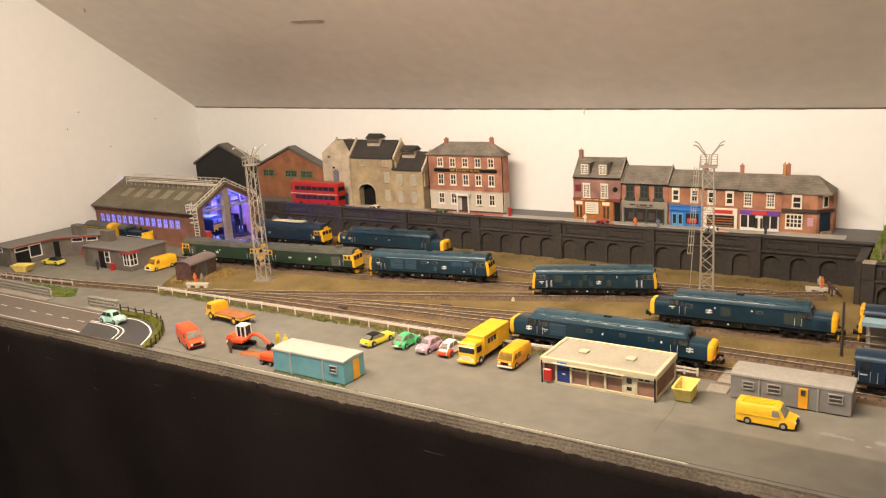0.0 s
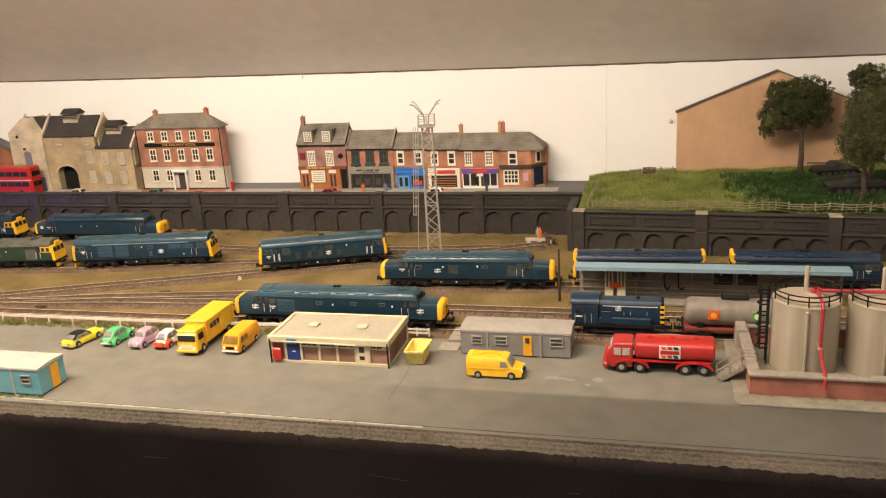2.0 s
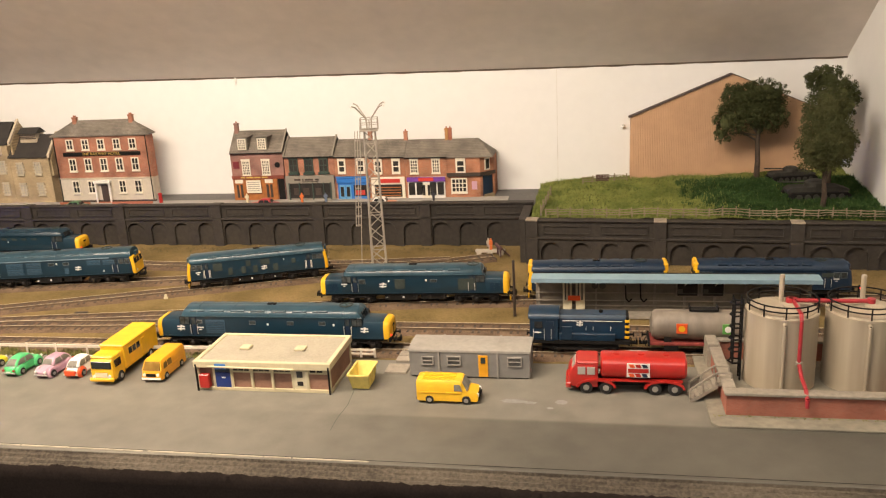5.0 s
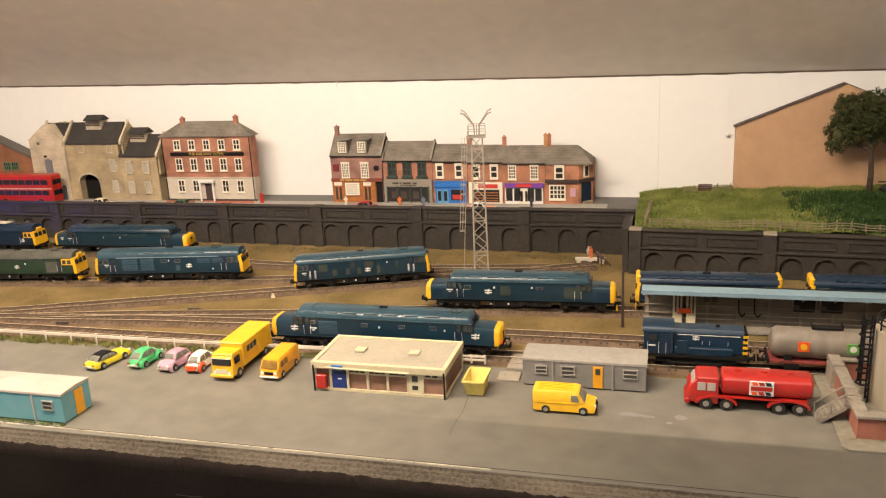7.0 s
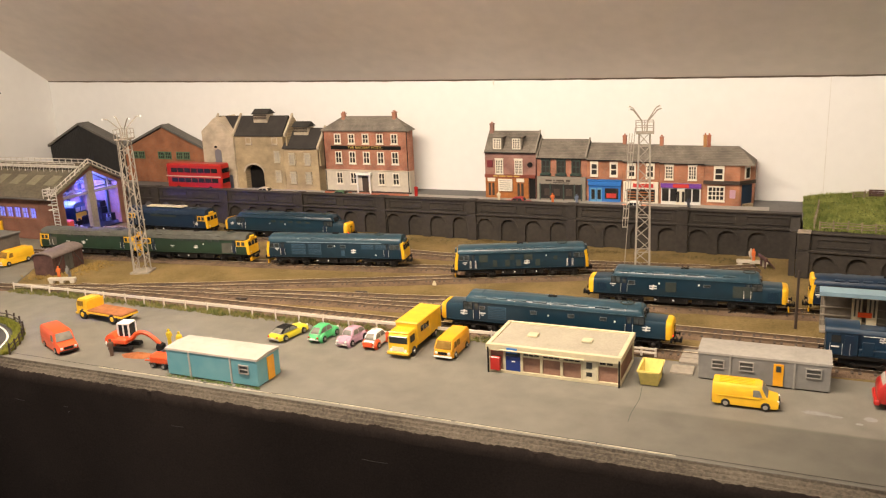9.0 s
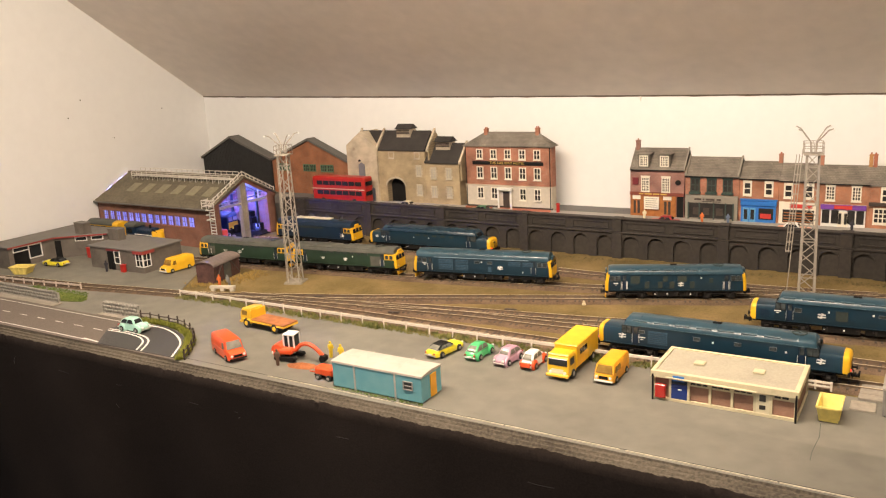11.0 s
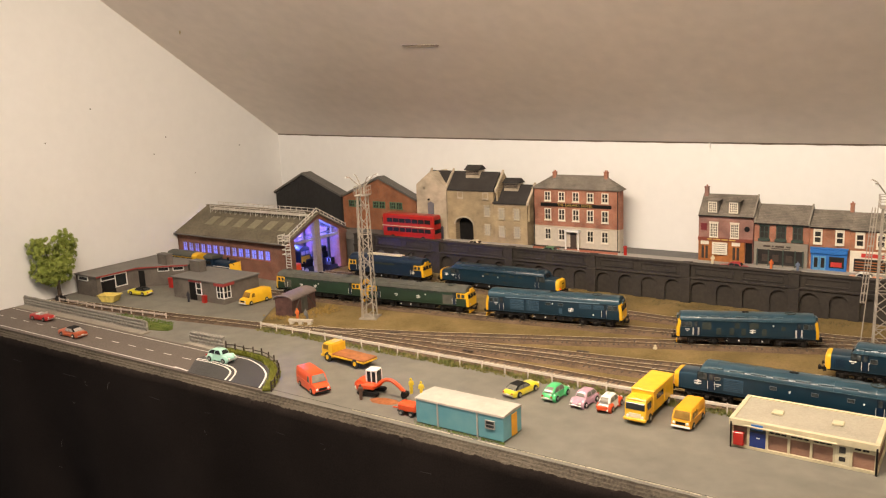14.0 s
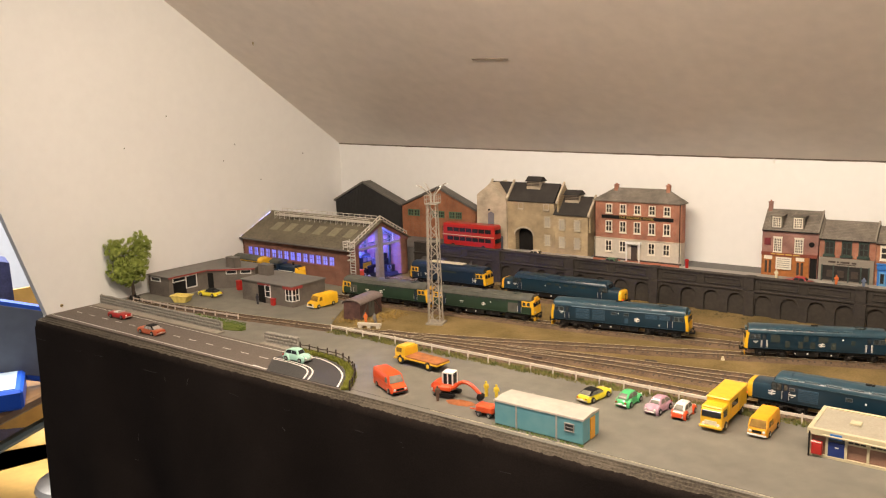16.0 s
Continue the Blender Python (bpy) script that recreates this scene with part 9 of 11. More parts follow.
for x, lab in ((0.0845, "cream fuel storage tank with black guard rail and ladder"), (0.1240, "cream fuel storage tank with black guard rail")):
    v = thing("fuel_tank", lab, "tank", pose(x, 0.4960, 0.0018), "fuel tanks")
    r, h = 0.0178, 0.0400
    part("shell", M().lathe((0, 0, 0), [(r, 0), (r, h - 0.0008), (r * 0.97, h)], 48), TANKC, v, smooth=30)
    part("top", M().lathe((0, 0, h - 0.0004), [(r * 0.94, 0), (r * 0.90, 0.0010), (r * 0.3, 0.0022), (0.0005, 0.0024)], 40), TANKC, v, smooth=40)
    part("rim", M().lathe((0, 0, h - 0.0012), [(r * 1.015, 0), (r * 1.015, 0.0012), (r * 0.95, 0.0014)], 48), TANKC, v)
    part("manhole", M().lathe((0.004, -0.002, h + 0.0012), [(0.0044, 0), (0.0044, 0.0016), (0.0030, 0.0022)], 20), TANKC, v)
    for z in (0.0035, 0.0062):
        n = 40
        pts = [(r * 0.97 * math.cos(2 * math.pi * k / n), r * 0.97 * math.sin(2 * math.pi * k / n), h + z) for k in range(n + 1)]
        part("guard_rail", M().path(pts, 0.00042, 5), BLACK, v)
    for k in range(10):
        a = 2 * math.pi * (k + 0.35) / 10
        part("guard_post", M().tube((r * 0.97 * math.cos(a), r * 0.97 * math.sin(a), h - 0.004), (r * 0.97 * math.cos(a), r * 0.97 * math.sin(a), h + 0.0064), 0.0004, 5), BLACK, v)
    part("vent_pipe", M().tube((0.0005, 0.006, h), (0.0005, 0.006, h + 0.0150), 0.0013, 10).lathe((0.0005, 0.006, h + 0.0150), [(0.0015, 0), (0.0012, 0.0014), (0.0003, 0.0018)], 10), TANKC, v, "cream vent pipe", smooth=50)
    part("drain_pipe", M().path([(-0.0022, -r - 0.0008, 0.001), (-0.0022, -r - 0.0008, h - 0.003), (-0.0022, -r + 0.004, h + 0.0004)], 0.0010, 8), TANKC, v, smooth=50)
    if x < 0.1:
        lad = part("ladder", M().tube((-r - 0.002, -0.0026, 0), (-r - 0.002, -0.0026, h + 0.006), 0.0005, 5).tube((-r - 0.002, 0.0026, 0), (-r - 0.002, 0.0026, h + 0.006), 0.0005, 5), BLACK, v, "black caged ladder")
        for k in range(12):
            part("rung", M().tube((-r - 0.002, -0.0026, 0.002 + 0.0036 * k), (-r - 0.002, 0.0026, 0.002 + 0.0036 * k), 0.0004, 5), BLACK, lad)
        for k in range(6):
            z = 0.010 + 0.0066 * k
            part("cage_hoop", M().path([(-r - 0.002, -0.0028, z), (-r - 0.0060, -0.0036, z), (-r - 0.0078, 0, z), (-r - 0.0060, 0.0036, z), (-r - 0.002, 0.0028, z)], 0.0005, 5), BLACK, lad)
        for y in (-0.0036, -0.0014, 0.0014, 0.0036):
            part("cage_bar", M().tube((-r - 0.0060, y, 0.010), (-r - 0.0060, y, h + 0.006), 0.0004, 5), BLACK, lad)
pp = thing("fuel_pipe", "red fuel pipe joining the two tanks and dropping to the bund", "pipe")
part("cross_pipe", M().path([(0.0880, 0.4960, 0.0462), (0.1270, 0.4960, 0.0462)], 0.0011, 10), PIPER, pp, smooth=50)
part("drop_pipe", M().path([(0.0895, 0.4960, 0.0466), (0.0895, 0.4775, 0.0455), (0.0895, 0.4755, 0.0425), (0.0895, 0.4755, 0.0200), (0.0892, 0.4680, 0.0162), (0.0886, 0.4560, 0.0150), (0.0884, 0.4508, 0.0120), (0.0884, 0.4505, 0.0080)], 0.0010, 10), PIPER, pp, smooth=50)
for p in ((0.0880, 0.4960, 0.0462), (0.0895, 0.4960, 0.0462), (0.1270, 0.4960, 0.0462)):
    part("flange", M().lathe(p, [(0.0020, -0.0014), (0.0020, 0.0014)], 12), PIPER, pp)
part("valve", M().lathe((0.0895, 0.4755, 0.0200), [(0.0016, -0.0008), (0.0016, 0.0008)], 12), CONC, pp)
sp = thing("steps", "concrete steps with handrails up to the bund wall", "steps", pose(0.0500, 0.4730, 0.0006) @ Matrix.Diagonal((0.82, 0.82, 0.82, 1)))
for k in range(6):
    part("tread", M().box(-0.0160 + 0.0026 * k, -0.0126 + 0.0026 * k, -0.0050, 0.0050, 0.0018 * k, 0.0018 * (k + 1) + 0.0004), CONC, sp)
part("landing", M().box(-0.0010, 0.0080, -0.0052, 0.0052, 0.0108, 0.0122), CONC, sp)
for y in (-0.0052, 0.0052):
    part("stringer", M().prism([(-0.0168, 0.0), (-0.0136, 0.0), (0.0004, 0.0100), (0.0004, 0.0128)], y - 0.0004, y + 0.0004), CONC, sp)
    part("handrail", M().path([(-0.0160, y, 0.0016), (-0.0160, y, 0.0084), (-0.0010, y, 0.0196), (0.0080, y, 0.0196), (0.0080, y, 0.0122)], 0.0006, 5), CONC, sp)
    for x in (-0.0085, -0.0010):
        part("baluster", M().tube((x, y, (x + 0.0168) * 0.7), (x, y, (x + 0.0168) * 0.7 + 0.0086), 0.0006, 5), CONC, sp)

# ---- fuelling canopy ----
WALLP = mat("grimy_grey_cladding", (0.155, 0.132, 0.102), 0.8, s1=120, s2=40, c2=(0.26, 0.225, 0.175))
PALEBL = mat("pale_blue_edge", (0.20, 0.30, 0.36), 0.55, var=0.08, s1=200, s2=60)
cp = thing("fuelling_shelter", "grey fuelling shelter with a pale blue canopy edge and pipes", "building", pose(0, 0, 0.0004))
CX0, CX1 = -0.0500, 0.1240
part("back_wall", M().box(CX0, CX1, 0.5960, 0.5985, 0, 0.0262), WALLP, cp)
# black slab, extended unseen behind the blue edge to shade the wall below
part("canopy", M().box(CX0 - 0.001, CX1 + 0.001, 0.5785, 0.5955, 0.0276, 0.0287), BLACK, cp)
part("canopy_edge", M().add([(CX0 - 0.0015, 0.5778, 0.0272), (CX1 + 0.0015, 0.5778, 0.0272), (CX1 + 0.0015, 0.5778, 0.0298), (CX0 - 0.0015, 0.5778, 0.0298), (CX0 - 0.0015, 0.5880, 0.0304), (CX1 + 0.0015, 0.5880, 0.0304), (CX1 + 0.0015, 0.5880, 0.0290), (CX0 - 0.0015, 0.5880, 0.0290)], [(0, 1, 2, 3), (3, 2, 5, 4), (4, 5, 6, 7), (0, 7, 6, 1), (0, 3, 4, 7), (1, 6, 5, 2)]), PALEBL, cp, "pale blue canopy roof")
for k in range(10):
    x = CX0 + 0.002 + (CX1 - CX0 - 0.004) * k / 9
    part("wall_post", M().box(x - 0.0007, x + 0.0007, 0.5948, 0.5962, 0, 0.0280), CONC, cp)
    part("canopy_strut", M().tube((x, 0.5955, 0.0200), (x, 0.5800, 0.0278), 0.0005, 5), CONC, cp)
for z in (0.0060, 0.0095, 0.0150):
    part("pipe_run", M().tube((CX0, 0.5945, z), (CX1, 0.5945, z), 0.0005, 6), CONC, cp)
for k in range(7):
    part("canopy_light", M().box(CX0 + 0.012 + 0.0245 * k, CX0 + 0.022 + 0.0245 * k, 0.5830, 0.5845, 0.0266, 0.0274), CREAM, cp, "pale strip light")
for x in (-0.0290, -0.0205):
    part("pump_panel", M().box(x - 0.0030, x + 0.0030, 0.5915, 0.5950, 0.0002, 0.0240), CREAM, cp, "cream pump cabinet", bevel=0.0003)
    for k in (-1, 1):
        part("pump_slot", M().box(x + 0.0012 * k - 0.0005, x + 0.0012 * k + 0.0005, 0.5911, 0.5917, 0.0110, 0.0225), GREYROOF, cp)
part("warning_sign", M().box(-0.0285, -0.0205, 0.5900, 0.5908, 0.0110, 0.0142), ORANGE, cp, "orange warning sign")
for x in (-0.0110, -0.0060):
    part("hose_reel", M().lathe((x, 0.5935, 0.0205), [(0.0022, -0.001), (0.0022, 0.001)], 12, "y"), GREYROOF, cp)
for x in (0.0180, 0.0085):
    part("hose", M().path([(x, 0.5935, 0.0250), (x + 0.0005, 0.5925, 0.0120), (x + 0.0025, 0.5925, 0.0095), (x + 0.0045, 0.5930, 0.0115)], 0.0005, 5), BLACK, cp)
for x in (0.0480, 0.0640):
    f = part("window", M().box(x - 0.0072, x + 0.0072, 0.5946, 0.5962, 0.0128, 0.0250), CONC, cp)
    part("dark_pane", M().box(x - 0.0063, x + 0.0063, 0.5940, 0.5950, 0.0136, 0.0242), PANE, f)
    part("shelf", M().box(x - 0.0060, x + 0.0060, 0.5936, 0.5942, 0.0150, 0.0156).box(x - 0.0060, x - 0.0030, 0.5936, 0.5942, 0.0156, 0.0180), GREYROOF, f)
part("plinth", M().box(CX0, CX1, 0.5860, 0.5985, 0, 0.0018), CONC, cp)
for x, y, z in ((0.1600, 0.6200, 0.0118), (0.1575, 0.5700, 0.0106), (0.1600, 0.5400, 0.0080)):
    sg = thing("signal_lamp", "small red-lit lamp on a post by the buffer stop", "signal", pose(x, y, 0), "lamps by the buffer stops")
    part("post", M().tube((0, 0, 0), (0, 0, z), 0.0005, 6), BLACK, sg)
    part("head", M().box(-0.0013, 0.0013, -0.0004, 0.0012, z - 0.0014, z + 0.0014), BLACK, sg, bevel=0.0002)
    part("red_light", M().lathe((0, -0.0006, z), [(0.0004, -0.0010), (0.0011, -0.0005), (0.0011, 0.0004)], 12, "y"), REDLAMP, sg)
# post beside the track
po = thing("wooden_post", "dark wooden post between the tracks", "post", pose(-0.0640, 0.590, 0))
part("pole", M().tube((0, 0, 0), (0, 0, 0.0385), 0.0010, 8, 0.0008), DKWOOD, po)
part("cap", M().lathe((0, 0, 0.0385), [(0.0010, 0), (0.0005, 0.0008)], 8), DKWOOD, po)
# ---- on the hill ----
BARNC = mat("salmon_cladding", (0.52, 0.325, 0.195), 0.7, var=0.07, s1=100, s2=30)
bn = thing("barn", "salmon corrugated gabled barn with a thin dark verge", "building")
BY = 0.8430
part("gable_wall", M().prism([(0.0212, 0.034), (0.1950, 0.034), (0.1950, 0.0965), (0.1090, 0.1345), (0.0212, 0.0995)], BY, YB - 0.001), BARNC, bn)
for k in range(112):
    x = 0.0220 + 0.00154 * k
    zt = 0.1345 - (0.1090 - x) * 0.3986 if x < 0.1090 else 0.1345 - (x - 0.1090) * 0.4419
    part("cladding_rib", M().prism([(x, BY + 0.0002), (x + 0.0004, BY - 0.0003), (x + 0.0008, BY + 0.0002)], 0.040, zt - 0.0006, "xy"), BARNC, bn)
for a, c in (((0.0195, 0.0988), (0.1090, 0.1346)), ((0.1970, 0.0957), (0.1090, 0.1346))):
    part("verge", M().loft([[(a[0], y, a[1]), (a[0], y, a[1] + 0.0005), (c[0], y, c[1] + 0.0005), (c[0], y, c[1])] for y in (BY - 0.0016, YB - 0.001)]), mat("dark_verge", (0.06, 0.035, 0.03), 0.7), bn)
BARK = mat("brown_bark", (0.075, 0.052, 0.036), 0.95, var=0.35, s1=700, s2=120, bump=1.0, bscale=1500)


def leaf_mat(name, a, c):
    m = mat(name, a, 0.9, c2=c, s1=260, s2=60, spec=0.2)
    return m


def tree(label, x, y, z, trunk_h, lobes, leafm, trunk_r=0.0022, n=5200, leaf=0.00072, limbs=7, cat="tree", name="tree", bark=None, core=True):
    random.seed(int(abs(x) * 9000))
    """lobes: (dx, dy, dz, rx, ry, rz) of the crown's masses above the foot."""
    v = thing(name, label, cat, pose(x, y, z), "model trees")
    g = M()
    pts = [Vector((0, 0, -0.002)), Vector((0.0006, 0, trunk_h * 0.35)), Vector((-0.0004, 0.0004, trunk_h * 0.7)), Vector((0.0004, 0, trunk_h))]
    for k, (a, c) in enumerate(zip(pts, pts[1:])):
        g.tube(a, c, trunk_r * (1.15 - 0.18 * k), 8, trunk_r * (0.97 - 0.18 * k))
    part("trunk", g, bark or BARK, v, smooth=60)
    for k in range(limbs):
        lo = lobes[k % len(lobes)]
        a = pts[2].lerp(pts[3], random.random())
        c = Vector(lo[:3]) + Vector((random.uniform(-1, 1) * lo[3], random.uniform(-1, 1) * lo[4], random.uniform(-0.6, 0.3) * lo[5])) * 0.7
        mid = a.lerp(c, 0.5) + Vector((0, 0, 0.002))
        part("limb", M().tube(a, mid, trunk_r * 0.42, 5, trunk_r * 0.3).tube(mid, c, trunk_r * 0.3, 5, trunk_r * 0.12), bark or BARK, v)
    vol = [l[3] * l[4] * l[5] for l in lobes]
    tot = sum(vol)
    vs, fs = [], []
    for lo, vv in zip(lobes, vol):
        cnt = int(5.0 * n * vv / tot)
        clumps = []
        for k in range(max(40, cnt // 60)):
            d = Vector((random.gauss(0, 1), random.gauss(0, 1), random.gauss(0, 1))).normalized()
            rad = random.uniform(0.55, 1.0)
            rc = random.uniform(0.13, 0.25) * min(lo[3:])
            clumps.append((Vector((lo[0] + d.x * lo[3] * rad, lo[1] + d.y * lo[4] * rad, lo[2] + d.z * lo[5] * rad)), rc))
        for k in range(cnt):
            cc, rc = random.choice(clumps)
            d = Vector((random.gauss(0, 1), random.gauss(0, 1), random.gauss(0, 1) + 0.25)).normalized()
            c = cc + d * rc * (0.6 + 0.45 * random.random())
            if not XL + 0.002 < x + c.x < XR - 0.002:
                continue
            s = leaf * random.uniform(0.6, 1.35)
            u = Vector((random.gauss(0, 1), random.gauss(0, 1), random.gauss(0, 1))).normalized()
            w = u.cross(d + Vector((0.01, 0.02, 0.3))).normalized()
            u = w.cross(u.cross(w)).normalized() if w.length else u
            u2 = (d * 0.35 + u).normalized()
            o = len(vs)
            vs += [c - u2 * s, c + w * s * 0.62, c + u2 * s, c - w * s * 0.62]
            fs += [(o, o + 1, o + 2), (o, o + 2, o + 3)]
    me = bpy.data.meshes.new("crown")
    me.from_pydata([tuple(p) for p in vs], [], fs)
    part("crown", me, leafm, v)
    if core:
        g = M()
        for lo in lobes:
            rings = []
            for j in range(1, 8):
                ph = math.pi * j / 8
                rings.append([(lo[0] + lo[3] * 0.46 * math.sin(ph) * math.cos(a) * (1 + 0.2 * noise.noise((math.cos(a) * 2, math.sin(a) * 2, j))), lo[1] + lo[4] * 0.46 * math.sin(ph) * math.sin(a), lo[2] - lo[5] * 0.46 * math.cos(ph)) for a in [2 * math.pi * i / 12 for i in range(12)]])
            g.loft(rings)
        part("inner_foliage", g, leafm, v)
    return v


DKLEAF = leaf_mat("dark_green_foliage", (0.034, 0.042, 0.015), (0.085, 0.092, 0.036))
DKLEAF2 = leaf_mat("olive_green_foliage", (0.050, 0.056, 0.020), (0.11, 0.112, 0.045))
LTLEAF = leaf_mat("mid_green_foliage", (0.135, 0.190, 0.030), (0.31, 0.395, 0.085))
YLLEAF = leaf_mat("yellow_green_foliage", (0.27, 0.275, 0.034), (0.52, 0.50, 0.09))
LFLEAF = leaf_mat("fresh_green_foliage", (0.17, 0.22, 0.035), (0.42, 0.47, 0.12))


def on_hill(x, y):
    return hill_z(x, y)


tree("dark green rounded tree on the hill before the barn", 0.1290, 0.8220, on_hill(0.129, 0.822) - 0.001, 0.046,
     [(-0.008, 0, 0.063, 0.026, 0.017, 0.022), (-0.027, -0.002, 0.052, 0.013, 0.013, 0.016), (0.011, 0, 0.060, 0.015, 0.015, 0.018), (0.004, 0, 0.077, 0.019, 0.014, 0.011), (-0.018, 0, 0.074, 0.015, 0.014, 0.012), (-0.031, -0.002, 0.041, 0.007, 0.009, 0.008)], DKLEAF, 0.0024, 9000, 0.00062)
tree("tall dark olive tree by the hill fence", 0.1630, 0.735, on_hill(0.163, 0.735) - 0.001, 0.034,
     [(0.0005, 0, 0.056, 0.021, 0.018, 0.026), (-0.005, 0, 0.044, 0.018, 0.016, 0.016), (0.002, 0.002, 0.077, 0.017, 0.015, 0.016), (0.010, 0, 0.049, 0.012, 0.014, 0.017)], DKLEAF2, 0.0020, 8500, 0.00062)
tree("tall dark green tree in the corner of the hill", 0.1800, 0.790, on_hill(0.180, 0.79) - 0.001, 0.045,
     [(-0.006, 0, 0.064, 0.018, 0.016, 0.018), (-0.006, 0, 0.088, 0.018, 0.015, 0.013), (0.007, 0, 0.074, 0.013, 0.014, 0.017)], DKLEAF, 0.0020, 6500, 0.00062)
# armoured model vehicles under the trees
ARM = mat("dark_olive_metal", (0.032, 0.030, 0.024), 0.75, var=0.25, s1=300)
for x, y, deg, sc in ((0.1640, 0.762, 5, 1.0), (0.1560, 0.812, 12, 0.80)):
    v = thing("armoured_vehicle", "dark tracked armoured vehicle half hidden under the trees", "military vehicle", pose(x, y, on_hill(x, y) + 0.0006, 0, 0, deg) @ Matrix.Diagonal((sc, sc, sc, 1)), "armoured vehicles")
    part("hull", M().prism([(-0.022, 0.0035), (-0.024, 0.0075), (-0.020, 0.0098), (0.016, 0.0098), (0.024, 0.0072), (0.021, 0.0035)], -0.0075, 0.0075), ARM, v, bevel=0.0004)
    part("turret", M().lathe((-0.001, 0, 0.0098), [(0.0085, 0), (0.0080, 0.0028), (0.0055, 0.0048), (0.0010, 0.0052)], 14), ARM, v)
    part("gun", M().tube((-0.006, 0, 0.0124), (-0.030, 0, 0.0138), 0.0007, 8), ARM, v)
    for s in (-1, 1):
        tr_ = part("track", M().prism([(-0.021, 0.0008), (-0.024, 0.0034), (-0.021, 0.0060), (0.021, 0.0060), (0.024, 0.0034), (0.021, 0.0008)], min(s * 0.0075, s * 0.0115), max(s * 0.0075, s * 0.0115)), BLACK, v)
        for k in range(6):
            part("road_wheel", M().lathe((-0.016 + 0.0064 * k, s * 0.0116, 0.0026), [(0.0024, -0.0004), (0.0024, 0.0004)], 10, "y"), ARM, tr_)
# rustic hill fence
TWIG = mat("grey_twig", (0.25, 0.20, 0.13), 0.9, var=0.25, s1=500)


def rustic(label, pts, h, rails, mt, step=0.018, r=0.0006, zf=None, name="rustic_fence"):
    v = thing(name, label, "fence")
    line = curve_pts(pts, step)
    P = [Vector((p.x, p.y, (zf(p.x, p.y) if zf else 0.0006) - 0.0004)) for p in line]
    for p in P:
        part("post", M().tube(p, p + Vector((random.uniform(-0.0005, 0.0005), 0, h * random.uniform(0.95, 1.15))), r * 1.3, 5, r), mt, v)
    for f in rails:
        for a, c in zip(P, P[1:]):
            da, dc = random.uniform(-0.0004, 0.0004), random.uniform(-0.0005, 0.0005)
            m_ = a.lerp(c, 0.5) + Vector((0, 0, h * f + random.uniform(-0.0004, 0.0004)))
            part("rail", M().path([a + Vector((0, -0.0006, h * f + da)), m_ + Vector((0, -0.0006, 0)), c + Vector((0, -0.0006, h * f + dc))], r * 0.72, 5), mt, v)


hl = [(-0.050 + 0.0194 * k, hill_y0(-0.050 + 0.0194 * k) + 0.0035) for k in range(14)]
rustic("grey rustic pole fence along the hill edge", hl, 0.0075, (0.35, 0.62, 0.88), TWIG, 0.0185, 0.00055, on_hill)
rustic("grey rustic pole fence up the side of the hill", [(-0.054, 0.726), (-0.052, 0.760), (-0.050, 0.800)], 0.0090, (0.4, 0.8), TWIG, 0.016, 0.00055, on_hill)
rustic("old grey fence at the back of the hill", [(-0.022, 0.836), (-0.004, 0.836), (0.018, 0.836)], 0.0070, (0.35, 0.62, 0.88), TWIG, 0.012, 0.00055, on_hill)
gt = thing("field_gate", "short brown panel in the fence at the back of the hill", "gate", pose(-0.004, 0.834, on_hill(-0.004, 0.834)))
for k in range(4):
    part("plank", M().box(-0.006, 0.006, -0.0004, 0.0004, 0.0006 + 0.0016 * k, 0.0018 + 0.0016 * k), VANBR, gt)
# grass and shrubs of the hill
HTURF = mat("hill_turf_blades", (0.12, 0.155, 0.028), 0.95, s1=60, s2=25, c2=(0.28, 0.30, 0.08))
blades = []
for k in range(14000):
    x = random.uniform(HX0, HX1)
    y0 = hill_y0(x)
    y = y0 + (YB - y0) * random.random()
    blades.append((x, y, hill_z(x, y) - 0.0004, random.uniform(0.5, 1.2)))
tufts("hill_grass", "short green static grass covering the hill", [b_ for b_ in blades if b_[0] < 0.095 or random.random() < 0.3], HTURF, 0.0030, 0.0012, blades=5)
shr = []
for k in range(6500):
    x = random.uniform(0.060, HX1 - 0.001)
    y = hill_y0(x) + 0.002 + (0.110) * random.random()
    if (x - 0.066 + 0.35 * (y - hill_y0(x) - 0.04)) / 0.05 + 0.5 * noise.noise((x * 45, y * 45, 0)) > random.random():
        shr.append((x, y, hill_z(x, y), random.uniform(0.6, 1.3)))
tufts("ivy", "low dark green ivy on the shaded part of the hill", shr, leaf_mat("ivy_green", (0.022, 0.050, 0.014), (0.060, 0.115, 0.032)), 0.0036, 0.0026, blades=5)

# ---- shrubs at the right end and the tree at the left end ----
tree("bushy mid-green tree at the end of the yard", 0.1740, 0.5120, 0.0, 0.018, [(0.0, 0, 0.022, 0.021, 0.022, 0.022), (-0.004, 0, 0.040, 0.019, 0.019, 0.018), (0.002, 0.002, 0.058, 0.015, 0.015, 0.016), (-0.014, -0.004, 0.028, 0.012, 0.012, 0.013)], LTLEAF, 0.0026, 8500, 0.00072)
tree("bushy yellow-green tree beside the fuel depot", 0.1700, 0.4480, 0.0, 0.016, [(0.002, 0, 0.018, 0.022, 0.024, 0.019), (-0.002, 0, 0.034, 0.019, 0.018, 0.016), (0.004, 0.004, 0.052, 0.015, 0.014, 0.015), (-0.012, -0.010, 0.012, 0.012, 0.012, 0.012), (0.008, 0, 0.066, 0.011, 0.012, 0.011)], YLLEAF, 0.0026, 8500, 0.00072)
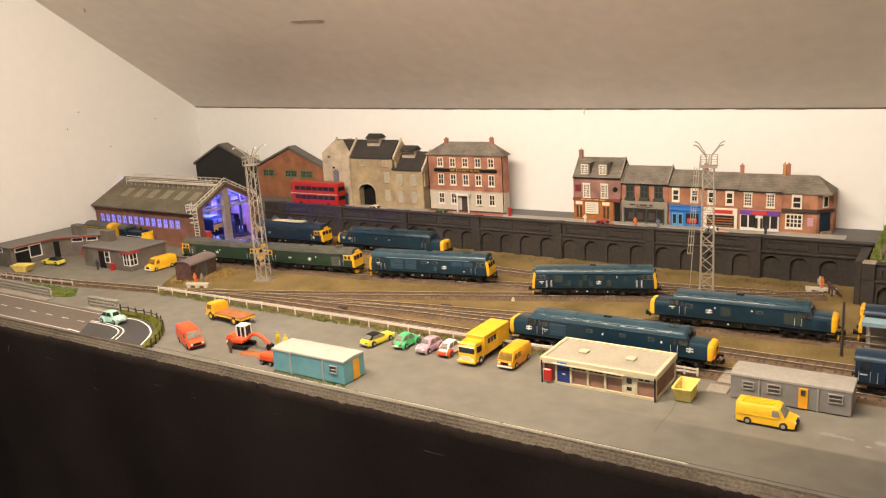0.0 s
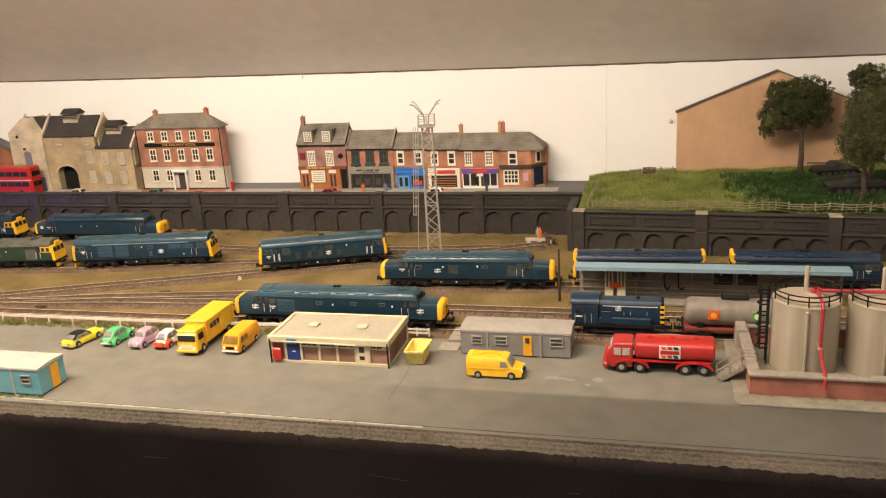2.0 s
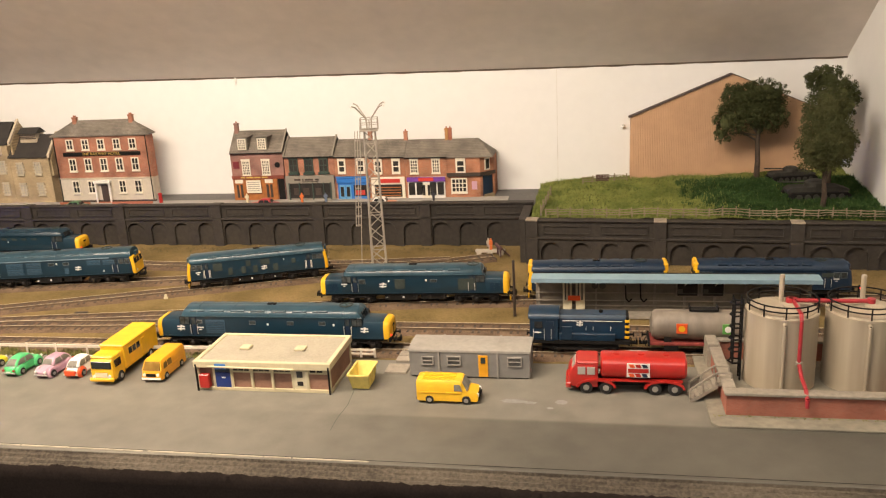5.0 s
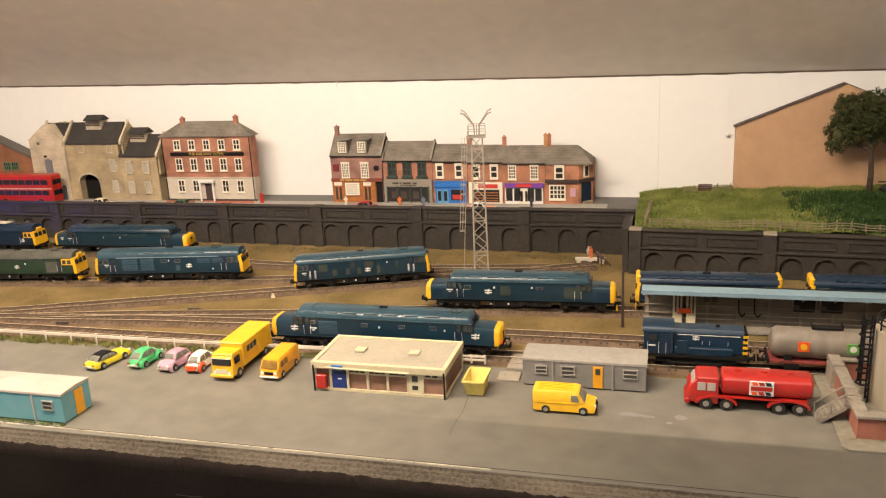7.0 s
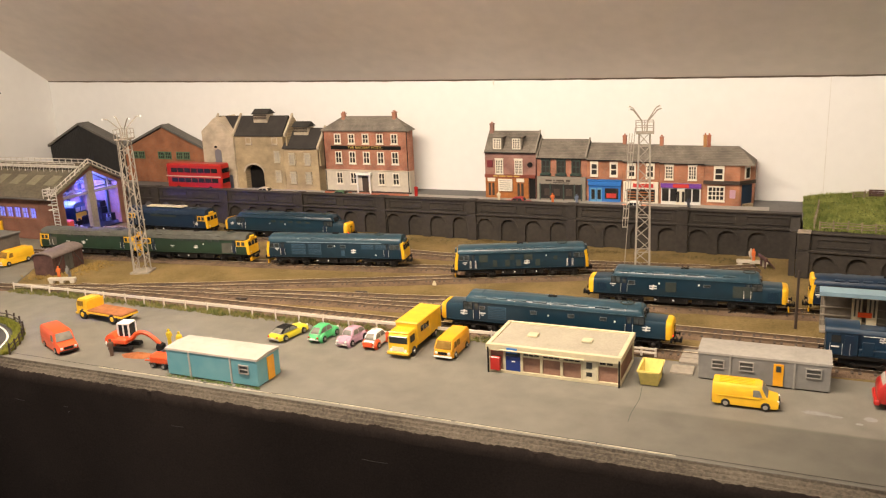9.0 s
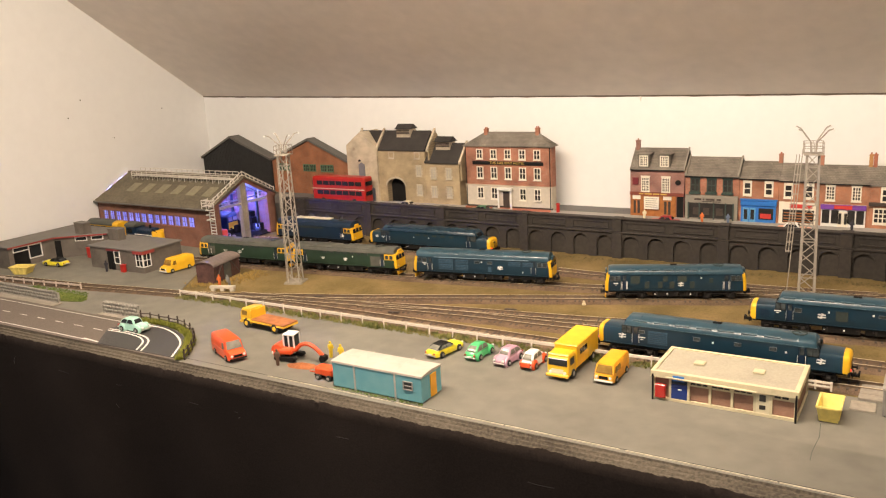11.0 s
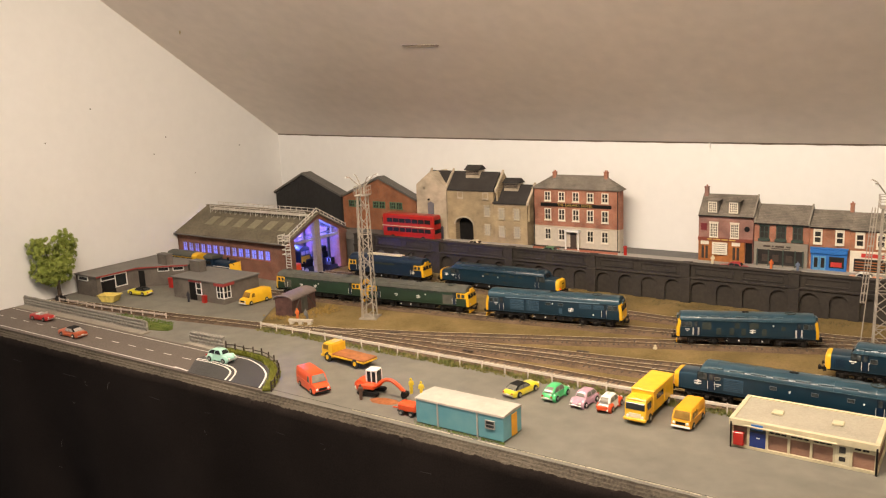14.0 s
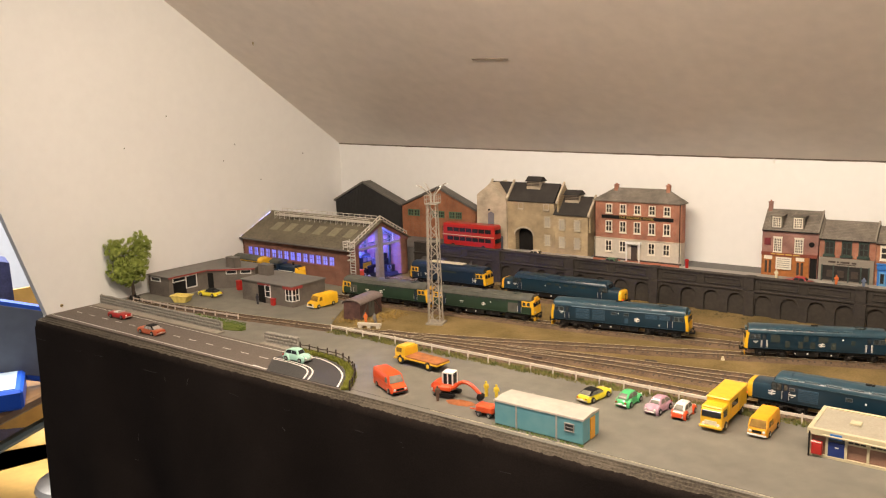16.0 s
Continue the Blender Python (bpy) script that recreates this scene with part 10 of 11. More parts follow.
tree("bushy yellow-green shrub at the board edge", 0.1780, 0.4130, 0.0, 0.012, [(0, 0, 0.013, 0.018, 0.017, 0.013), (0.003, 0, 0.029, 0.017, 0.016, 0.014), (0.006, 0.004, 0.046, 0.013, 0.014, 0.012)], YLLEAF, 0.0022, 6000, 0.00072)
tree("fresh green forked tree beside the road", -0.9800, 0.4840, 0.0, 0.024, [(-0.004, -0.012, 0.037, 0.012, 0.017, 0.016), (-0.004, -0.014, 0.060, 0.011, 0.015, 0.015), (0.004, 0.011, 0.063, 0.012, 0.014, 0.017), (0.003, 0.006, 0.043, 0.013, 0.018, 0.017), (-0.001, -0.002, 0.026, 0.013, 0.019, 0.010)], LFLEAF, 0.0024, 7000, 0.00072)

# ---- stone walls, small fences, verges ----
RUBBLE = mat("grey_rubble", (0.20, 0.185, 0.16), 0.95, s1=300, s2=200, c2=(0.38, 0.35, 0.30), bump=0.6, bscale=1200)
stone_me = []
for k in range(6):
    g = M()
    r = random.Random(k)
    rings = []
    for j in range(1, 4):
        ph = math.pi * j / 4
        rings.append([(0.0017 * math.sin(ph) * math.cos(a) * r.uniform(0.8, 1.2), 0.0011 * math.sin(ph) * math.sin(a) * r.uniform(0.8, 1.2), -0.0010 * math.cos(ph) * r.uniform(0.8, 1.1)) for a in [2 * math.pi * i / 6 for i in range(6)]])
    me = g.loft(rings).mesh("stone")
    me.materials.append(RUBBLE)
    stone_me.append(me)


def stone_wall(label, a, c, h, z=0.0006, name="stone_wall"):
    v = thing(name, label, "stone wall")
    a, c = Vector(a), Vector(c)
    L = (c - a).length
    d = (c - a) / L
    ang = math.degrees(math.atan2(d.y, d.x))
    mm = pose(a.x, a.y, z, 0, 0, ang)
    part("wall_core", M().box(0, L, -0.0010, 0.0010, 0, h - 0.0010, mm), RUBBLE, v)
    rows = max(2, int(h / 0.0026))
    n = int(L / 0.0042)
    for s in (-1, 1) if n * rows * 2 < 240 else (-1,):
        for j in range(rows):
            for k in range(n):
                p = mm @ Vector((0.0021 + 0.0042 * k + (0.0021 if j % 2 else 0) + random.uniform(-0.0005, 0.0005), s * 0.0011, 0.0008 + (h - 0.0012) * j / (rows - 1 if rows > 1 else 1) + random.uniform(-0.0002, 0.0002)))
                part("stone", random.choice(stone_me), RUBBLE, v, m=Matrix.Translation(p) @ pose(0, 0, 0, random.uniform(-12, 12), random.uniform(-12, 12), ang + random.uniform(-8, 8)) @ Matrix.Diagonal((1.4 * random.uniform(0.8, 1.2), 1.1, 1.5, 1)))


stone_wall("long grey rubble stone wall along the road", (-0.9930, 0.4505), (-0.7720, 0.4490), 0.0110)
stone_wall("short grey rubble stone wall at the junction", (-0.7055, 0.4462), (-0.6625, 0.4480), 0.0108)
ft = thing("footpath", "pale footpath strip along the stone walls", "path", kind="structure")
part("strip", M().box(-0.993, -0.768, 0.4387, 0.4490, 0.0004, 0.0016), CONC, ft)
part("strip", M().box(-0.7065, -0.656, 0.4392, 0.4452, 0.0004, 0.0016), CONC, ft)
PINKW = mat("pinkish_white_fence", (0.60, 0.50, 0.43), 0.7, var=0.12)
pf = thing("roadside_fence", "low pinkish white post-and-rail fence before the crossing track", "fence")
pl = curve_pts([(-0.968, 0.4760), (-0.918, 0.4775), (-0.874, 0.4790), (-0.796, 0.4880)], 0.0140)
for p in pl:
    part("post", M().box(p.x - 0.0006, p.x + 0.0006, p.y - 0.0004, p.y + 0.0006, 0.0004, 0.0062), PINKW, pf)
for a, c in zip(pl, pl[1:]):
    part("rail", M().loft([[(q.x, q.y - 0.0007, 0.0040), (q.x, q.y - 0.0002, 0.0040), (q.x, q.y - 0.0002, 0.0056), (q.x, q.y - 0.0007, 0.0056)] for q in (a, c)]), PINKW, pf)
rustic("dark brown rustic fence round the junction", [(-0.659, 0.4475), (-0.636, 0.4472), (-0.613, 0.4462), (-0.5905, 0.4385), (-0.5725, 0.4265), (-0.5585, 0.4110), (-0.5480, 0.3945)], 0.0078, (0.4, 0.8), DKWOOD, 0.0092, 0.0006)
sp_ = []
bend = curve_pts([(-0.653, 0.4432), (-0.636, 0.4432), (-0.613, 0.4424), (-0.5915, 0.4352), (-0.5745, 0.4238), (-0.5612, 0.4090), (-0.5505, 0.3925)], 0.0022)
for p in bend:
    for k in range(16):
        w = random.uniform(-0.0026, 0.0026)
        sp_.append((p.x + w * 0.7, p.y + w, 0.0014, random.uniform(0.4, 1.1)))
tufts("bend_grass", "yellow-green grass verge inside the junction bend", sp_, leaf_mat("verge_green", (0.13, 0.155, 0.022), (0.32, 0.31, 0.06)), 0.0036, 0.0018)
sp_ = []
for k in range(1200):
    t, w = random.random(), random.random()
    x = -0.872 + 0.115 * t
    sp_.append((x, 0.4600 + (0.0180 + 0.004 * t) * w * min(1, t * 4 + 0.2) * min(1, (1 - t) * 5 + 0.2), 0.0006, random.uniform(0.3, 0.8)))
vp = [(-0.868, 0.4555), (-0.840, 0.4520), (-0.790, 0.4530), (-0.762, 0.4580), (-0.757, 0.4660), (-0.775, 0.4740), (-0.815, 0.4720), (-0.850, 0.4660)]
struct("ground_verge", M().prism([(p.x, p.y) for p in curve_pts(vp + vp[:1], 0.006)][:-1], 0.0003, 0.0011, "xy"), GRASS, "green grass verge behind the stone wall")
tufts("verge_grass", "bright green grass patch behind the stone wall", sp_, TURF, 0.0026, 0.0014)
sp_ = [(random.gauss(-0.683, 0.014), 0.548 + random.gauss(0, 0.006), 0.0, random.uniform(0.3, 1)) for k in range(160)] + [(-0.668 + random.gauss(0, 0.007), 0.580 + random.gauss(0, 0.012), 0.0, random.uniform(0.3, 1)) for k in range(160)]
tufts("straw_grass", "straw-coloured grass round the grounded van", sp_, DRYG, 0.0036, 0.0018)
sp_ = [(random.uniform(-0.74, -0.08), 0.0, 0, 0) for k in range(1500)]
sp_ = [(x, 0.7585 - 0.013 * (x + 0.79) + 0.006 - abs(random.gauss(0, 0.008)), -0.0004, random.uniform(0.3, 0.8)) for x, *_ in sp_]
tufts("wall_weeds", "dull olive weeds along the foot of the black wall", sp_, mat("olive_weeds", (0.10, 0.085, 0.035), 0.95, s1=300, c2=(0.19, 0.145, 0.065)), 0.0024, 0.0014)

# ---- figures, benches, lever ----
HIVIS = mat("orange_workwear", (0.60, 0.14, 0.03), 0.8)
YVIS = mat("yellow_workwear", (0.70, 0.50, 0.03), 0.8)
NAVYW = mat("dark_workwear", (0.025, 0.025, 0.035), 0.8)


def figurine(x, y, deg, material, lab, sit=False, z=0.0007):
    """A plain standing or sitting peg-like shape, one mesh."""
    g = M()
    if sit:
        g.loft([[(a * 1.0 * f, c * f, zz) for a, c in ((-0.0013, -0.0010), (0.0013, -0.0010), (0.0013, 0.0010), (-0.0013, 0.0010))] for f, zz in ((0.9, 0.0045), (1.2, 0.0060), (1.15, 0.0085), (0.5, 0.0092))])
        g.box(-0.0012, 0.0012, -0.0030, 0.0004, 0.0036, 0.0050).box(-0.0012, 0.0012, -0.0032, -0.0020, 0, 0.0046)
        g.lathe((0, 0, 0.0100), [(0.0003, -0.0010), (0.0009, -0.0005), (0.0009, 0.0005), (0.0003, 0.0010)], 8)
    else:
        g.loft([[(a * f, c * f, zz) for a, c in ((-0.0012, -0.0008), (0.0012, -0.0008), (0.0012, 0.0008), (-0.0012, 0.0008))] for f, zz in ((0.8, 0), (0.95, 0.003), (1.0, 0.0058), (1.45, 0.0085), (1.2, 0.0097), (0.4, 0.0101))])
        g.lathe((0, 0, 0.0110), [(0.0003, -0.0010), (0.0009, -0.0005), (0.0009, 0.0005), (0.0003, 0.0010)], 8)
        g.path([(0.0016, 0, 0.0092), (0.0021, -0.0008, 0.0066)], 0.0004, 5).path([(-0.0016, 0, 0.0092), (-0.0020, -0.0009, 0.0068)], 0.0004, 5)
    tagged(part("figurine", g, material, m=pose(x, y, z, 0, 0, deg) @ Matrix.Diagonal((0.95, 0.95, 1.0 if z < 0.03 else 0.75, 1)), smooth=50), lab, "figurine", "model figurines")


figurine(-0.4765, 0.4135, 30, mat("brown_workwear", (0.10, 0.055, 0.035), 0.8), "small brown painted figurine beside the excavator")
figurine(-0.4515, 0.4405, 80, YVIS, "small yellow painted figurine behind the site cabin")
figurine(-0.4410, 0.4385, 40, YVIS, "small yellow painted figurine by the trailer")
figurine(-0.8290, 0.5425, 0, NAVYW, "small dark painted figurine outside the office")
figurine(-0.6670, 0.5440, 20, HIVIS, "small orange painted figurine beside the grounded van")
figurine(-0.6530, 0.5415, 200, mat("grey_workwear", (0.20, 0.19, 0.18), 0.8), "small grey sitting figurine on a concrete block", True, 0.0036)
figurine(-0.0980, 0.7380, 10, HIVIS, "small orange sitting figurine on a block by the wall", True, 0.0030)
figurine(-0.1000, 0.7385, 40, mat("cream_workwear", (0.42, 0.36, 0.28), 0.8), "small cream sitting figurine beside an orange one on a block", True, 0.0030)
figurine(-0.2880, 0.8060, 0, HIVIS, "small orange figurine on the pavement before the shops", False, 0.0320)
figurine(-0.2640, 0.8060, 0, mat("blue_workwear", (0.12, 0.15, 0.22), 0.8), "small blue figurine on the pavement before the shops", False, 0.0320)
figurine(-0.1590, 0.8060, 0, NAVYW, "small dark figurine before the white shop", False, 0.0320)
figurine(-0.3440, 0.8060, 0, CREAM, "small cream figurine before the public house", False, 0.0320)
for x, y, deg in ((-0.6570, 0.5380, 19), (-0.0985, 0.7365, 0)):
    v = thing("concrete_trough", "pale concrete cable trough block on the ground", "concrete block", pose(x, y, 0, 0, 0, deg))
    part("beam", M().box(-0.0125, 0.0125, -0.0018, 0.0018, 0.0020, 0.0046), STUCCO, v, bevel=0.0003)
    for xx in (-0.0095, 0.0, 0.0095):
        part("foot", M().box(xx - 0.0018, xx + 0.0018, -0.0020, 0.0020, -0.0004, 0.0022), STUCCO, v)
v = thing("point_lever", "small point lever with a white-topped handle by the back track", "lever", pose(-0.2440, 0.7240, 0))
part("base", M().box(-0.0055, 0.0055, -0.0030, 0.0030, 0, 0.0016), CONC, v, bevel=0.0003)
part("quadrant", M().prism([(-0.0030, 0.0014), (0.0045, 0.0014), (0.0045, 0.0046), (0.0020, 0.0030)], -0.0008, 0.0008), DKWOOD, v)
part("handle", M().tube((0.0005, 0, 0.002), (-0.0065, 0, 0.0118), 0.0006, 6), DKWOOD, v)
part("grip", M().tube((-0.0056, 0, 0.0106), (-0.0068, 0, 0.0122), 0.0008, 6), WHT, v)
for x, y, deg in ((-0.4660, 0.5390, 6), (-0.3810, 0.5800, 8), (-0.3440, 0.7115, 2), (-0.2850, 0.7110, 2), (-0.5540, 0.5520, 16)):
    v = thing("point_motor", "dark trackside point motor box", "point motor", pose(x, y, 0.0010, 0, 0, deg))
    part("case", M().box(-0.0050, 0.0050, -0.0009, 0.0009, 0, 0.0014), DKWOOD, v, bevel=0.0003)
    part("throw_bar", M().box(-0.0004, 0.0004, -0.0080, -0.0009, 0.0006, 0.0010), DKWOOD, v)
v = thing("buffer_stop", "rusty rail buffer stop at the end of the siding", "buffer stop", pose(-0.0900, 0.7290, 0.0, 0, 0, 22))
for s in (-1, 1):
    part("upright", M().tube((0, s * 0.0046, 0.001), (0, s * 0.0046, 0.0105), 0.0007, 6), VANBR, v)
    part("strut", M().tube((0.008, s * 0.0046, 0.001), (0, s * 0.0046, 0.0095), 0.0006, 6), VANBR, v)
part("beam", M().box(-0.0014, 0.0006, -0.0085, 0.0085, 0.0078, 0.0106), VANBR, v, bevel=0.0003)
for x, y in ((-0.3340, 0.6175),):
    v = thing("ground_disc", "small white ground signal between the tracks", "ground signal", pose(x, y, 0.0))
    part("disc", M().lathe((0, 0, 0.0022), [(0.0011, -0.0003), (0.0011, 0.0003)], 12, "y"), CREAM, v)
    part("foot", M().box(-0.0014, 0.0014, -0.0008, 0.0008, -0.0004, 0.0012), CREAM, v)

# ---- marks on the box ----
SCREW = mat("brass_screw", (0.42, 0.32, 0.16), 0.35, metal=0.8, var=0.15)
for y, z in ((0.4050, 0.0080), ):
    v = thing("wood_screw", "brass screw head in the end board", "screw", pose(XL, y, z))
    part("head", M().lathe((0, 0, 0), [(0.0018, 0.0001), (0.0018, 0.0006), (0.0010, 0.0011)], 14, "x"), SCREW, v)
    part("slot", M().box(0.0009, 0.0012, -0.0012, 0.0012, -0.0002, 0.0002), BLACK, v)
for xs_, ys_, L_ in ((-0.9280, 0.6460, 0.0040),):
    v = thing("wood_screw", "screw tip poking through the lid board", "screw", pose(xs_, ys_, ceil_z(xs_, ys_)))
    part("shank", M().tube((0, 0, 0.001), (0.0008, -0.0012, -L_), 0.0011, 8, 0.0004), SCREW, v)
LIDMARK = mat("brown_scrape", (0.16, 0.12, 0.09), 0.8, var=0.3)
v = thing("lid_scratch", "brown scratch in the lid board", "scratch")
part("scratch", M().path([(x, y, ceil_z(x, y) - 0.0001) for x, y in ((-0.632, 0.6900), (-0.618, 0.6905), (-0.602, 0.6912), (-0.588, 0.6920))], 0.0007, 5), LIDMARK, v)
# rough brown joint under the lid along the back and the end boards
g = M()
n = 160
rr = []
for k in range(n + 1):
    x = XL + (XR - XL) * k / n
    w = 0.0011 + 0.0007 * noise.noise((x * 60, 0, 0))
    z = ceil_z(x, YB)
    rr.append([(x, YB - 0.0002, z - w), (x, YB - 0.0012, z + 0.0004), (x, YB + 0.001, z + 0.0008), (x, YB + 0.001, z - w)])
struct("trim_lid_joint", g.loft(rr), LIDMARK, "rough brown joint between the lid and the back board")
v = thing("seam_line", "fine vertical seam in the white back board", "seam")
part("seam", M().box(-0.0462, -0.0456, YB - 0.0004, YB, 0.04, ceil_z(-0.046, YB)), mat("seam_grey", (0.69, 0.67, 0.63), 0.8), v)
v = thing("bead_string", "white bead hanging on a thread against the back board", "bead", pose(0.0150, YB - 0.002, 0))
part("thread", M().tube((0, 0, 0.092), (0, 0, ceil_z(0.015, YB)), 0.00009, 4), WHITE, v)
part("bead", M().lathe((0, 0, 0.0900), [(0.0006, -0.0020), (0.0018, -0.0008), (0.0018, 0.0008), (0.0006, 0.0020)], 10), WHT, v)
v = thing("wall_hook", "tiny white hook at the top of the back board", "hook", pose(-0.3640, YB - 0.001, ceil_z(-0.364, YB) - 0.003))
part("hook", M().path([(0, 0, 0.003), (0, -0.001, -0.001), (0.0006, -0.001, -0.0022)], 0.0007, 6), WHT, v)
# lint and threads on the cloth
LINT = mat("grey_lint", (0.16, 0.145, 0.13), 0.9)
for k in range(16):
    x = random.uniform(XL + 0.02, XR - 0.02)
    z = -0.02 - 0.14 * random.random()
    L_ = random.uniform(0.0015, 0.0080)
    a = random.uniform(-1.2, 1.2)
    v = thing("lint_thread", "pale thread of lint caught on the black curtain", "lint", pose(x, YF - 0.0125, z))
    pts = [(L_ * (t - 0.5) * math.cos(a), -0.0008 * math.sin(3 * t), L_ * (t - 0.5) * math.sin(a) + 0.25 * L_ * math.sin(2.6 * t + k)) for t in (0, 0.25, 0.5, 0.75, 1)]
    part("thread", M().path(pts, 0.00008, 4), LINT, v)
    tagged(v, group="lint on the curtain")

# ---- the room behind ----
ROOMW = mat("room_wall_paint", (0.62, 0.64, 0.68), 0.8, var=0.04, s1=20, s2=3)
FLOORM = mat("dark_blue_carpet", (0.045, 0.048, 0.065), 0.95, var=0.3, s1=300, s2=10, bump=0.5, bscale=600)
FZ = -1.17
struct("floor", M().box(-4.5, 3.2, -3.0, 3.6, FZ - 0.1, FZ), FLOORM, "dark blue-grey carpet of the hall")
struct("ceiling_room", M().box(-4.5, 3.2, -3.0, 3.6, 1.70, 1.80), WHITE, "white ceiling of the hall")
struct("wall_room_west", M().box(-4.6, -4.5, -3.0, 3.6, FZ, 1.70), ROOMW, "pale grey hall wall")
struct("wall_room_east", M().box(3.2, 3.3, -3.0, 3.6, FZ, 1.70), ROOMW, "pale grey hall wall")
struct("wall_room_north", M().box(-4.5, 3.2, 3.6, 3.7, FZ, 1.70), ROOMW, "pale grey hall wall")
struct("wall_room_south", M().box(-4.5, 3.2, -3.1, -3.0, FZ, 1.70), ROOMW, "pale grey hall wall")
CHAIRW = mat("golden_ply", (0.55, 0.34, 0.10), 0.35, var=0.12, s1=12, s2=40)
STEELG = mat("green_grey_steel", (0.10, 0.115, 0.095), 0.45, metal=0.3)


def chair(x, y, deg, lab):
    v = thing("hall_chair", lab, "chair", pose(x, y, FZ, 0, 0, deg), "hall chairs")
    rings = []
    for k in range(9):
        a = radians(-32 + 8 * k)
        rings.append([(0.36 * math.sin(a) * 0.98, 0.16 - 0.36 * math.cos(a) + 0.36 + dy, zz) for dy, zz in ((0, 0.52), (0.012, 0.52), (0.030, 0.86), (0.018, 0.86))])
    part("backrest", M().loft(rings), CHAIRW, v, "curved golden ply backrest", smooth=40)
    part("seat", M().box(-0.20, 0.20, -0.20, 0.19, 0.440, 0.452), CHAIRW, v, "golden ply seat", bevel=0.004)
    for sx in (-1, 1):
        part("leg", M().path([(sx * 0.17, 0.16, 0.86), (sx * 0.17, 0.15, 0.44), (sx * 0.19, 0.20, 0.0)], 0.011, 8), STEELG, v)
        part("leg", M().tube((sx * 0.17, -0.16, 0.44), (sx * 0.18, -0.19, 0.0), 0.011, 8), STEELG, v)
    return v


tb = thing("hall_table", "brown-topped folding table with green-grey tube frame", "table", pose(-2.12, 0.70, FZ, 0, 0, 25))
part("tabletop", M().box(-0.45, 0.20, -0.32, 0.20, 0.725, 0.750), mat("brown_veneer", (0.24, 0.125, 0.05), 0.35, var=0.15, s1=20, s2=60), tb, bevel=0.006)
for sx in (-0.40, 0.16):
    for sy in (-0.27, 0.16):
        part("leg", M().tube((sx, sy, 0.725), (sx, sy, 0.0), 0.014, 8), STEELG, tb)
    part("frame_rail", M().tube((sx, -0.27, 0.66), (sx, 0.16, 0.66), 0.012, 8), STEELG, tb)
for sy in (-0.27, 0.16):
    part("frame_rail", M().tube((-0.40, sy, 0.70), (0.16, sy, 0.70), 0.014, 8), STEELG, tb)
chair(-2.47, 1.03, 75, "golden ply hall chair behind the table")
chair(-2.22, 0.93, 60, "golden ply hall chair with a low curved back")
BLUEP = mat("bright_blue_plastic", (0.015, 0.10, 0.62), 0.4, var=0.08)
cs = thing("plastic_case", "open bright blue plastic case with a grey lid lining", "case", pose(-2.02, 0.72, FZ + 0.7505, 0, 0, 62))
part("tray", M().box(-0.16, 0.09, -0.10, 0.06, 0, 0.045), BLUEP, cs, bevel=0.006)
ld = part("lid", M().box(-0.16, 0.13, 0.060, 0.075, 0.02, 0.200), BLUEP, cs, bevel=0.005)
ld.matrix_basis = pose(0.010, -0.004, 0.030, -8, 17, 0)
part("lid_lining", M().box(-0.145, 0.115, 0.055, 0.062, 0.034, 0.186), mat("grey_foam", (0.14, 0.15, 0.18), 0.9), ld)
part("tray_lining", M().box(-0.145, 0.075, -0.088, 0.048, 0.044, 0.047), mat("pale_foam", (0.5, 0.6, 0.68), 0.6), cs)
jk = thing("jacket", "dark blue jacket hung over a hall chair", "jacket", pose(-2.55, 0.96, FZ, 0, 0, 75))
g = M()
rr = []
for k in range(13):
    a = k / 12
    rr.append([(-0.22 + 0.30 * a + 0.02 * math.sin(9 * a), y + 0.012 * math.sin(14 * a + 3 * z), z) for y, z in ((-0.02, 0.38), (-0.03, 0.60), (0.0, 0.99 - 0.05 * abs(a - 0.5)), (0.06, 1.0 - 0.05 * abs(a - 0.5)), (0.10, 0.62), (0.10, 0.40))])
part("cloth", g.loft(rr), mat("dark_blue_cloth", (0.05, 0.06, 0.15), 0.9, var=0.25, s1=30, s2=200), jk, smooth=60)
sl = thing("round_stool", "white round plastic stool", "stool", pose(-1.925, 0.872, FZ))
part("seat", M().lathe((0, 0, 0.500), [(0.03, 0), (0.085, 0.005), (0.098, 0.020), (0.092, 0.034), (0.03, 0.030)], 32), WHT, sl, smooth=50)
for k in range(3):
    a = 2 * math.pi * k / 3
    part("leg", M().tube((0.06 * math.cos(a), 0.06 * math.sin(a), 0.505), (0.14 * math.cos(a), 0.14 * math.sin(a), 0), 0.010, 8), WHT, sl)
# marks on the yard
STAIN = mat("chalky_stain", (0.235, 0.228, 0.215), 0.8, var=0.15)
v = thing("paint_patch", "chalky worn patches on the yard surface", "stain", kind="structure")
for x, y, a, c in ((-0.0530, 0.4625, 0.0065, 0.0022), (-0.0440, 0.4612, 0.0035, 0.0014), (-0.0280, 0.4630, 0.0030, 0.0026), (-0.0335, 0.4560, 0.0018, 0.0012)):
    g = M()
    n = 18
    ring = [(x + a * math.cos(2 * math.pi * k / n) * (1 + 0.35 * noise.noise((k * 1.3, x * 90, 0))), y + c * math.sin(2 * math.pi * k / n) * (1 + 0.35 * noise.noise((k * 1.7, y * 90, 5))), 0.00066) for k in range(n)]
    part("patch", g.add(ring, [tuple(range(n))]), STAIN, v)
part("joint_crack", (lambda q: (stripe(q, [(-0.1415, 0.4690), (-0.1400, 0.4520), (-0.1412, 0.4350), (-0.1408, 0.4240)], 0.00028, 0.00064), q)[1])(M()), GRILLE, v)
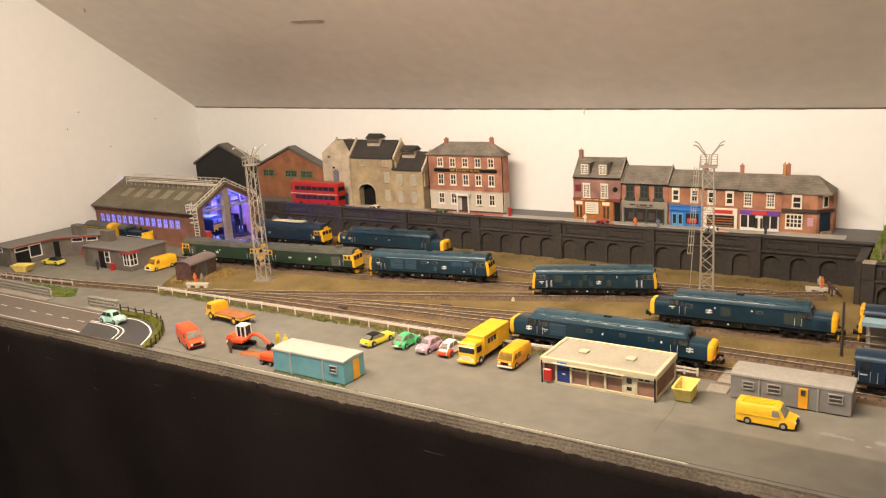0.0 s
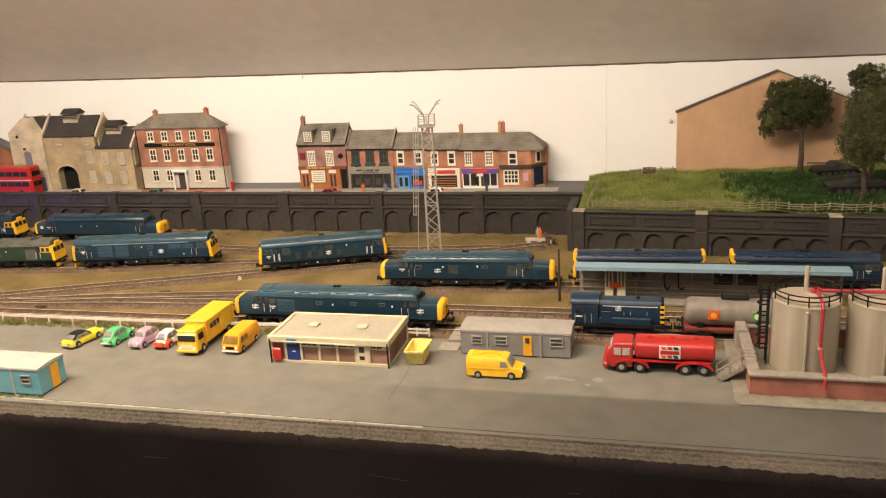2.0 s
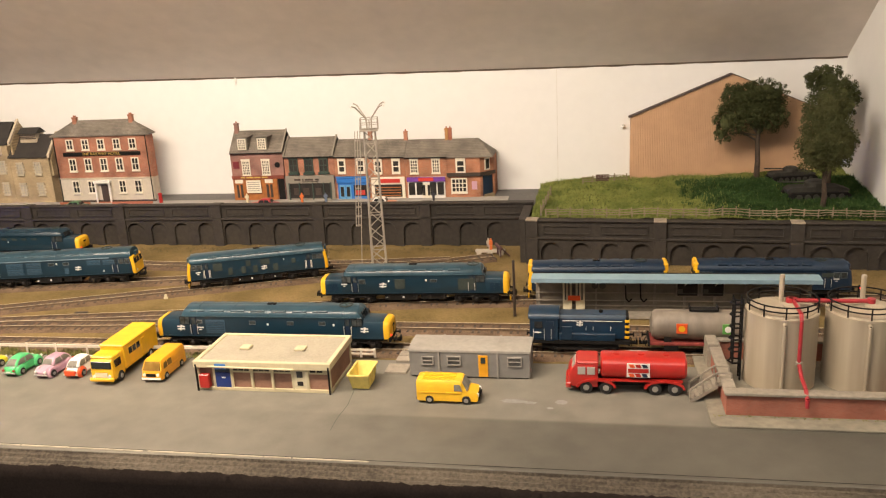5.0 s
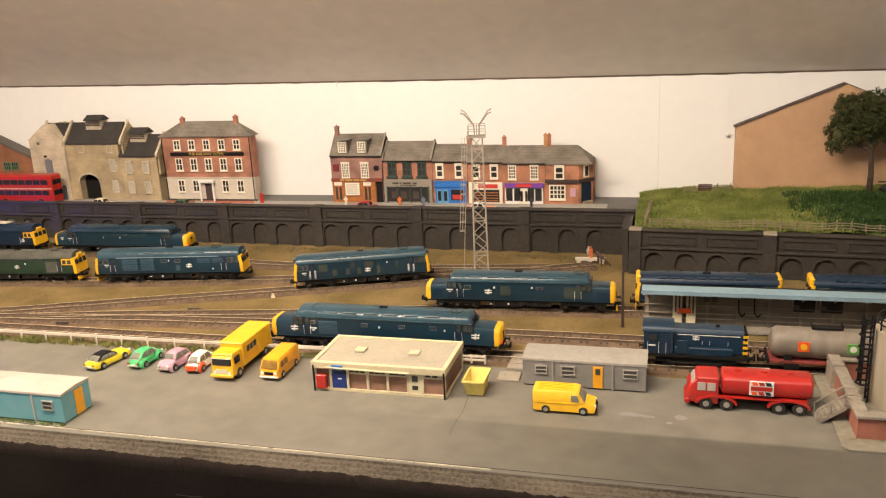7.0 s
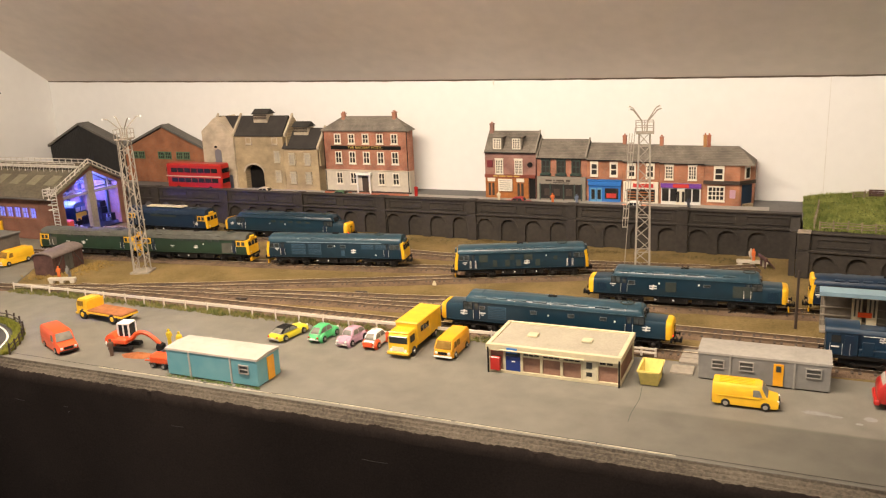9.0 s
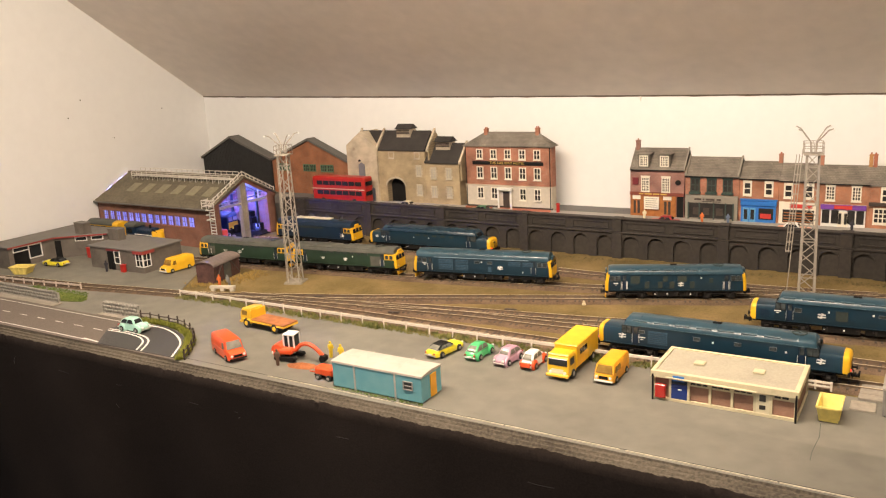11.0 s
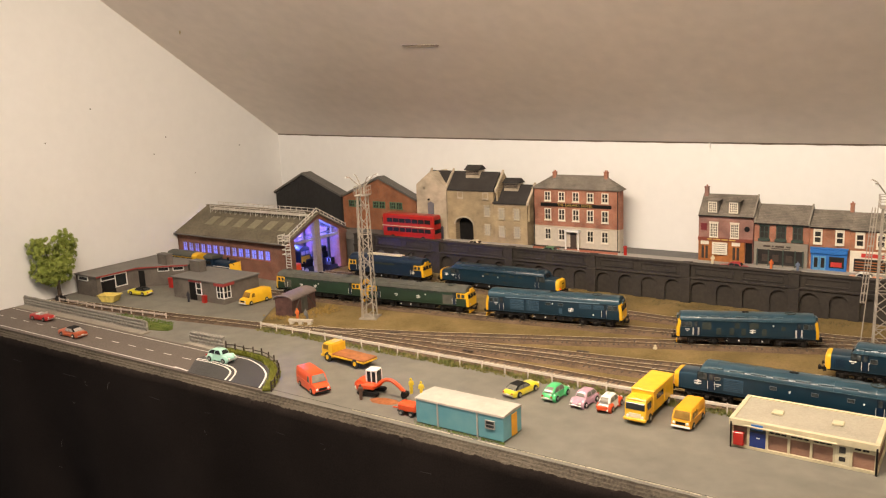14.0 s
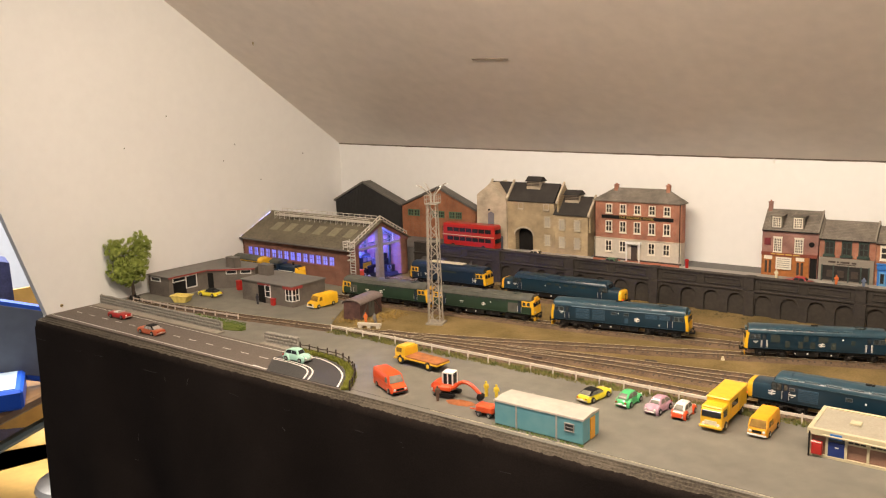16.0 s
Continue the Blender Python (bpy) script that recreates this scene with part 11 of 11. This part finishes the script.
# dark motorcycles under the forked tree
for x, y, deg in ((-0.9720, 0.4795, 20), (-0.9600, 0.4780, -25)):
    v = thing("motorcycle", "dark model motorcycle parked under the forked tree", "motorcycle", pose(x, y, 0.0007, 0, 0, deg), "parked motorcycles")
    for xx in (-0.0042, 0.0042):
        part("wheel", M().lathe((xx, 0, 0.0026), [(0.0016, -0.0004), (0.0026, -0.0003), (0.0026, 0.0003), (0.0016, 0.0004)], 14, "y"), TYRE, v)
    part("engine", M().box(-0.0020, 0.0016, -0.0008, 0.0008, 0.0022, 0.0046), BLACK, v, bevel=0.0003)
    part("seat", M().box(-0.0046, 0.0002, -0.0007, 0.0007, 0.0050, 0.0062), DKWOOD, v, bevel=0.0003)
    part("fuel_tank", M().lathe((0.0014, 0, 0.0058), [(0.0004, -0.0018), (0.0011, -0.0010), (0.0011, 0.0010), (0.0004, 0.0018)], 10, "x"), BLACK, v)
    part("fork", M().tube((0.0042, 0, 0.0026), (0.0028, 0, 0.0076), 0.0004, 5), BLACK, v)
    part("handlebar", M().tube((0.0026, -0.0024, 0.0080), (0.0026, 0.0024, 0.0080), 0.0003, 5), BLACK, v)
# small dark specks on the boards
SPECK = mat("dark_speck", (0.10, 0.085, 0.07), 0.8)
for y, z in ((0.640, 0.150), (0.660, 0.170), (0.700, 0.120), (0.560, 0.210), (0.500, 0.175), (0.780, 0.150)):
    v = thing("nail_hole", "tiny dark filled nail hole in the end board", "nail hole", pose(XL, y, z), "nail holes")
    part("filler", M().lathe((0, 0, 0), [(0.0009, -0.0004), (0.0008, 0.0002)], 9, "x"), SPECK, v)
# cream edging strip and the dark joint behind it along the yard's front
EDGING = mat("chipped_cream_edging", (0.46, 0.41, 0.32), 0.8, var=0.25, s1=300, s2=60)
es = thing("edging_strip", "chipped cream strip along the front edge of the yard", "edging", kind="structure")
random.seed(31)
x = -0.470
while x < -0.150:
    L_ = random.uniform(0.012, 0.050)
    part("strip_piece", M().box(x, x + L_, YT + 0.0002, YT + 0.0008 + random.uniform(0, 0.0002), -0.0005, 0.0010), EDGING, es)
    x += L_ + random.choice((0.0006, 0.0010, 0.003))
part("joint", (lambda q: (stripe(q, [(-0.55, YT + 0.0016), (-0.30, YT + 0.0015), (-0.05, YT + 0.0017), (XR - 0.001, YT + 0.0014)], 0.00045, 0.00075), q)[1])(M()), BLACK, es, "dark open joint")
